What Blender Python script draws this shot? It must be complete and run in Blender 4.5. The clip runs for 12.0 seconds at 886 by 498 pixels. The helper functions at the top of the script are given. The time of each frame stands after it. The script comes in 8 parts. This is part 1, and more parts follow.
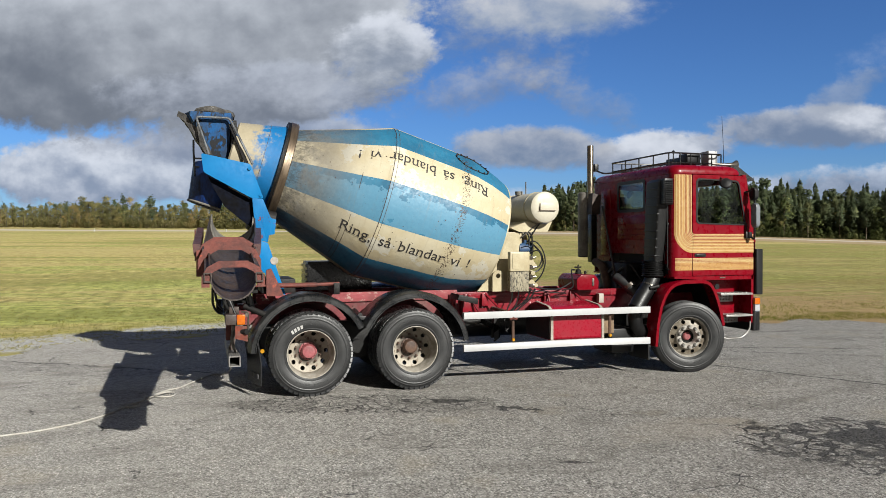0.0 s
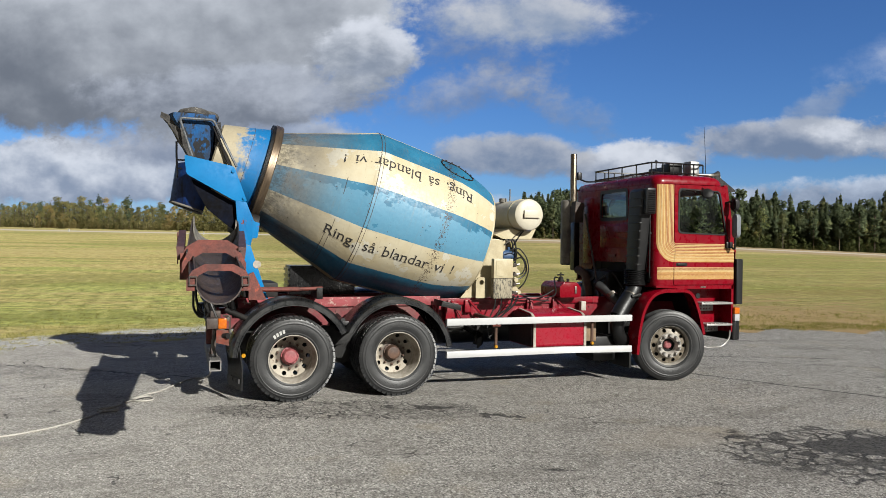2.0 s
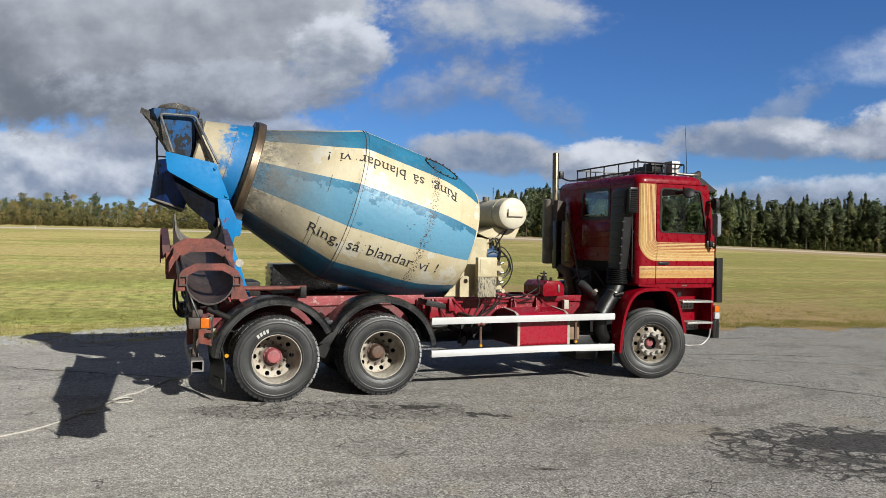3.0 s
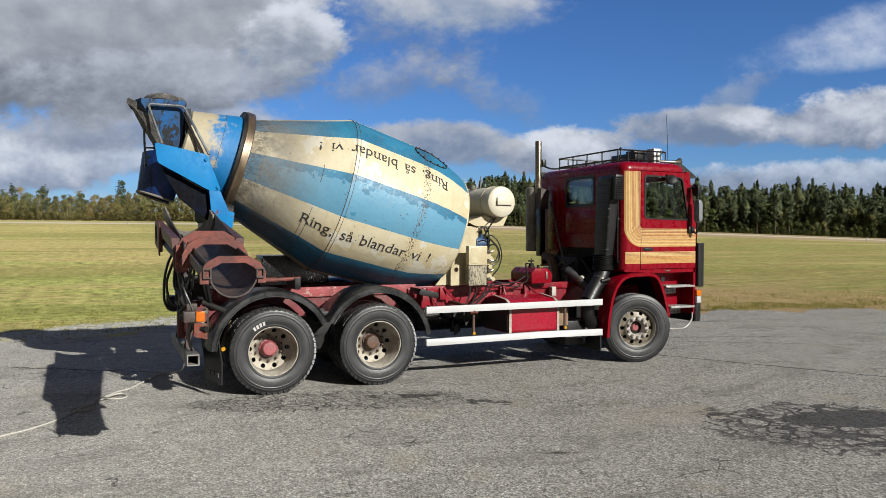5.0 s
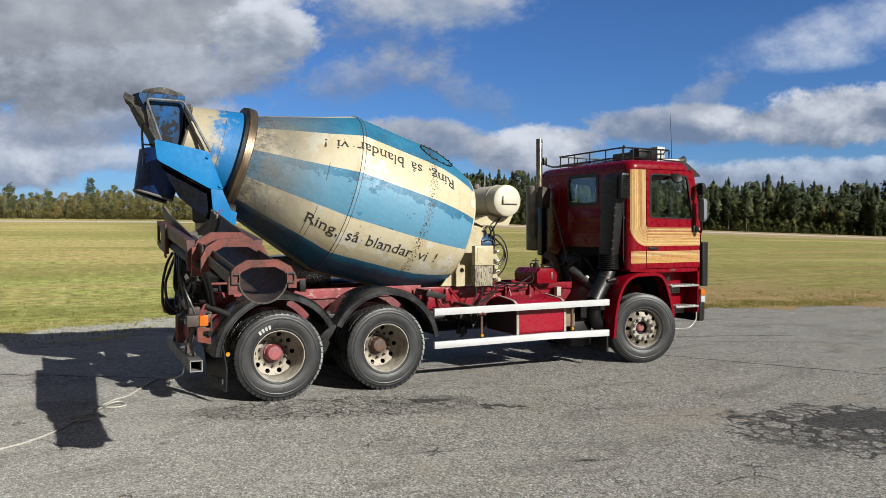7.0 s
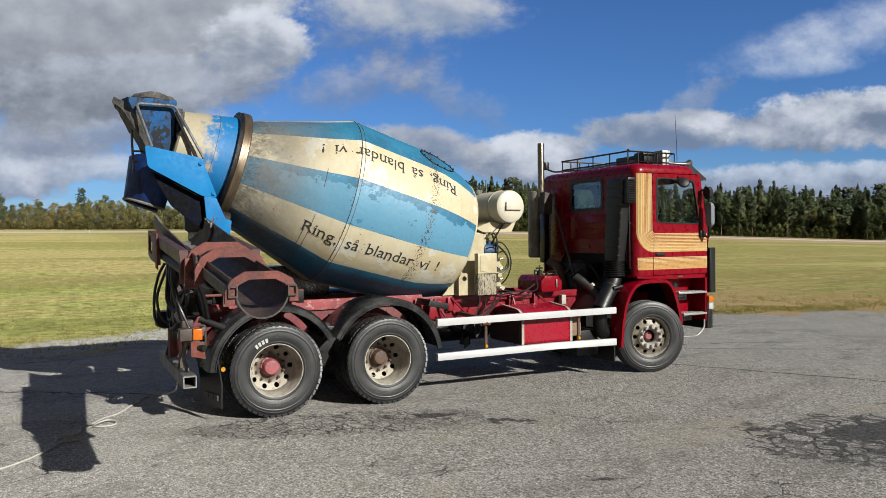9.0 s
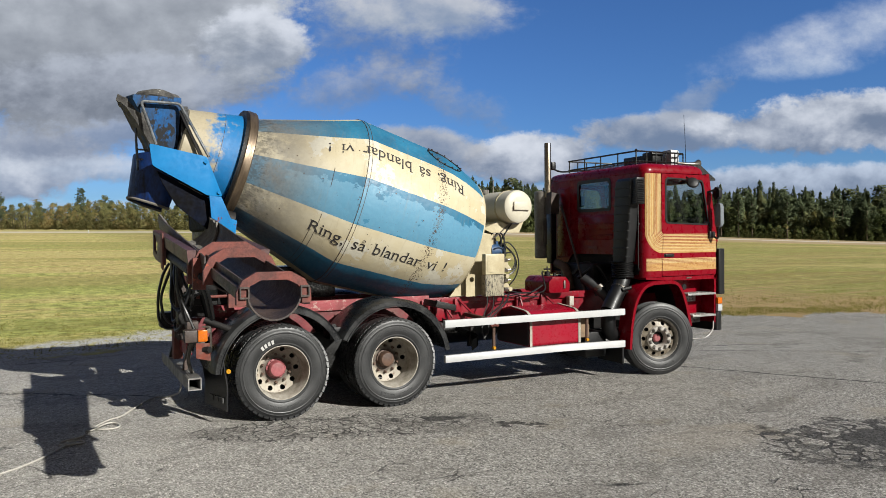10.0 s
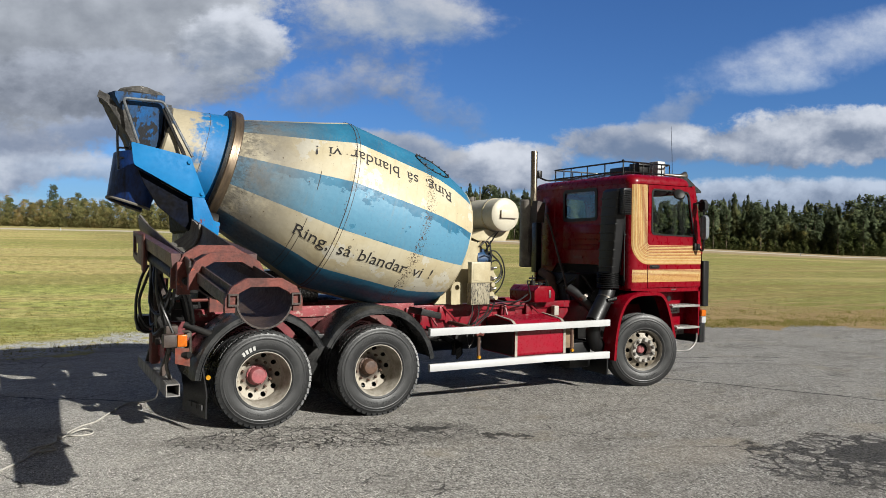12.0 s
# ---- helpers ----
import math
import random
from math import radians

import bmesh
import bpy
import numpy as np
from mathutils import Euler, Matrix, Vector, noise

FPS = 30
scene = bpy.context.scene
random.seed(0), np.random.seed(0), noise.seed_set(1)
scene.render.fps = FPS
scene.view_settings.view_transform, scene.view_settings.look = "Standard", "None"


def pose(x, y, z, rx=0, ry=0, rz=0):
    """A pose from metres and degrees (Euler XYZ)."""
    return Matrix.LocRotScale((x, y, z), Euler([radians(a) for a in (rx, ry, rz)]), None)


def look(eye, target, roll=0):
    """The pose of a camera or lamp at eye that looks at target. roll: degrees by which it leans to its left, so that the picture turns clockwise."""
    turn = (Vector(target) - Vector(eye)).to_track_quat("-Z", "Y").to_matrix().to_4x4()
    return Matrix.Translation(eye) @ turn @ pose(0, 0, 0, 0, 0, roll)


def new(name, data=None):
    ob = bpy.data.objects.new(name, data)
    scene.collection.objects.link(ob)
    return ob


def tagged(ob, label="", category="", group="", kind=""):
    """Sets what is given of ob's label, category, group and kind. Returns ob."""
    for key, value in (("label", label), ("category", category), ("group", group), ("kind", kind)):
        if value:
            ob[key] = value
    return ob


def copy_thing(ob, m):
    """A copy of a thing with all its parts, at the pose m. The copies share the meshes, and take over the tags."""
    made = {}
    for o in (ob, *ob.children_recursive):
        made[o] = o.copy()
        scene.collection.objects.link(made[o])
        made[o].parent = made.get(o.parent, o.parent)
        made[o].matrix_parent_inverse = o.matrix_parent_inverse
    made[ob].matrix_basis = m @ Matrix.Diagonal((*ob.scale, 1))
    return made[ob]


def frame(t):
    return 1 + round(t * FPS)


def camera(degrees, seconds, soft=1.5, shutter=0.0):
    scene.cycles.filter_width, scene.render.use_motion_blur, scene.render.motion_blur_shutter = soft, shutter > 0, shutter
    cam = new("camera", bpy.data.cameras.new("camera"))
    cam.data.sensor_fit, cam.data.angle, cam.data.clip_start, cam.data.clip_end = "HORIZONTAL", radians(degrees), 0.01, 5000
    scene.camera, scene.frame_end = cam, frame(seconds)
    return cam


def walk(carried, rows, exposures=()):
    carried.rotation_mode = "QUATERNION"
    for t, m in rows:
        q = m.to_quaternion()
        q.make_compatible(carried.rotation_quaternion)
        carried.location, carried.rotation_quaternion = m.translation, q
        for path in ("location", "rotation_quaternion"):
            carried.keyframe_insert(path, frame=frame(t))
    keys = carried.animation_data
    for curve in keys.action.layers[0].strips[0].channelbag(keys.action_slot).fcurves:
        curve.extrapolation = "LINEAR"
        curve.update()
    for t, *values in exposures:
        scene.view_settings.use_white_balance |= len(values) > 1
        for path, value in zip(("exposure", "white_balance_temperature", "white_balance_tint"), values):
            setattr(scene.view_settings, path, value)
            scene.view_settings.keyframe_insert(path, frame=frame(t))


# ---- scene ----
import collections

cam = camera(62.4, 12.0, soft=0.45)
PATH = [
    (0, (-1.243, -10.453, 1.974), (-0.628, -8.55, 1.951), -0.1),
    (0.5, (-1.239, -10.456, 1.965), (-0.619, -8.555, 1.944), 0.0),
    (1, (-1.245, -10.448, 1.961), (-0.615, -8.55, 1.944), 0.2),
    (1.5, (-1.268, -10.444, 1.968), (-0.624, -8.551, 1.955), 0.4),
    (2, (-1.302, -10.416, 1.977), (-0.633, -8.531, 1.97), 0.7),
    (2.5, (-1.337, -10.382, 1.975), (-0.638, -8.508, 1.97), 0.8),
    (3, (-1.435, -10.319, 1.986), (-0.697, -8.46, 1.974), 0.8),
    (3.5, (-1.511, -10.26, 1.976), (-0.736, -8.416, 1.954), 0.7),
    (5.5, (-1.967, -10.056, 1.988), (-1.108, -8.25, 1.944), -0.2),
    (6, (-1.993, -9.895, 1.991), (-1.12, -8.096, 1.947), -0.4),
    (6.2, (-1.995, -9.856, 1.994), (-1.118, -8.059, 1.95), -0.5),
    (6.5, (-2.049, -9.808, 2.001), (-1.162, -8.016, 1.954), -0.4),
    (7, (-2.18, -9.745, 2.014), (-1.272, -7.963, 1.966), -0.1),
    (9, (-2.137, -9.395, 2.016), (-1.212, -7.622, 1.988), -0.6),
    (9.5, (-2.115, -9.336, 1.995), (-1.197, -7.559, 1.971), -0.8),
    (10, (-2.175, -9.235, 2.012), (-1.248, -7.463, 1.986), -0.5),
    (10.5, (-2.254, -9.148, 2.012), (-1.307, -7.386, 1.989), -0.0),
    (11, (-2.249, -9.107, 2.018), (-1.285, -7.354, 1.998), 0.3),
    (11.5, (-2.228, -9.092, 2.03), (-1.251, -7.347, 2.015), 0.6),
    (12, (-2.219, -9.066, 2.032), (-1.237, -7.324, 2.021), 0.7),
]
walk(cam, [(t, look(eye, target, roll)) for t, eye, target, roll in PATH], exposures=[(0.0, 0.83), (12.0, 0.83)])

# ---- light, sky and exposure ----
SUN_DIR = Vector((0.62, -1.73, 1.0)).normalized()


def lin(r, g, b):
    """Base colour from 0-255 values on a sunlit colour chart, brought down to weathered paint."""
    return tuple(0.484 * ((v / 255) / 12.92 if v < 10 else ((v / 255 + 0.055) / 1.055) ** 2.4) for v in (r, g, b)) + (1.0,)


class Nodes:
    """Short-hand for building node trees."""

    def __init__(self, tree):
        self.tree = tree
        tree.nodes.clear()

    def add(self, kind, ins=None, **props):
        n = self.tree.nodes.new(kind)
        if "operation" in props:
            n.operation = props["operation"]
        if "use_clamp" in props:
            n.use_clamp = props["use_clamp"]
        if "data_type" in props:
            n.data_type = props["data_type"]
        if "blend_type" in props:
            n.blend_type = props["blend_type"]
        if "interpolation_type" in props:
            n.interpolation_type = props["interpolation_type"]
        if "feature" in props:
            n.feature = props["feature"]
        for k, v in (ins or {}).items():
            self.put(n.inputs[k], v)
        return n

    def put(self, socket, v):
        if isinstance(v, bpy.types.NodeSocket):
            self.tree.links.new(v, socket)
        elif isinstance(v, bpy.types.Node):
            self.tree.links.new(v.outputs[0], socket)
        else:
            socket.default_value = v

    def math(self, op, a, b=0.0, c=0.0, clamp=False):
        n = self.add("ShaderNodeMath", operation=op, use_clamp=clamp)
        self.put(n.inputs[0], a), self.put(n.inputs[1], b), self.put(n.inputs[2], c)
        return n.outputs[0]

    def vmath(self, op, a, b=(0, 0, 0)):
        n = self.add("ShaderNodeVectorMath", operation=op)
        self.put(n.inputs[0], a), self.put(n.inputs[1], b)
        return n.outputs["Value"] if op in ("DOT_PRODUCT", "LENGTH", "DISTANCE") else n.outputs[0]

    def mix(self, f, a, b, kind="RGBA", blend="MIX"):
        n = self.add("ShaderNodeMix", data_type=kind, blend_type=blend) if kind == "RGBA" else self.add("ShaderNodeMix", data_type=kind)
        i = {"RGBA": (0, 6, 7, 2), "FLOAT": (0, 2, 3, 0)}[kind]
        self.put(n.inputs[i[0]], f), self.put(n.inputs[i[1]], a), self.put(n.inputs[i[2]], b)
        return n.outputs[i[3]]

    def ramp(self, v, a, b, lo=0.0, hi=1.0, smooth=True):
        n = self.add("ShaderNodeMapRange", interpolation_type="SMOOTHSTEP" if smooth else "LINEAR")
        for k, val in zip(("Value", "From Min", "From Max", "To Min", "To Max"), (v, a, b, lo, hi)):
            self.put(n.inputs[k], val)
        return n.outputs[0]

    def noise(self, vec, scale, detail=4.0, rough=0.55, dist=0.0, color=False):
        n = self.add("ShaderNodeTexNoise", {"Vector": vec, "Scale": scale, "Detail": detail, "Roughness": rough, "Distortion": dist})
        return n.outputs["Color" if color else "Fac"]


def build_world():
    world = bpy.data.worlds.new("sky")
    scene.world = world
    world.use_nodes = True
    k = Nodes(world.node_tree)
    sky = k.add("ShaderNodeTexSky")
    sky.sky_type, sky.sun_disc, sky.sun_elevation, sky.sun_rotation = "NISHITA", False, math.asin(SUN_DIR.z), math.atan2(SUN_DIR.x, SUN_DIR.y)
    sky.altitude, sky.air_density, sky.dust_density, sky.ozone_density = 150, 1.0, 0.35, 2.2
    d = k.add("ShaderNodeTexCoord").outputs["Generated"]
    # clouds lie on a flat sheet in front: across (u) and up (v)
    fwd, right = (0.4435, 0.896, 0), (0.896, -0.4435, 0)
    depth = k.math("MAXIMUM", k.vmath("DOT_PRODUCT", d, fwd), 0.12)
    u = k.math("DIVIDE", k.vmath("DOT_PRODUCT", d, right), depth)
    v = k.math("DIVIDE", k.vmath("DOT_PRODUCT", d, (0, 0, 1)), depth)
    pos = k.add("ShaderNodeCombineXYZ", {0: u, 1: v, 2: 0.0}).outputs[0]
    flat = k.vmath("MULTIPLY", pos, (1.0, 1.35, 1.0))
    n1 = k.noise(flat, 6.5, 8, 0.56, 0.1)
    n2 = k.noise(flat, 24.0, 7, 0.62, 0.1)
    lump = k.math("ADD", k.math("MULTIPLY", k.math("SUBTRACT", n1, 0.5), 2.6), k.math("MULTIPLY", k.math("SUBTRACT", k.math("ADD", k.math("MULTIPLY", n2, 0.7), k.math("MULTIPLY", k.noise(flat, 75.0, 5, 0.65), 0.3)), 0.5), 2.0))

    def bank(under, cu, cv, ru, rv, edge, heavy, tilt, wisp, low, high, flatten=0.0, rugged=1.0):
        """Lays one cloud bank over the sky: bright where its tops catch the sun, grey at its base."""
        a = k.math("DIVIDE", k.math("SUBTRACT", u, cu), ru)
        b = k.math("DIVIDE", k.math("SUBTRACT", k.math("SUBTRACT", v, cv), k.math("MULTIPLY", k.math("SUBTRACT", u, cu), tilt)), rv)
        r2 = k.math("ADD", k.math("MULTIPLY", a, a), k.math("MULTIPLY", b, b))
        body = k.math("ADD", k.math("SUBTRACT", 1.0, r2), k.math("MULTIPLY", lump, wisp))
        cover = k.math("MULTIPLY", k.ramp(body, 0.0, edge * 0.68), heavy)
        tone = k.math("ADD", k.math("ADD", k.math("MULTIPLY", b, 0.55), k.math("MULTIPLY", a, flatten)), k.math("MULTIPLY", relief, 3.8 * rugged))
        tone = k.math("ADD", tone, k.math("MULTIPLY", k.math("SUBTRACT", n2, 0.5), 0.7 * rugged))
        tone = k.math("ADD", tone, k.math("MULTIPLY", k.math("SUBTRACT", broad, 0.5), 1.6 * (1.0 - rugged)))
        grey = k.mix(k.ramp(tone, -0.75, 0.85), low, high)
        return k.mix(cover, under, grey)

    lit = k.noise(k.vmath("ADD", flat, (0.014, 0.030, 0.0)), 6.5, 8, 0.56, 0.1)
    relief = k.math("SUBTRACT", n1, lit)
    broad = k.noise(flat, 3.2, 5, 0.5, 0.0)
    base, mid, top = (2.45, 3.2, 4.7, 1), (3.8, 4.8, 6.5, 1), (7.7, 8.8, 10.7, 1)
    heavy_low = (2.2, 2.55, 3.2, 1)
    col = k.mix(1.0, sky.outputs[0], (0.51, 0.86, 1.42, 1), blend="MULTIPLY")
    haze = k.ramp(v, 0.14, 0.0, 0.0, 0.30)
    col = k.mix(haze, col, (4.1, 6.3, 9.6, 1))
    # the rest of the sky: unseen broken cloud, added and toned for the fill
    far = k.noise(d, 2.6, 6, 0.6)
    behind = k.math("MULTIPLY", k.ramp(far, 0.28, 0.44, 0.8, 1.0), k.ramp(k.vmath("DOT_PRODUCT", d, fwd), 0.42, 0.15))
    col = k.mix(behind, col, (2.0, 1.86, 1.70, 1))
    for b in (
            (-0.45, 0.040, 0.60, 0.022, 1.3, 0.45, 0.0, 1.0, mid, top),
            (0.10, 0.055, 0.32, 0.022, 1.2, 0.75, 0.0, 1.0, mid, top),
            (0.50, 0.072, 0.40, 0.030, 0.9, 0.95, 0.03, 0.9, base, top),
            (-0.66, 0.105, 0.30, 0.058, 0.8, 1.0, 0.0, 0.9, (3.6, 4.5, 6.2, 1), (9.6, 10.3, 11.6, 1)),
            (-0.40, 0.098, 0.12, 0.030, 1.0, 0.8, 0.0, 1.0, mid, top),
            (-0.46, 0.150, 0.28, 0.042, 1.0, 0.9, 0.0, 0.8, (3.2, 3.9, 5.4, 1), (7.0, 7.6, 8.8, 1)),
            (0.150, 0.112, 0.105, 0.042, 0.7, 1.0, 0.10, 0.8, base, (9.6, 10.2, 11.4, 1)),
            (-0.03, 0.125, 0.13, 0.034, 0.9, 0.9, -0.05, 0.7, base, (7.0, 7.3, 8.0, 1)),
            (0.38, 0.145, 0.24, 0.030, 0.9, 0.9, 0.02, 0.8, base, (7.6, 8.0, 8.8, 1)),
            (0.385, 0.195, 0.060, 0.026, 1.6, 0.55, 0.40, 1.3, base, (5.4, 6.2, 7.6, 1)),
            (-0.05, 0.262, 0.13, 0.065, 2.2, 0.60, -0.30, 1.5, (2.5, 3.1, 4.4, 1), (5.0, 5.8, 7.4, 1)),
            (0.06, 0.185, 0.09, 0.035, 2.0, 0.50, -0.40, 1.5, (2.5, 3.1, 4.4, 1), (4.6, 5.4, 7.0, 1)),
            (0.60, 0.160, 0.23, 0.046, 0.7, 1.0, 0.06, 0.8, base, (9.4, 10.0, 11.2, 1)),
            (0.66, 0.300, 0.30, 0.050, 2.2, 0.95, 0.26, 0.55, (7.4, 8.4, 10.2, 1), (9.8, 10.5, 11.8, 1)),
            (0.52, 0.232, 0.12, 0.018, 2.6, 0.75, 0.10, 0.8, (6.6, 7.8, 9.8, 1), top),
            (-0.10, 0.210, 0.13, 0.045, 1.8, 0.65, 0.30, 1.0, (2.6, 3.1, 4.3, 1), (6.0, 6.5, 7.6, 1)),
            (-0.01, 0.315, 0.17, 0.050, 1.4, 0.9, -0.06, 0.7, mid, (8.4, 8.7, 9.3, 1)),
            (-0.60, 0.365, 0.46, 0.225, 0.40, 1.0, 0.0, 0.32, heavy_low, (10.8, 11.5, 12.6, 1), 0.26, 0.26),
            (-0.42, 0.212, 0.27, 0.050, 0.9, 0.95, 0.02, 0.7, (2.5, 2.9, 3.7, 1), (6.4, 7.0, 8.2, 1)),
            (-0.24, 0.262, 0.09, 0.060, 0.9, 0.95, 0.0, 0.8, (3.6, 4.2, 5.2, 1), (9.8, 10.4, 11.6, 1)),
            (1.35, 0.25, 0.45, 0.09, 0.9, 0.9, 0.0, 0.9, base, top),
            (-1.5, 0.35, 0.5, 0.25, 0.7, 0.9, 0.0, 0.8, base, top)):
        col = bank(col, *b)
    col = k.mix(1.0, col, (0.78, 0.78, 0.78, 1), blend="MULTIPLY")
    bg = k.add("ShaderNodeBackground", {"Color": col, "Strength": 0.051})
    k.add("ShaderNodeOutputWorld", {"Surface": bg.outputs[0]})


build_world()
sun = new("sun", bpy.data.lights.new("sun", "SUN"))
sun.data.energy, sun.data.angle, sun.data.color = 4.9, radians(0.55), (0.975, 0.955, 0.89)
sun.matrix_world = look(SUN_DIR * 60, (0, 0, 0))


# ---- mesh helpers ----
def part(name, bm, material, parent=None, label="", sharp=34.0):
    """Links a bmesh as one mesh object, under a thing or a part."""
    bmesh.ops.recalc_face_normals(bm, faces=bm.faces)
    me = bpy.data.meshes.new(name)
    bm.to_mesh(me)
    bm.free()
    for m in material if isinstance(material, (list, tuple)) else (material,):
        me.materials.append(m)
    me.polygons.foreach_set("use_smooth", [True] * len(me.polygons))
    me.set_sharp_from_angle(angle=radians(sharp))
    ob = new(name, me)
    if parent:
        ob.parent = parent
    return tagged(ob, label)


def box(bm, x0, x1, y0, y1, z0, z1, bev=0.0, m=None):
    mat = Matrix.Translation(((x0 + x1) / 2, (y0 + y1) / 2, (z0 + z1) / 2)) @ Matrix.Diagonal((x1 - x0, y1 - y0, z1 - z0, 1))
    vs = bmesh.ops.create_cube(bm, size=1, matrix=(m @ mat) if m else mat)["verts"]
    if bev:
        es = list({e for v in vs for e in v.link_edges})
        bmesh.ops.bevel(bm, geom=es, offset=bev, segments=2, affect="EDGES", profile=0.6)


def prism(bm, pts, axis, a, b, bev=0.0):
    """A polygon in the plane across an axis, drawn out from a to b. Points are (x, z) for y, (y, z) for x, (x, y) for z."""
    def at(p, h):
        return {"x": (h, p[0], p[1]), "y": (p[0], h, p[1]), "z": (p[0], p[1], h)}[axis]
    lo, hi = [bm.verts.new(at(p, a)) for p in pts], [bm.verts.new(at(p, b)) for p in pts]
    n = len(pts)
    bm.faces.new(lo), bm.faces.new(hi[::-1])
    for i in range(n):
        bm.faces.new((lo[i], lo[(i + 1) % n], hi[(i + 1) % n], hi[i]))
    if bev:
        es = list({e for v in lo + hi for e in v.link_edges})
        bmesh.ops.bevel(bm, geom=es, offset=bev, segments=2, affect="EDGES", profile=0.6)


def plate(bm, outer, holes, axis, a, b):
    """A flat plate with openings, between a and b along an axis."""
    def at(p, h):
        return {"x": (h, p[0], p[1]), "y": (p[0], h, p[1]), "z": (p[0], p[1], h)}[axis]
    edges = []
    for loop in (outer, *holes):
        vs = [bm.verts.new(at(p, a)) for p in loop]
        edges += [bm.edges.new((vs[i], vs[(i + 1) % len(vs)])) for i in range(len(vs))]
    faces = [f for f in bmesh.ops.triangle_fill(bm, use_beauty=True, use_dissolve=False, edges=edges)["geom"] if isinstance(f, bmesh.types.BMFace)]
    made = bmesh.ops.extrude_face_region(bm, geom=faces, use_keep_orig=True)["geom"]
    step = Vector(at((0, 0), b)) - Vector(at((0, 0), a))
    bmesh.ops.translate(bm, verts=[v for v in made if isinstance(v, bmesh.types.BMVert)], vec=step)


def round_rect(x0, x1, y0, y1, r, n=5):
    out = []
    for cx, cy, a0 in ((x1 - r, y1 - r, 0), (x0 + r, y1 - r, 90), (x0 + r, y0 + r, 180), (x1 - r, y0 + r, 270)):
        out += [(cx + r * math.cos(radians(a0 + 90 * i / n)), cy + r * math.sin(radians(a0 + 90 * i / n))) for i in range(n + 1)]
    return out


def round_poly(pts, r, n=4):
    """A polygon with its corners rounded off."""
    out = []
    for i, p in enumerate(pts):
        p, a, b = Vector(p), Vector(pts[i - 1]), Vector(pts[(i + 1) % len(pts)])
        rr = min(r, (a - p).length * 0.45, (b - p).length * 0.45)
        s, e = p + (a - p).normalized() * rr, p + (b - p).normalized() * rr
        for j in range(n + 1):
            t = j / n
            q = s * (1 - t) ** 2 + p * 2 * t * (1 - t) + e * t * t
            out.append((q.x, q.y))
    return out


def tube(bm, pts, r, seg=8, close=False):
    """A round bar along a line of points; r may be one radius or one a point."""
    pts = [Vector(p) for p in pts]
    n = len(pts)
    rs = list(r) if isinstance(r, (list, tuple)) else [r] * n
    rings, up = [], None
    for i, p in enumerate(pts):
        if close:
            t = (pts[(i + 1) % n] - pts[i - 1]).normalized()
        else:
            t = (pts[min(i + 1, n - 1)] - pts[max(i - 1, 0)]).normalized()
        if up is None:
            up = t.orthogonal().normalized()
        up = (up - t * up.dot(t)).normalized()
        side = t.cross(up)
        rings.append([bm.verts.new(p + (up * math.cos(2 * math.pi * j / seg) + side * math.sin(2 * math.pi * j / seg)) * rs[i]) for j in range(seg)])
    for i in range(n if close else n - 1):
        a, b = rings[i], rings[(i + 1) % n]
        for j in range(seg):
            bm.faces.new((a[j], a[(j + 1) % seg], b[(j + 1) % seg], b[j]))
    if not close:
        bm.faces.new(rings[0][::-1]), bm.faces.new(rings[-1])


def bend(pts, r, n=5):
    """A line of points with its corners rounded."""
    pts = [Vector(p) for p in pts]
    out = [pts[0]]
    for a, p, b in zip(pts, pts[1:], pts[2:]):
        rr = min(r, (a - p).length * 0.48, (b - p).length * 0.48)
        s, e = p + (a - p).normalized() * rr, p + (b - p).normalized() * rr
        out += [s * (1 - t) ** 2 + p * 2 * t * (1 - t) + e * t * t for t in (j / n for j in range(n + 1))]
    return out + [pts[-1]]


def lathe(bm, prof, seg=32, m=None, axis="x", closed=False, caps=True):
    """Turns (along, radius) points round an axis; closed joins the last to the first."""
    m = m or Matrix()
    rings = []
    for s, r in prof:
        ring = []
        for j in range(seg):
            a = 2 * math.pi * j / seg
            c, d = r * math.cos(a), r * math.sin(a)
            ring.append(bm.verts.new(m @ Vector({"x": (s, c, d), "y": (c, s, d), "z": (c, d, s)}[axis])))
        rings.append(ring)
    pairs = list(zip(rings, rings[1:])) + ([(rings[-1], rings[0])] if closed else [])
    for a, b in pairs:
        for j in range(seg):
            bm.faces.new((a[j], a[(j + 1) % seg], b[(j + 1) % seg], b[j]))
    if caps and not closed:
        for ring, (s, r) in ((rings[0], prof[0]), (rings[-1], prof[-1])):
            bm.faces.new(ring)


def loft(bm, loops, caps=True):
    """Skin over loops of the same number of points."""
    rings = [[bm.verts.new(p) for p in loop] for loop in loops]
    n = len(rings[0])
    for a, b in zip(rings, rings[1:]):
        for j in range(n):
            bm.faces.new((a[j], a[(j + 1) % n], b[(j + 1) % n], b[j]))
    if caps:
        bm.faces.new(rings[0][::-1]), bm.faces.new(rings[-1])


def strip(bm, pts, offs, thick):
    """A thin curved sheet: the line pts swept along each of the offsets, with thickness towards the vector thick."""
    pts, thick = [Vector(p) for p in pts], Vector(thick)
    o0, o1 = Vector(offs[0]), Vector(offs[1])
    loops = [(p + o0, p + o1, p + o1 + thick, p + o0 + thick) for p in pts]
    loft(bm, loops)


def bolt(bm, p, d, r=0.014, h=0.012):
    p, d = Vector(p), Vector(d)
    tube(bm, [p, p + d * h], r, 6)


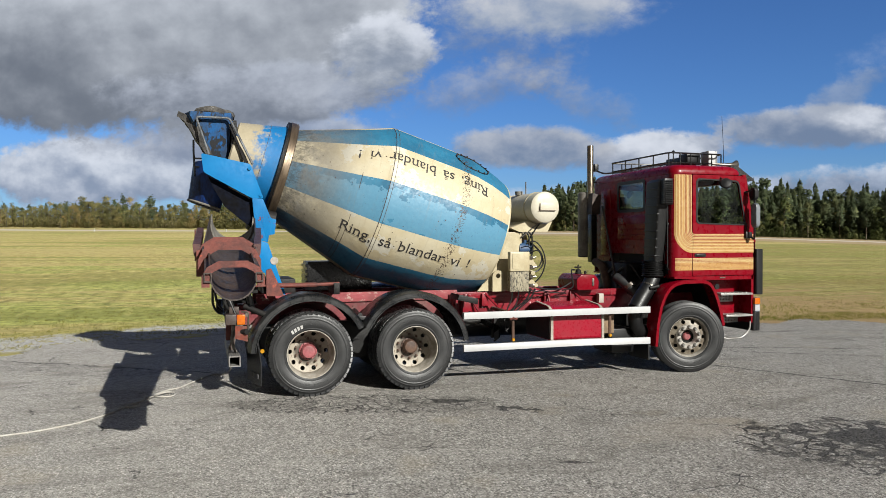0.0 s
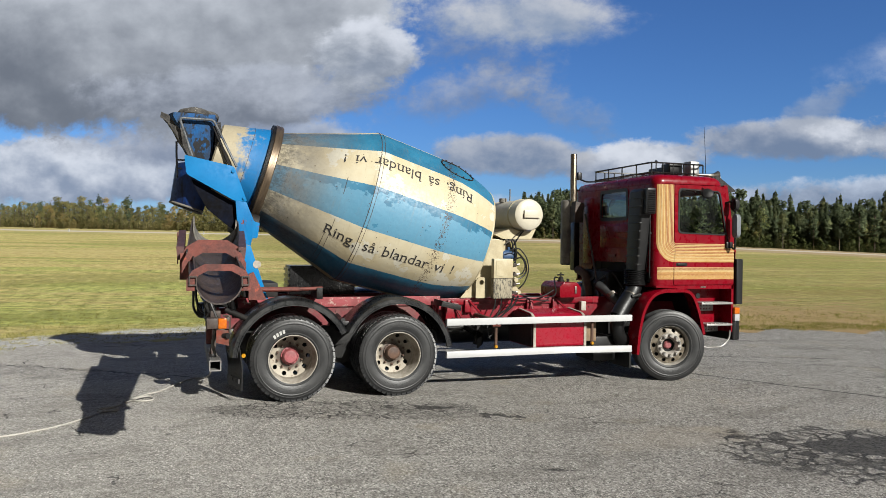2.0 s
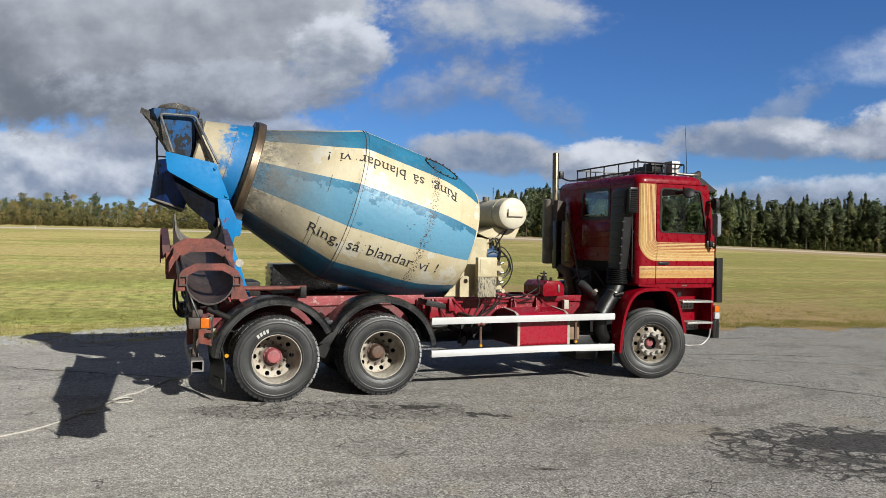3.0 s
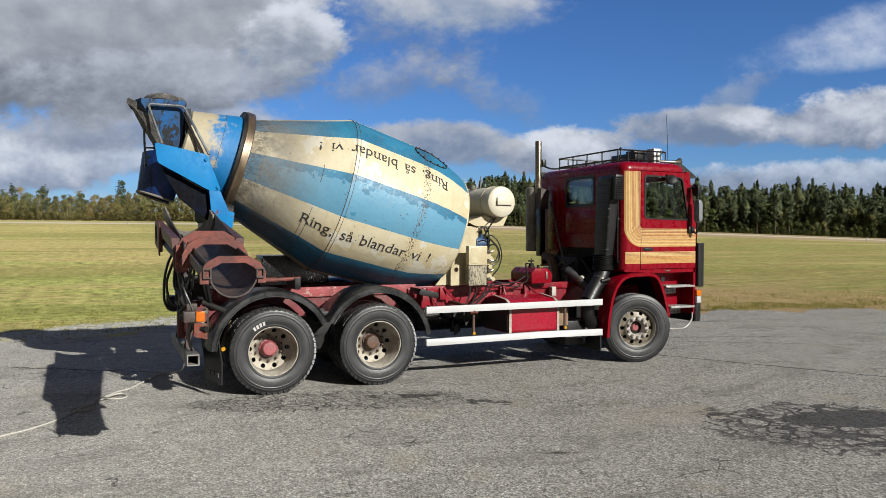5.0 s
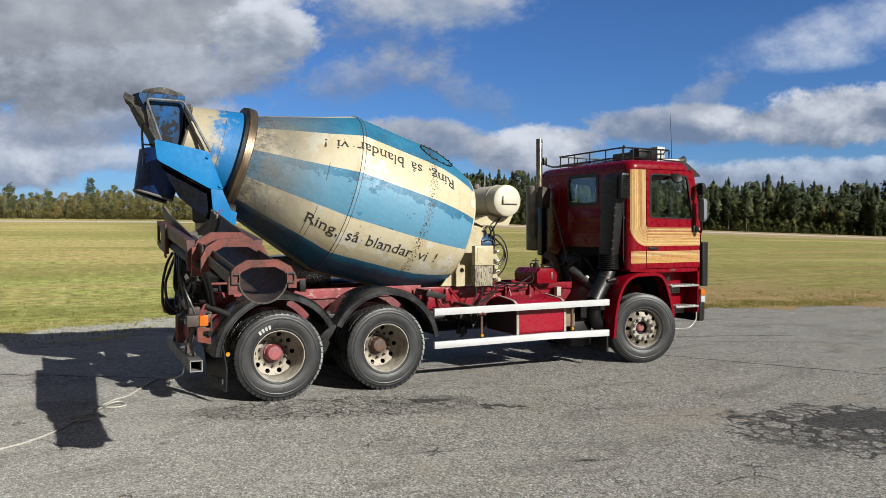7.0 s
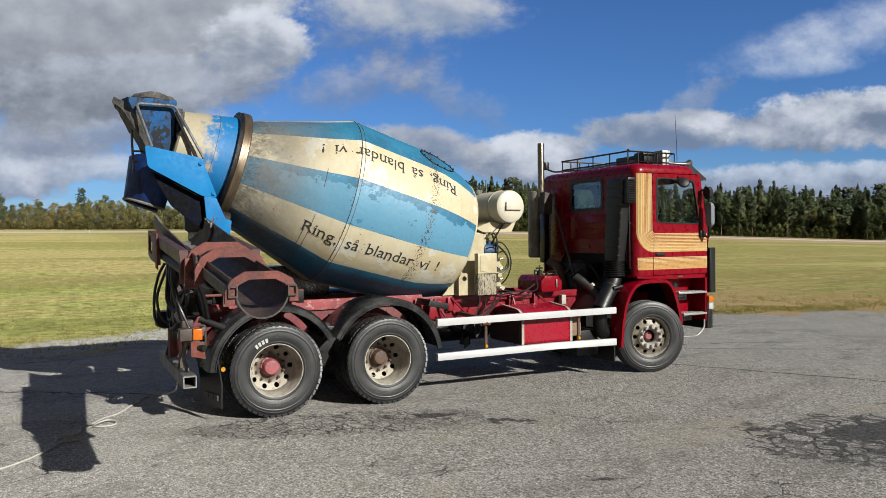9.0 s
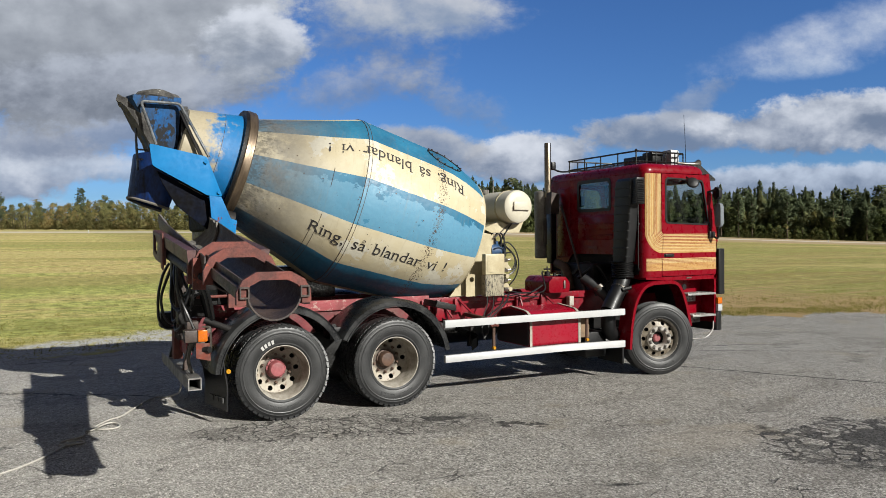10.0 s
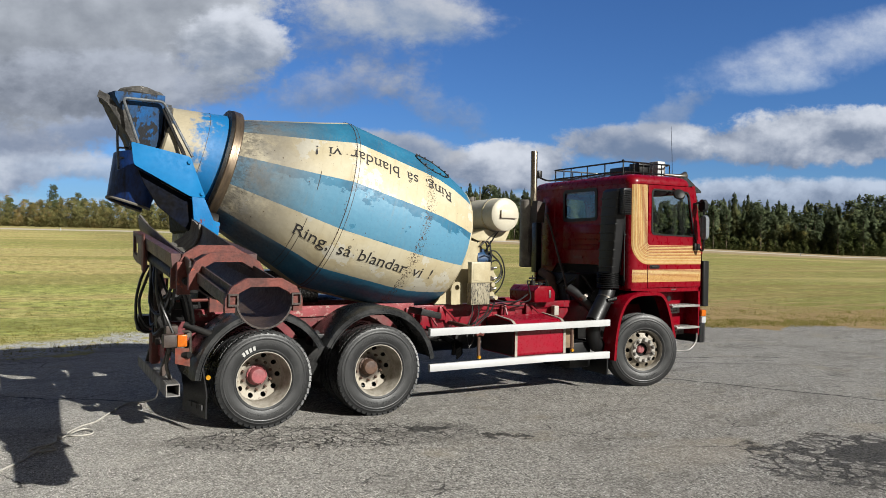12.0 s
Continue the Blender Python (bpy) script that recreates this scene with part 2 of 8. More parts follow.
# ---- materials ----
def surface(name, base, other=None, rough=0.5, metal=0.0, scale=6.0, spots=None, spot_amount=0.0, spot_scale=9.0, bump=0.0, bump_scale=60.0,
            coat=0.0, grime=0.0, grime_colour=(0.10, 0.085, 0.07, 1), stretch=(1, 1, 1), spec=0.5):
    """A surface with broad and fine variation, spots of wear, and fine relief."""
    m = bpy.data.materials.new(name)
    m.use_nodes = True
    k = Nodes(m.node_tree)
    co = k.add("ShaderNodeTexCoord").outputs["Object"]
    vec = k.vmath("MULTIPLY", co, stretch)
    big, fine = k.noise(vec, scale, 5, 0.6), k.noise(vec, scale * 9, 4, 0.6)
    other = other or tuple(c * 0.78 for c in base[:3]) + (1.0,)
    col = k.mix(k.ramp(k.math("ADD", k.math("MULTIPLY", big, 0.7), k.math("MULTIPLY", fine, 0.3)), 0.35, 0.66), base, other)
    rgh = k.ramp(fine, 0.3, 0.7, max(rough - 0.08, 0.02), min(rough + 0.1, 1.0))
    met = metal
    if grime:
        g = k.math("MULTIPLY", k.ramp(k.noise(vec, scale * 0.6, 7, 0.7), 0.42, 0.72), grime)
        col = k.mix(g, col, grime_colour)
        rgh = k.mix(g, rgh, 0.85, "FLOAT")
    if spot_amount:
        f = k.math("ADD", k.math("MULTIPLY", k.noise(vec, spot_scale, 8, 0.68), 0.75), k.math("MULTIPLY", k.noise(vec, spot_scale * 5, 3), 0.25))
        s = k.ramp(f, 0.70 - spot_amount * 0.3, 0.73 - spot_amount * 0.3)
        col = k.mix(s, col, spots)
        rgh = k.mix(s, rgh, 0.8, "FLOAT")
        if metal:
            met = k.mix(s, metal, 0.0, "FLOAT")
    b = k.add("ShaderNodeBsdfPrincipled", {"Base Color": col, "Roughness": rgh, "Metallic": met, "Coat Weight": coat, "Coat Roughness": 0.08, "Specular IOR Level": spec})
    if bump:
        h = k.add("ShaderNodeBump", {"Height": k.noise(vec, bump_scale, 5, 0.65), "Strength": bump, "Distance": 0.01})
        k.put(b.inputs["Normal"], h.outputs[0])
    k.add("ShaderNodeOutputMaterial", {"Surface": b.outputs[0]})
    return m


def glass_material(name, tint, alpha):
    """Thin window glass: partly clear, with a clean reflection."""
    m = bpy.data.materials.new(name)
    m.use_nodes = True
    k = Nodes(m.node_tree)
    clear = k.add("ShaderNodeBsdfTransparent", {"Color": tint})
    shine = k.add("ShaderNodeBsdfGlossy", {"Color": (0.9, 0.95, 1.0, 1), "Roughness": 0.01})
    mx = k.add("ShaderNodeMixShader", {0: alpha, 1: clear.outputs[0], 2: shine.outputs[0]})
    k.add("ShaderNodeOutputMaterial", {"Surface": mx.outputs[0]})
    return m


def dish_material():
    """Cream wheel disc, browned towards the hub for grease and the dish's shade, rust round the holes."""
    m = bpy.data.materials.new("greasy_shaded_wheel_disc")
    m.use_nodes = True
    k = Nodes(m.node_tree)
    co = k.add("ShaderNodeTexCoord").outputs["Object"]
    r = k.vmath("LENGTH", k.vmath("MULTIPLY", co, (1.0, 0.0, 1.0)))
    n, fine = k.noise(co, 7.0, 6, 0.65), k.noise(co, 40.0, 5, 0.7)
    col = k.mix(fine, lin(218, 210, 194), lin(172, 160, 140))
    # browning inwards: grease, with the rim's shade put into the colour
    near = k.ramp(k.math("ADD", r, k.math("MULTIPLY", k.math("SUBTRACT", n, 0.5), 0.20)), 0.200, 0.125)
    col = k.mix(k.math("MULTIPLY", near, 0.85), col, k.mix(fine, lin(74, 50, 38), lin(44, 32, 26)))
    col = k.mix(k.ramp(k.noise(co, 15.0, 8, 0.7), 0.56, 0.66, 0.0, 0.8), col, lin(112, 70, 46))
    b = k.add("ShaderNodeBsdfPrincipled", {"Base Color": col, "Roughness": k.ramp(fine, 0.3, 0.7, 0.4, 0.65)})
    k.add("ShaderNodeOutputMaterial", {"Surface": b.outputs[0]})
    return m


M = {}
M["red"] = surface("red_cab_paint", lin(150, 0, 28), lin(142, 0, 26), rough=0.30, scale=1.2, spec=0.22)
M["red_frame"] = surface("red_chassis_paint", lin(168, 2, 36), lin(126, 2, 28), rough=0.34, scale=5, grime=0.25, grime_colour=(0.03, 0.02, 0.02, 1), bump=0.1)
M["red_locker"] = surface("red_locker_paint", lin(180, 2, 44), lin(168, 2, 38), rough=0.3, scale=3, grime=0.05)
# faded red, darkened to carry the drum's shadow on the rear rail
M["red_drum_shade"] = surface("faded_shaded_red_frame_paint", lin(146, 40, 50), lin(110, 26, 36), rough=0.65, scale=5, grime=0.6, spots=lin(178, 128, 122), spot_amount=0.25, bump=0.2)
M["red_faded"] = surface("faded_red_paint", lin(184, 84, 90), lin(150, 46, 54), rough=0.7, scale=6, grime=0.3, spots=lin(204, 168, 158), spot_amount=0.5, bump=0.2)
M["black"] = surface("black_plastic", lin(22, 23, 25), lin(13, 13, 15), rough=0.42, scale=8, grime=0.10, grime_colour=(0.030, 0.028, 0.026, 1), spec=0.38, bump=0.1)
M["black_gloss"] = surface("black_paint", lin(16, 17, 19), lin(10, 10, 12), rough=0.28, scale=8, grime=0.12, grime_colour=(0.030, 0.028, 0.026, 1))
M["dark"] = surface("dark_dirty_steel", lin(34, 30, 29), lin(16, 15, 15), rough=0.6, scale=8, grime=0.3, grime_colour=(0.030, 0.028, 0.026, 1), bump=0.3, spec=0.3)
M["soot"] = surface("soot_black", lin(10, 10, 11), lin(6, 6, 7), rough=0.9, scale=8, spec=0.1)
# near-black blue: the shade under the drum mouth is put into the colour
M["shade_blue"] = surface("shade_dark_blue_sheet", lin(4, 16, 40), lin(9, 8, 9), rough=0.7, scale=3, spots=lin(40, 28, 22), spot_amount=0.3, spot_scale=4, spec=0.08)
M["grease"] = surface("greasy_black_iron", lin(16, 14, 13), lin(7, 7, 7), rough=0.5, scale=14, grime=0.25, grime_colour=(0.030, 0.028, 0.026, 1), bump=0.4, spec=0.3)
M["guard"] = surface("weathered_black_mudguard", lin(36, 38, 41), lin(17, 18, 20), rough=0.27, scale=5, grime=0.3, grime_colour=lin(110, 110, 108), bump=0.12)
M["rubber"] = surface("tyre_rubber", lin(46, 47, 49), lin(30, 31, 32), rough=0.45, scale=7, grime=0.25, grime_colour=lin(76, 76, 75), bump=0.15, bump_scale=90, spec=0.6)
M["rim"] = surface("cream_wheel_paint", lin(218, 212, 200), lin(176, 168, 152), rough=0.42, scale=9, grime=0.5, grime_colour=lin(104, 82, 62), spots=lin(96, 60, 40), spot_amount=0.2, spot_scale=14)
M["rim_front"] = surface("worn_front_wheel_steel", lin(236, 231, 222), lin(204, 196, 184), rough=0.36, scale=12, grime=0.35, grime_colour=lin(60, 48, 40), metal=0.2)
M["rim_disc"] = dish_material()
M["disc_front"] = surface("grimy_front_wheel_disc", lin(176, 166, 148), lin(122, 108, 90), rough=0.45, scale=10, grime=0.5, grime_colour=lin(40, 30, 25), metal=0.1)
M["hub_pink"] = surface("faded_pink_hub", lin(198, 116, 120), lin(168, 80, 86), rough=0.5, scale=14, grime=0.4, grime_colour=lin(98, 62, 54))
M["hub_brown"] = surface("dirty_brown_hub", lin(124, 94, 76), lin(84, 60, 48), rough=0.55, scale=14, grime=0.5, grime_colour=lin(60, 42, 34))
M["rust"] = surface("rusty_red_steel", lin(150, 72, 58), lin(100, 51, 44), rough=0.68, scale=10, grime=0.38, grime_colour=lin(62, 46, 42), spots=lin(184, 88, 64), spot_amount=0.35, bump=0.35)
M["rust_dark"] = surface("dark_worn_steel", lin(96, 78, 68), lin(52, 43, 40), rough=0.55, scale=5, grime=0.45, grime_colour=lin(58, 42, 36), spots=lin(150, 112, 86), spot_amount=0.24, bump=0.3)
M["beam"] = surface("dull_maroon_steel", lin(104, 54, 50), lin(66, 40, 38), rough=0.5, scale=6, grime=0.35, grime_colour=lin(46, 38, 36), spots=lin(128, 96, 84), spot_amount=0.2, bump=0.2)
M["steel"] = surface("bare_steel", lin(176, 170, 162), lin(140, 130, 120), rough=0.35, metal=0.8, scale=12, bump=0.1)
M["ring"] = surface("worn_track_ring_steel", lin(150, 130, 106), lin(112, 96, 80), rough=0.38, metal=0.7, scale=4, grime=0.3, stretch=(6, 1, 1))
M["chrome"] = surface("brownish_steel", lin(220, 206, 184), lin(184, 166, 142), rough=0.3, metal=1.0, scale=5, stretch=(1, 1, 0.2))
M["alu"] = surface("aluminium_step", lin(222, 221, 218), lin(192, 190, 186), rough=0.35, metal=0.5, scale=16, bump=0.15)
M["white"] = surface("white_rail_paint", lin(232, 233, 234), lin(218, 219, 220), rough=0.45, scale=3, grime=0.14, grime_colour=lin(150, 140, 128), spots=lin(150, 120, 96), spot_amount=0.06, spot_scale=18)
M["cream"] = surface("cream_machine_paint", lin(228, 215, 178), lin(206, 190, 150), rough=0.45, scale=5, grime=0.3, grime_colour=lin(104, 88, 64), spots=lin(96, 68, 46), spot_amount=0.12, spot_scale=16)
M["cream_worn"] = surface("peeling_cream_box_paint", lin(190, 180, 152), lin(150, 140, 118), rough=0.7, scale=9, spots=lin(74, 70, 64), spot_amount=0.6, spot_scale=18, stretch=(3, 3, 1), bump=0.3)
M["tank"] = surface("cream_tank_paint", lin(240, 234, 214), lin(228, 219, 194), rough=0.42, scale=3, grime=0.15, grime_colour=lin(150, 136, 104))
M["blue"] = surface("bright_blue_paint", lin(4, 142, 214), lin(4, 132, 202), spec=0.12, rough=0.48, scale=2, grime=0.12, grime_colour=lin(20, 80, 128), spots=lin(126, 84, 66), spot_amount=0.05, spot_scale=7)
M["blue_scraped"] = surface("scraped_blue_paint", lin(6, 140, 212), lin(5, 124, 194), spec=0.15, rough=0.5, scale=5, spots=lin(140, 70, 54), spot_amount=0.40, spot_scale=7, stretch=(1.6, 1, 0.8), bump=0.2)
M["blue_hopper"] = surface("cement_stained_blue_paint", lin(18, 112, 190), lin(52, 84, 116), spec=0.25, rough=0.7, scale=4, grime=1.0, grime_colour=lin(70, 68, 66), spots=lin(54, 56, 60), spot_amount=0.58, spot_scale=3.6, stretch=(1.3, 1.3, 0.6), bump=0.35)
M["brace"] = surface("stained_grey_pipe", lin(138, 144, 150), lin(70, 72, 76), rough=0.55, scale=6, grime=0.6, grime_colour=lin(44, 40, 38), spots=lin(30, 96, 160), spot_amount=0.3, spot_scale=8)
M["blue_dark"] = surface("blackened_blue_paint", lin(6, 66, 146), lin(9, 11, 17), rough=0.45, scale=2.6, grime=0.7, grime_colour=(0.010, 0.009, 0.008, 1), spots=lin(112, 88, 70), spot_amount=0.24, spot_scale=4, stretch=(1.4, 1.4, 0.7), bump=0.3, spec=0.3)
M["cement"] = surface("dried_cement_crust", lin(160, 155, 146), lin(108, 104, 98), rough=0.95, scale=8, spots=lin(66, 63, 60), spot_amount=0.35, bump=0.9, bump_scale=26)
M["cement_dark"] = surface("dark_cement_crust", lin(116, 113, 109), lin(62, 60, 58), rough=0.95, scale=10, spots=lin(168, 165, 158), spot_amount=0.3, bump=0.9, bump_scale=30)
M["orange"] = surface("orange_lamp_lens", lin(240, 130, 20), lin(226, 110, 14), rough=0.2, scale=30, coat=0.4)
M["yellow"] = surface("yellow_reflector", lin(232, 168, 18), lin(206, 140, 10), rough=0.3, scale=30)
M["red_lens"] = surface("orange_red_lens", lin(146, 62, 36), lin(108, 44, 28), rough=0.4, grime=0.4, scale=20)
M["lens"] = surface("clear_lamp_lens", lin(220, 222, 224), lin(196, 198, 202), rough=0.12, scale=20, coat=0.5)
M["ink"] = surface("faded_black_lettering", lin(38, 36, 38), lin(66, 62, 60), rough=0.7, scale=9)
M["letter_white"] = surface("white_lettering", lin(226, 226, 222), lin(190, 190, 186), rough=0.7, scale=14)
M["bar_grey"] = surface("grey_print", lin(92, 92, 92), lin(70, 70, 70), rough=0.7, scale=14)
M["gold"] = surface("gold_cream_stripe", lin(224, 178, 112), lin(214, 164, 98), rough=0.3, scale=3)
M["pale"] = surface("pale_cream_stripe", lin(236, 206, 146), lin(228, 192, 128), rough=0.3, scale=3)
M["seat"] = surface("dark_seat_cloth", lin(40, 38, 38), lin(28, 27, 27), rough=0.9, scale=12)
M["hose"] = surface("black_rubber_hose", lin(20, 20, 21), lin(9, 9, 10), rough=0.4, scale=14)
M["blue_pump"] = surface("blue_pump_paint", lin(40, 96, 150), lin(30, 70, 110), rough=0.5, scale=9, grime=0.3)
M["cable"] = surface("pale_grey_cable", lin(232, 228, 218), lin(208, 202, 190), rough=0.7, scale=20)
M["mirror"] = surface("mirror_back_grey", lin(150, 157, 164), lin(128, 134, 140), rough=0.3, scale=8)
M["glass"] = glass_material("window_glass", (0.90, 0.93, 0.92, 1), 0.06)
M["alu_dull"] = surface("dull_aluminised_steel", lin(176, 170, 160), lin(132, 127, 120), rough=0.45, metal=0.2, scale=5, grime=0.4, grime_colour=(0.03, 0.03, 0.028, 1))
M["locker_end"] = surface("shaded_locker_end", lin(46, 18, 20), lin(26, 14, 15), rough=0.5, scale=9, grime=0.25, grime_colour=(0.030, 0.028, 0.026, 1))
M["tan"] = surface("tan_bracket_paint", lin(168, 138, 104), lin(130, 102, 74), rough=0.6, scale=9, grime=0.35)
M["alu_dirty"] = surface("dirty_aluminium", lin(196, 194, 190), lin(140, 136, 130), rough=0.45, metal=0.3, scale=5, grime=0.4, grime_colour=lin(52, 46, 42))
M["visor"] = surface("smoked_visor", lin(66, 66, 66), lin(48, 48, 48), rough=0.3, scale=8)


# ---- ground: apron of old asphalt, mown field, runway strip ----
def bearing(x, y):
    """Degrees from straight across the truck towards its front, seen from where the camera starts."""
    return math.degrees(math.atan2(x + 1.5, y + 10.0))


def smooth(v, a, b):
    t = min(max((v - a) / (b - a), 0.0), 1.0)
    return t * t * (3 - 2 * t)


def edge_y(x):
    """Where the apron ends and the field begins."""
    base = 6.2 + 0.47 * max(min(x, 0.0), -9.0) - 0.20 * min(max(x, 0.0), 13.5) - 0.43 * max(x - 13.5, 0.0)
    return base + 0.06 * math.sin(x * 1.3) + 0.05 * math.sin(x * 3.1 + 1) + 0.08 * math.sin(x * 0.37)


FAR = 190.0


def ground_z(x, y):
    """The field climbs gently away from the apron, more to the one side."""
    r = math.hypot(x + 1.5, y + 10.0)
    a = bearing(x, y)
    e = np.interp(a, (-40, -13, 5, 28, 47, 58, 80), (0.015, 0.0165, 0.016, 0.0125, 0.001, -0.0065, -0.009))
    rise = max((2.0 + FAR * e) / (FAR - 29), 0.0) * smooth(abs(a), 130, 85)
    far = max(r - 17.0, 0.0)
    z = rise * (far - 12 * (1 - math.exp(-far / 12)))
    # the apron lies a little higher under the rear axles
    z += 0.024 * smooth(3.2 - x, 0.0, 1.6) * smooth(y, -5.5, -2.6) * smooth(8.0 - y, 0.0, 3.0)
    if y > edge_y(x) - 0.4 and r < 60:
        z += 0.035 * smooth(y - edge_y(x), -0.3, 0.5) + 0.03 * noise.noise((x * 0.5, y * 0.5, 0))
    return z


def asphalt_material():
    m = bpy.data.materials.new("ground_surface")
    m.use_nodes = True
    k = Nodes(m.node_tree)
    co = k.add("ShaderNodeTexCoord").outputs["Object"]
    sep = k.add("ShaderNodeSeparateXYZ", {0: co})
    x, y = sep.outputs[0], sep.outputs[1]
    flat = k.add("ShaderNodeCombineXYZ", {0: x, 1: y, 2: 0.0}).outputs[0]
    # asphalt: pale stones in dark binder, broad pale and dark areas
    stones = k.add("ShaderNodeTexVoronoi", {"Vector": flat, "Scale": 95.0, "Randomness": 1.0})
    grain = k.noise(flat, 210.0, 3, 0.7)
    mid = k.noise(flat, 7.0, 6, 0.65)
    broad = k.noise(flat, 0.55, 5, 0.6)
    tone = k.ramp(k.math("ADD", k.math("MULTIPLY", stones.outputs["Color"], 0.55), k.math("MULTIPLY", grain, 0.45)), 0.28, 0.72, 0.0, 1.0, False)
    chips_a = k.add("ShaderNodeTexVoronoi", {"Vector": flat, "Scale": 92.0, "Randomness": 1.0})
    chips_b = k.add("ShaderNodeTexVoronoi", {"Vector": k.vmath("MULTIPLY", flat, (1.0, 0.8, 1.0)), "Scale": 50.0, "Randomness": 1.0})
    one = k.add("ShaderNodeSeparateColor", {0: chips_a.outputs["Color"]}).outputs[0]
    two = k.add("ShaderNodeSeparateColor", {0: chips_b.outputs["Color"]}).outputs[1]
    coarse = k.math("ADD", k.math("ADD", k.math("MULTIPLY", one, 0.36), k.math("MULTIPLY", two, 0.30)), k.math("MULTIPLY", k.noise(flat, 55.0, 4, 0.75), 0.34))
    chip = k.ramp(coarse, 0.30, 0.74, 0.0, 1.0, False)
    col = k.mix(chip, (0.012, 0.0115, 0.011, 1), (0.655, 0.628, 0.58, 1))
    col = k.mix(0.30, col, k.mix(tone, (0.04, 0.037, 0.034, 1), (0.62, 0.59, 0.54, 1)))
    worn = k.math("ADD", k.math("MULTIPLY", broad, 0.6), k.math("MULTIPLY", mid, 0.4))
    col = k.mix(k.ramp(worn, 0.42, 0.66, 0.0, 0.35), col, (0.40, 0.38, 0.345, 1))
    col = k.mix(k.ramp(worn, 0.48, 0.34, 0.0, 0.30), col, (0.16, 0.152, 0.14, 1))
    speck = k.ramp(k.noise(flat, 34.0, 2, 0.6), 0.64, 0.68)
    col = k.mix(k.math("MULTIPLY", speck, 0.85), col, (0.80, 0.78, 0.75, 1))
    pits = k.add("ShaderNodeTexVoronoi", {"Vector": k.vmath("MULTIPLY", flat, (1.0, 0.70, 1.0)), "Scale": 50.0, "Randomness": 1.0})
    pit = k.math("MULTIPLY", k.ramp(k.add("ShaderNodeSeparateColor", {0: pits.outputs["Color"]}).outputs[2], 0.30, 0.20), k.ramp(pits.outputs["Distance"], 0.55, 0.25))
    col = k.mix(k.math("MULTIPLY", pit, 0.70), col, (0.030, 0.029, 0.027, 1))
    stone = k.math("MULTIPLY", k.ramp(k.add("ShaderNodeSeparateColor", {0: pits.outputs["Color"]}).outputs[0], 0.74, 0.80), k.ramp(pits.outputs["Distance"], 0.50, 0.28))
    col = k.mix(k.math("MULTIPLY", stone, 0.95), col, k.mix(two, (0.62, 0.59, 0.54, 1), (0.88, 0.86, 0.82, 1)))
    # paler surfacing with less contrast in its grain past the truck's rear
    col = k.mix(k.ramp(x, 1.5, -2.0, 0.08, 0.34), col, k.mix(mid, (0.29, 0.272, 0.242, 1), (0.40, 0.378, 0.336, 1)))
    # tyre-worn and stained stretches, and short hairline cracks
    stretch = k.noise(k.vmath("MULTIPLY", flat, (0.5, 1.1, 0.0)), 1.3, 6, 0.7, 0.5)
    col = k.mix(k.ramp(stretch, 0.50, 0.36, 0.0, 0.38), col, (0.125, 0.115, 0.100, 1))
    col = k.mix(k.ramp(stretch, 0.56, 0.70, 0.0, 0.30), col, (0.50, 0.475, 0.43, 1))
    col = k.mix(k.ramp(k.noise(flat, 0.9, 4, 0.6), 0.56, 0.70, 0.0, 0.35), col, (0.36, 0.31, 0.225, 1))
    # colour scaled up to 1.4 times towards the rear (-x)
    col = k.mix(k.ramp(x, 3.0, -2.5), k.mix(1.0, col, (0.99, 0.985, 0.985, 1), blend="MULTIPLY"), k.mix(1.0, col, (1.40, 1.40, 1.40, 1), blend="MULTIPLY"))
    # a pale sandy area
    def blob(cx, cy, rx, ry, rough_by, e0=0.0, e1=0.35, turn=0.0):
        dx, dy = k.math("SUBTRACT", x, cx), k.math("SUBTRACT", y, cy)
        c, s = math.cos(turn), math.sin(turn)
        a = k.math("DIVIDE", k.math("ADD", k.math("MULTIPLY", dx, c), k.math("MULTIPLY", dy, s)), rx)
        b = k.math("DIVIDE", k.math("SUBTRACT", k.math("MULTIPLY", dy, c), k.math("MULTIPLY", dx, s)), ry)
        r = k.math("ADD", k.math("MULTIPLY", a, a), k.math("MULTIPLY", b, b))
        wob = k.math("MULTIPLY", k.math("SUBTRACT", k.noise(flat, 2.6, 8, 0.72), 0.5), rough_by)
        return k.ramp(k.math("ADD", k.math("SUBTRACT", 1.0, r), wob), e0, e1)
    sand = blob(3.6, -4.0, 1.1, 0.55, 1.8, 0.0, 1.0)
    col = k.mix(k.math("MULTIPLY", sand, 0.28), col, (0.40, 0.345, 0.275, 1))
    # crazed patches: broken asphalt with wide dark joints
    wobble = k.vmath("ADD", flat, k.vmath("MULTIPLY", k.vmath("SUBTRACT", k.noise(flat, 3.0, 3, color=True), (0.5, 0.5, 0.5)), (0.28, 0.28, 0.0)))
    cells = k.add("ShaderNodeTexVoronoi", {"Vector": wobble, "Scale": 5.6}, feature="DISTANCE_TO_EDGE").outputs["Distance"]
    small = k.add("ShaderNodeTexVoronoi", {"Vector": wobble, "Scale": 7.0}, feature="DISTANCE_TO_EDGE").outputs["Distance"]
    zone_a = blob(5.10, -5.15, 1.60, 1.05, 2.4, 0.0, 0.2, -0.50)
    zone_b = blob(0.55, -1.85, 1.75, 0.55, 1.3, 0.0, 0.3, -0.28)
    rag = k.noise(flat, 9.0, 6, 0.75)
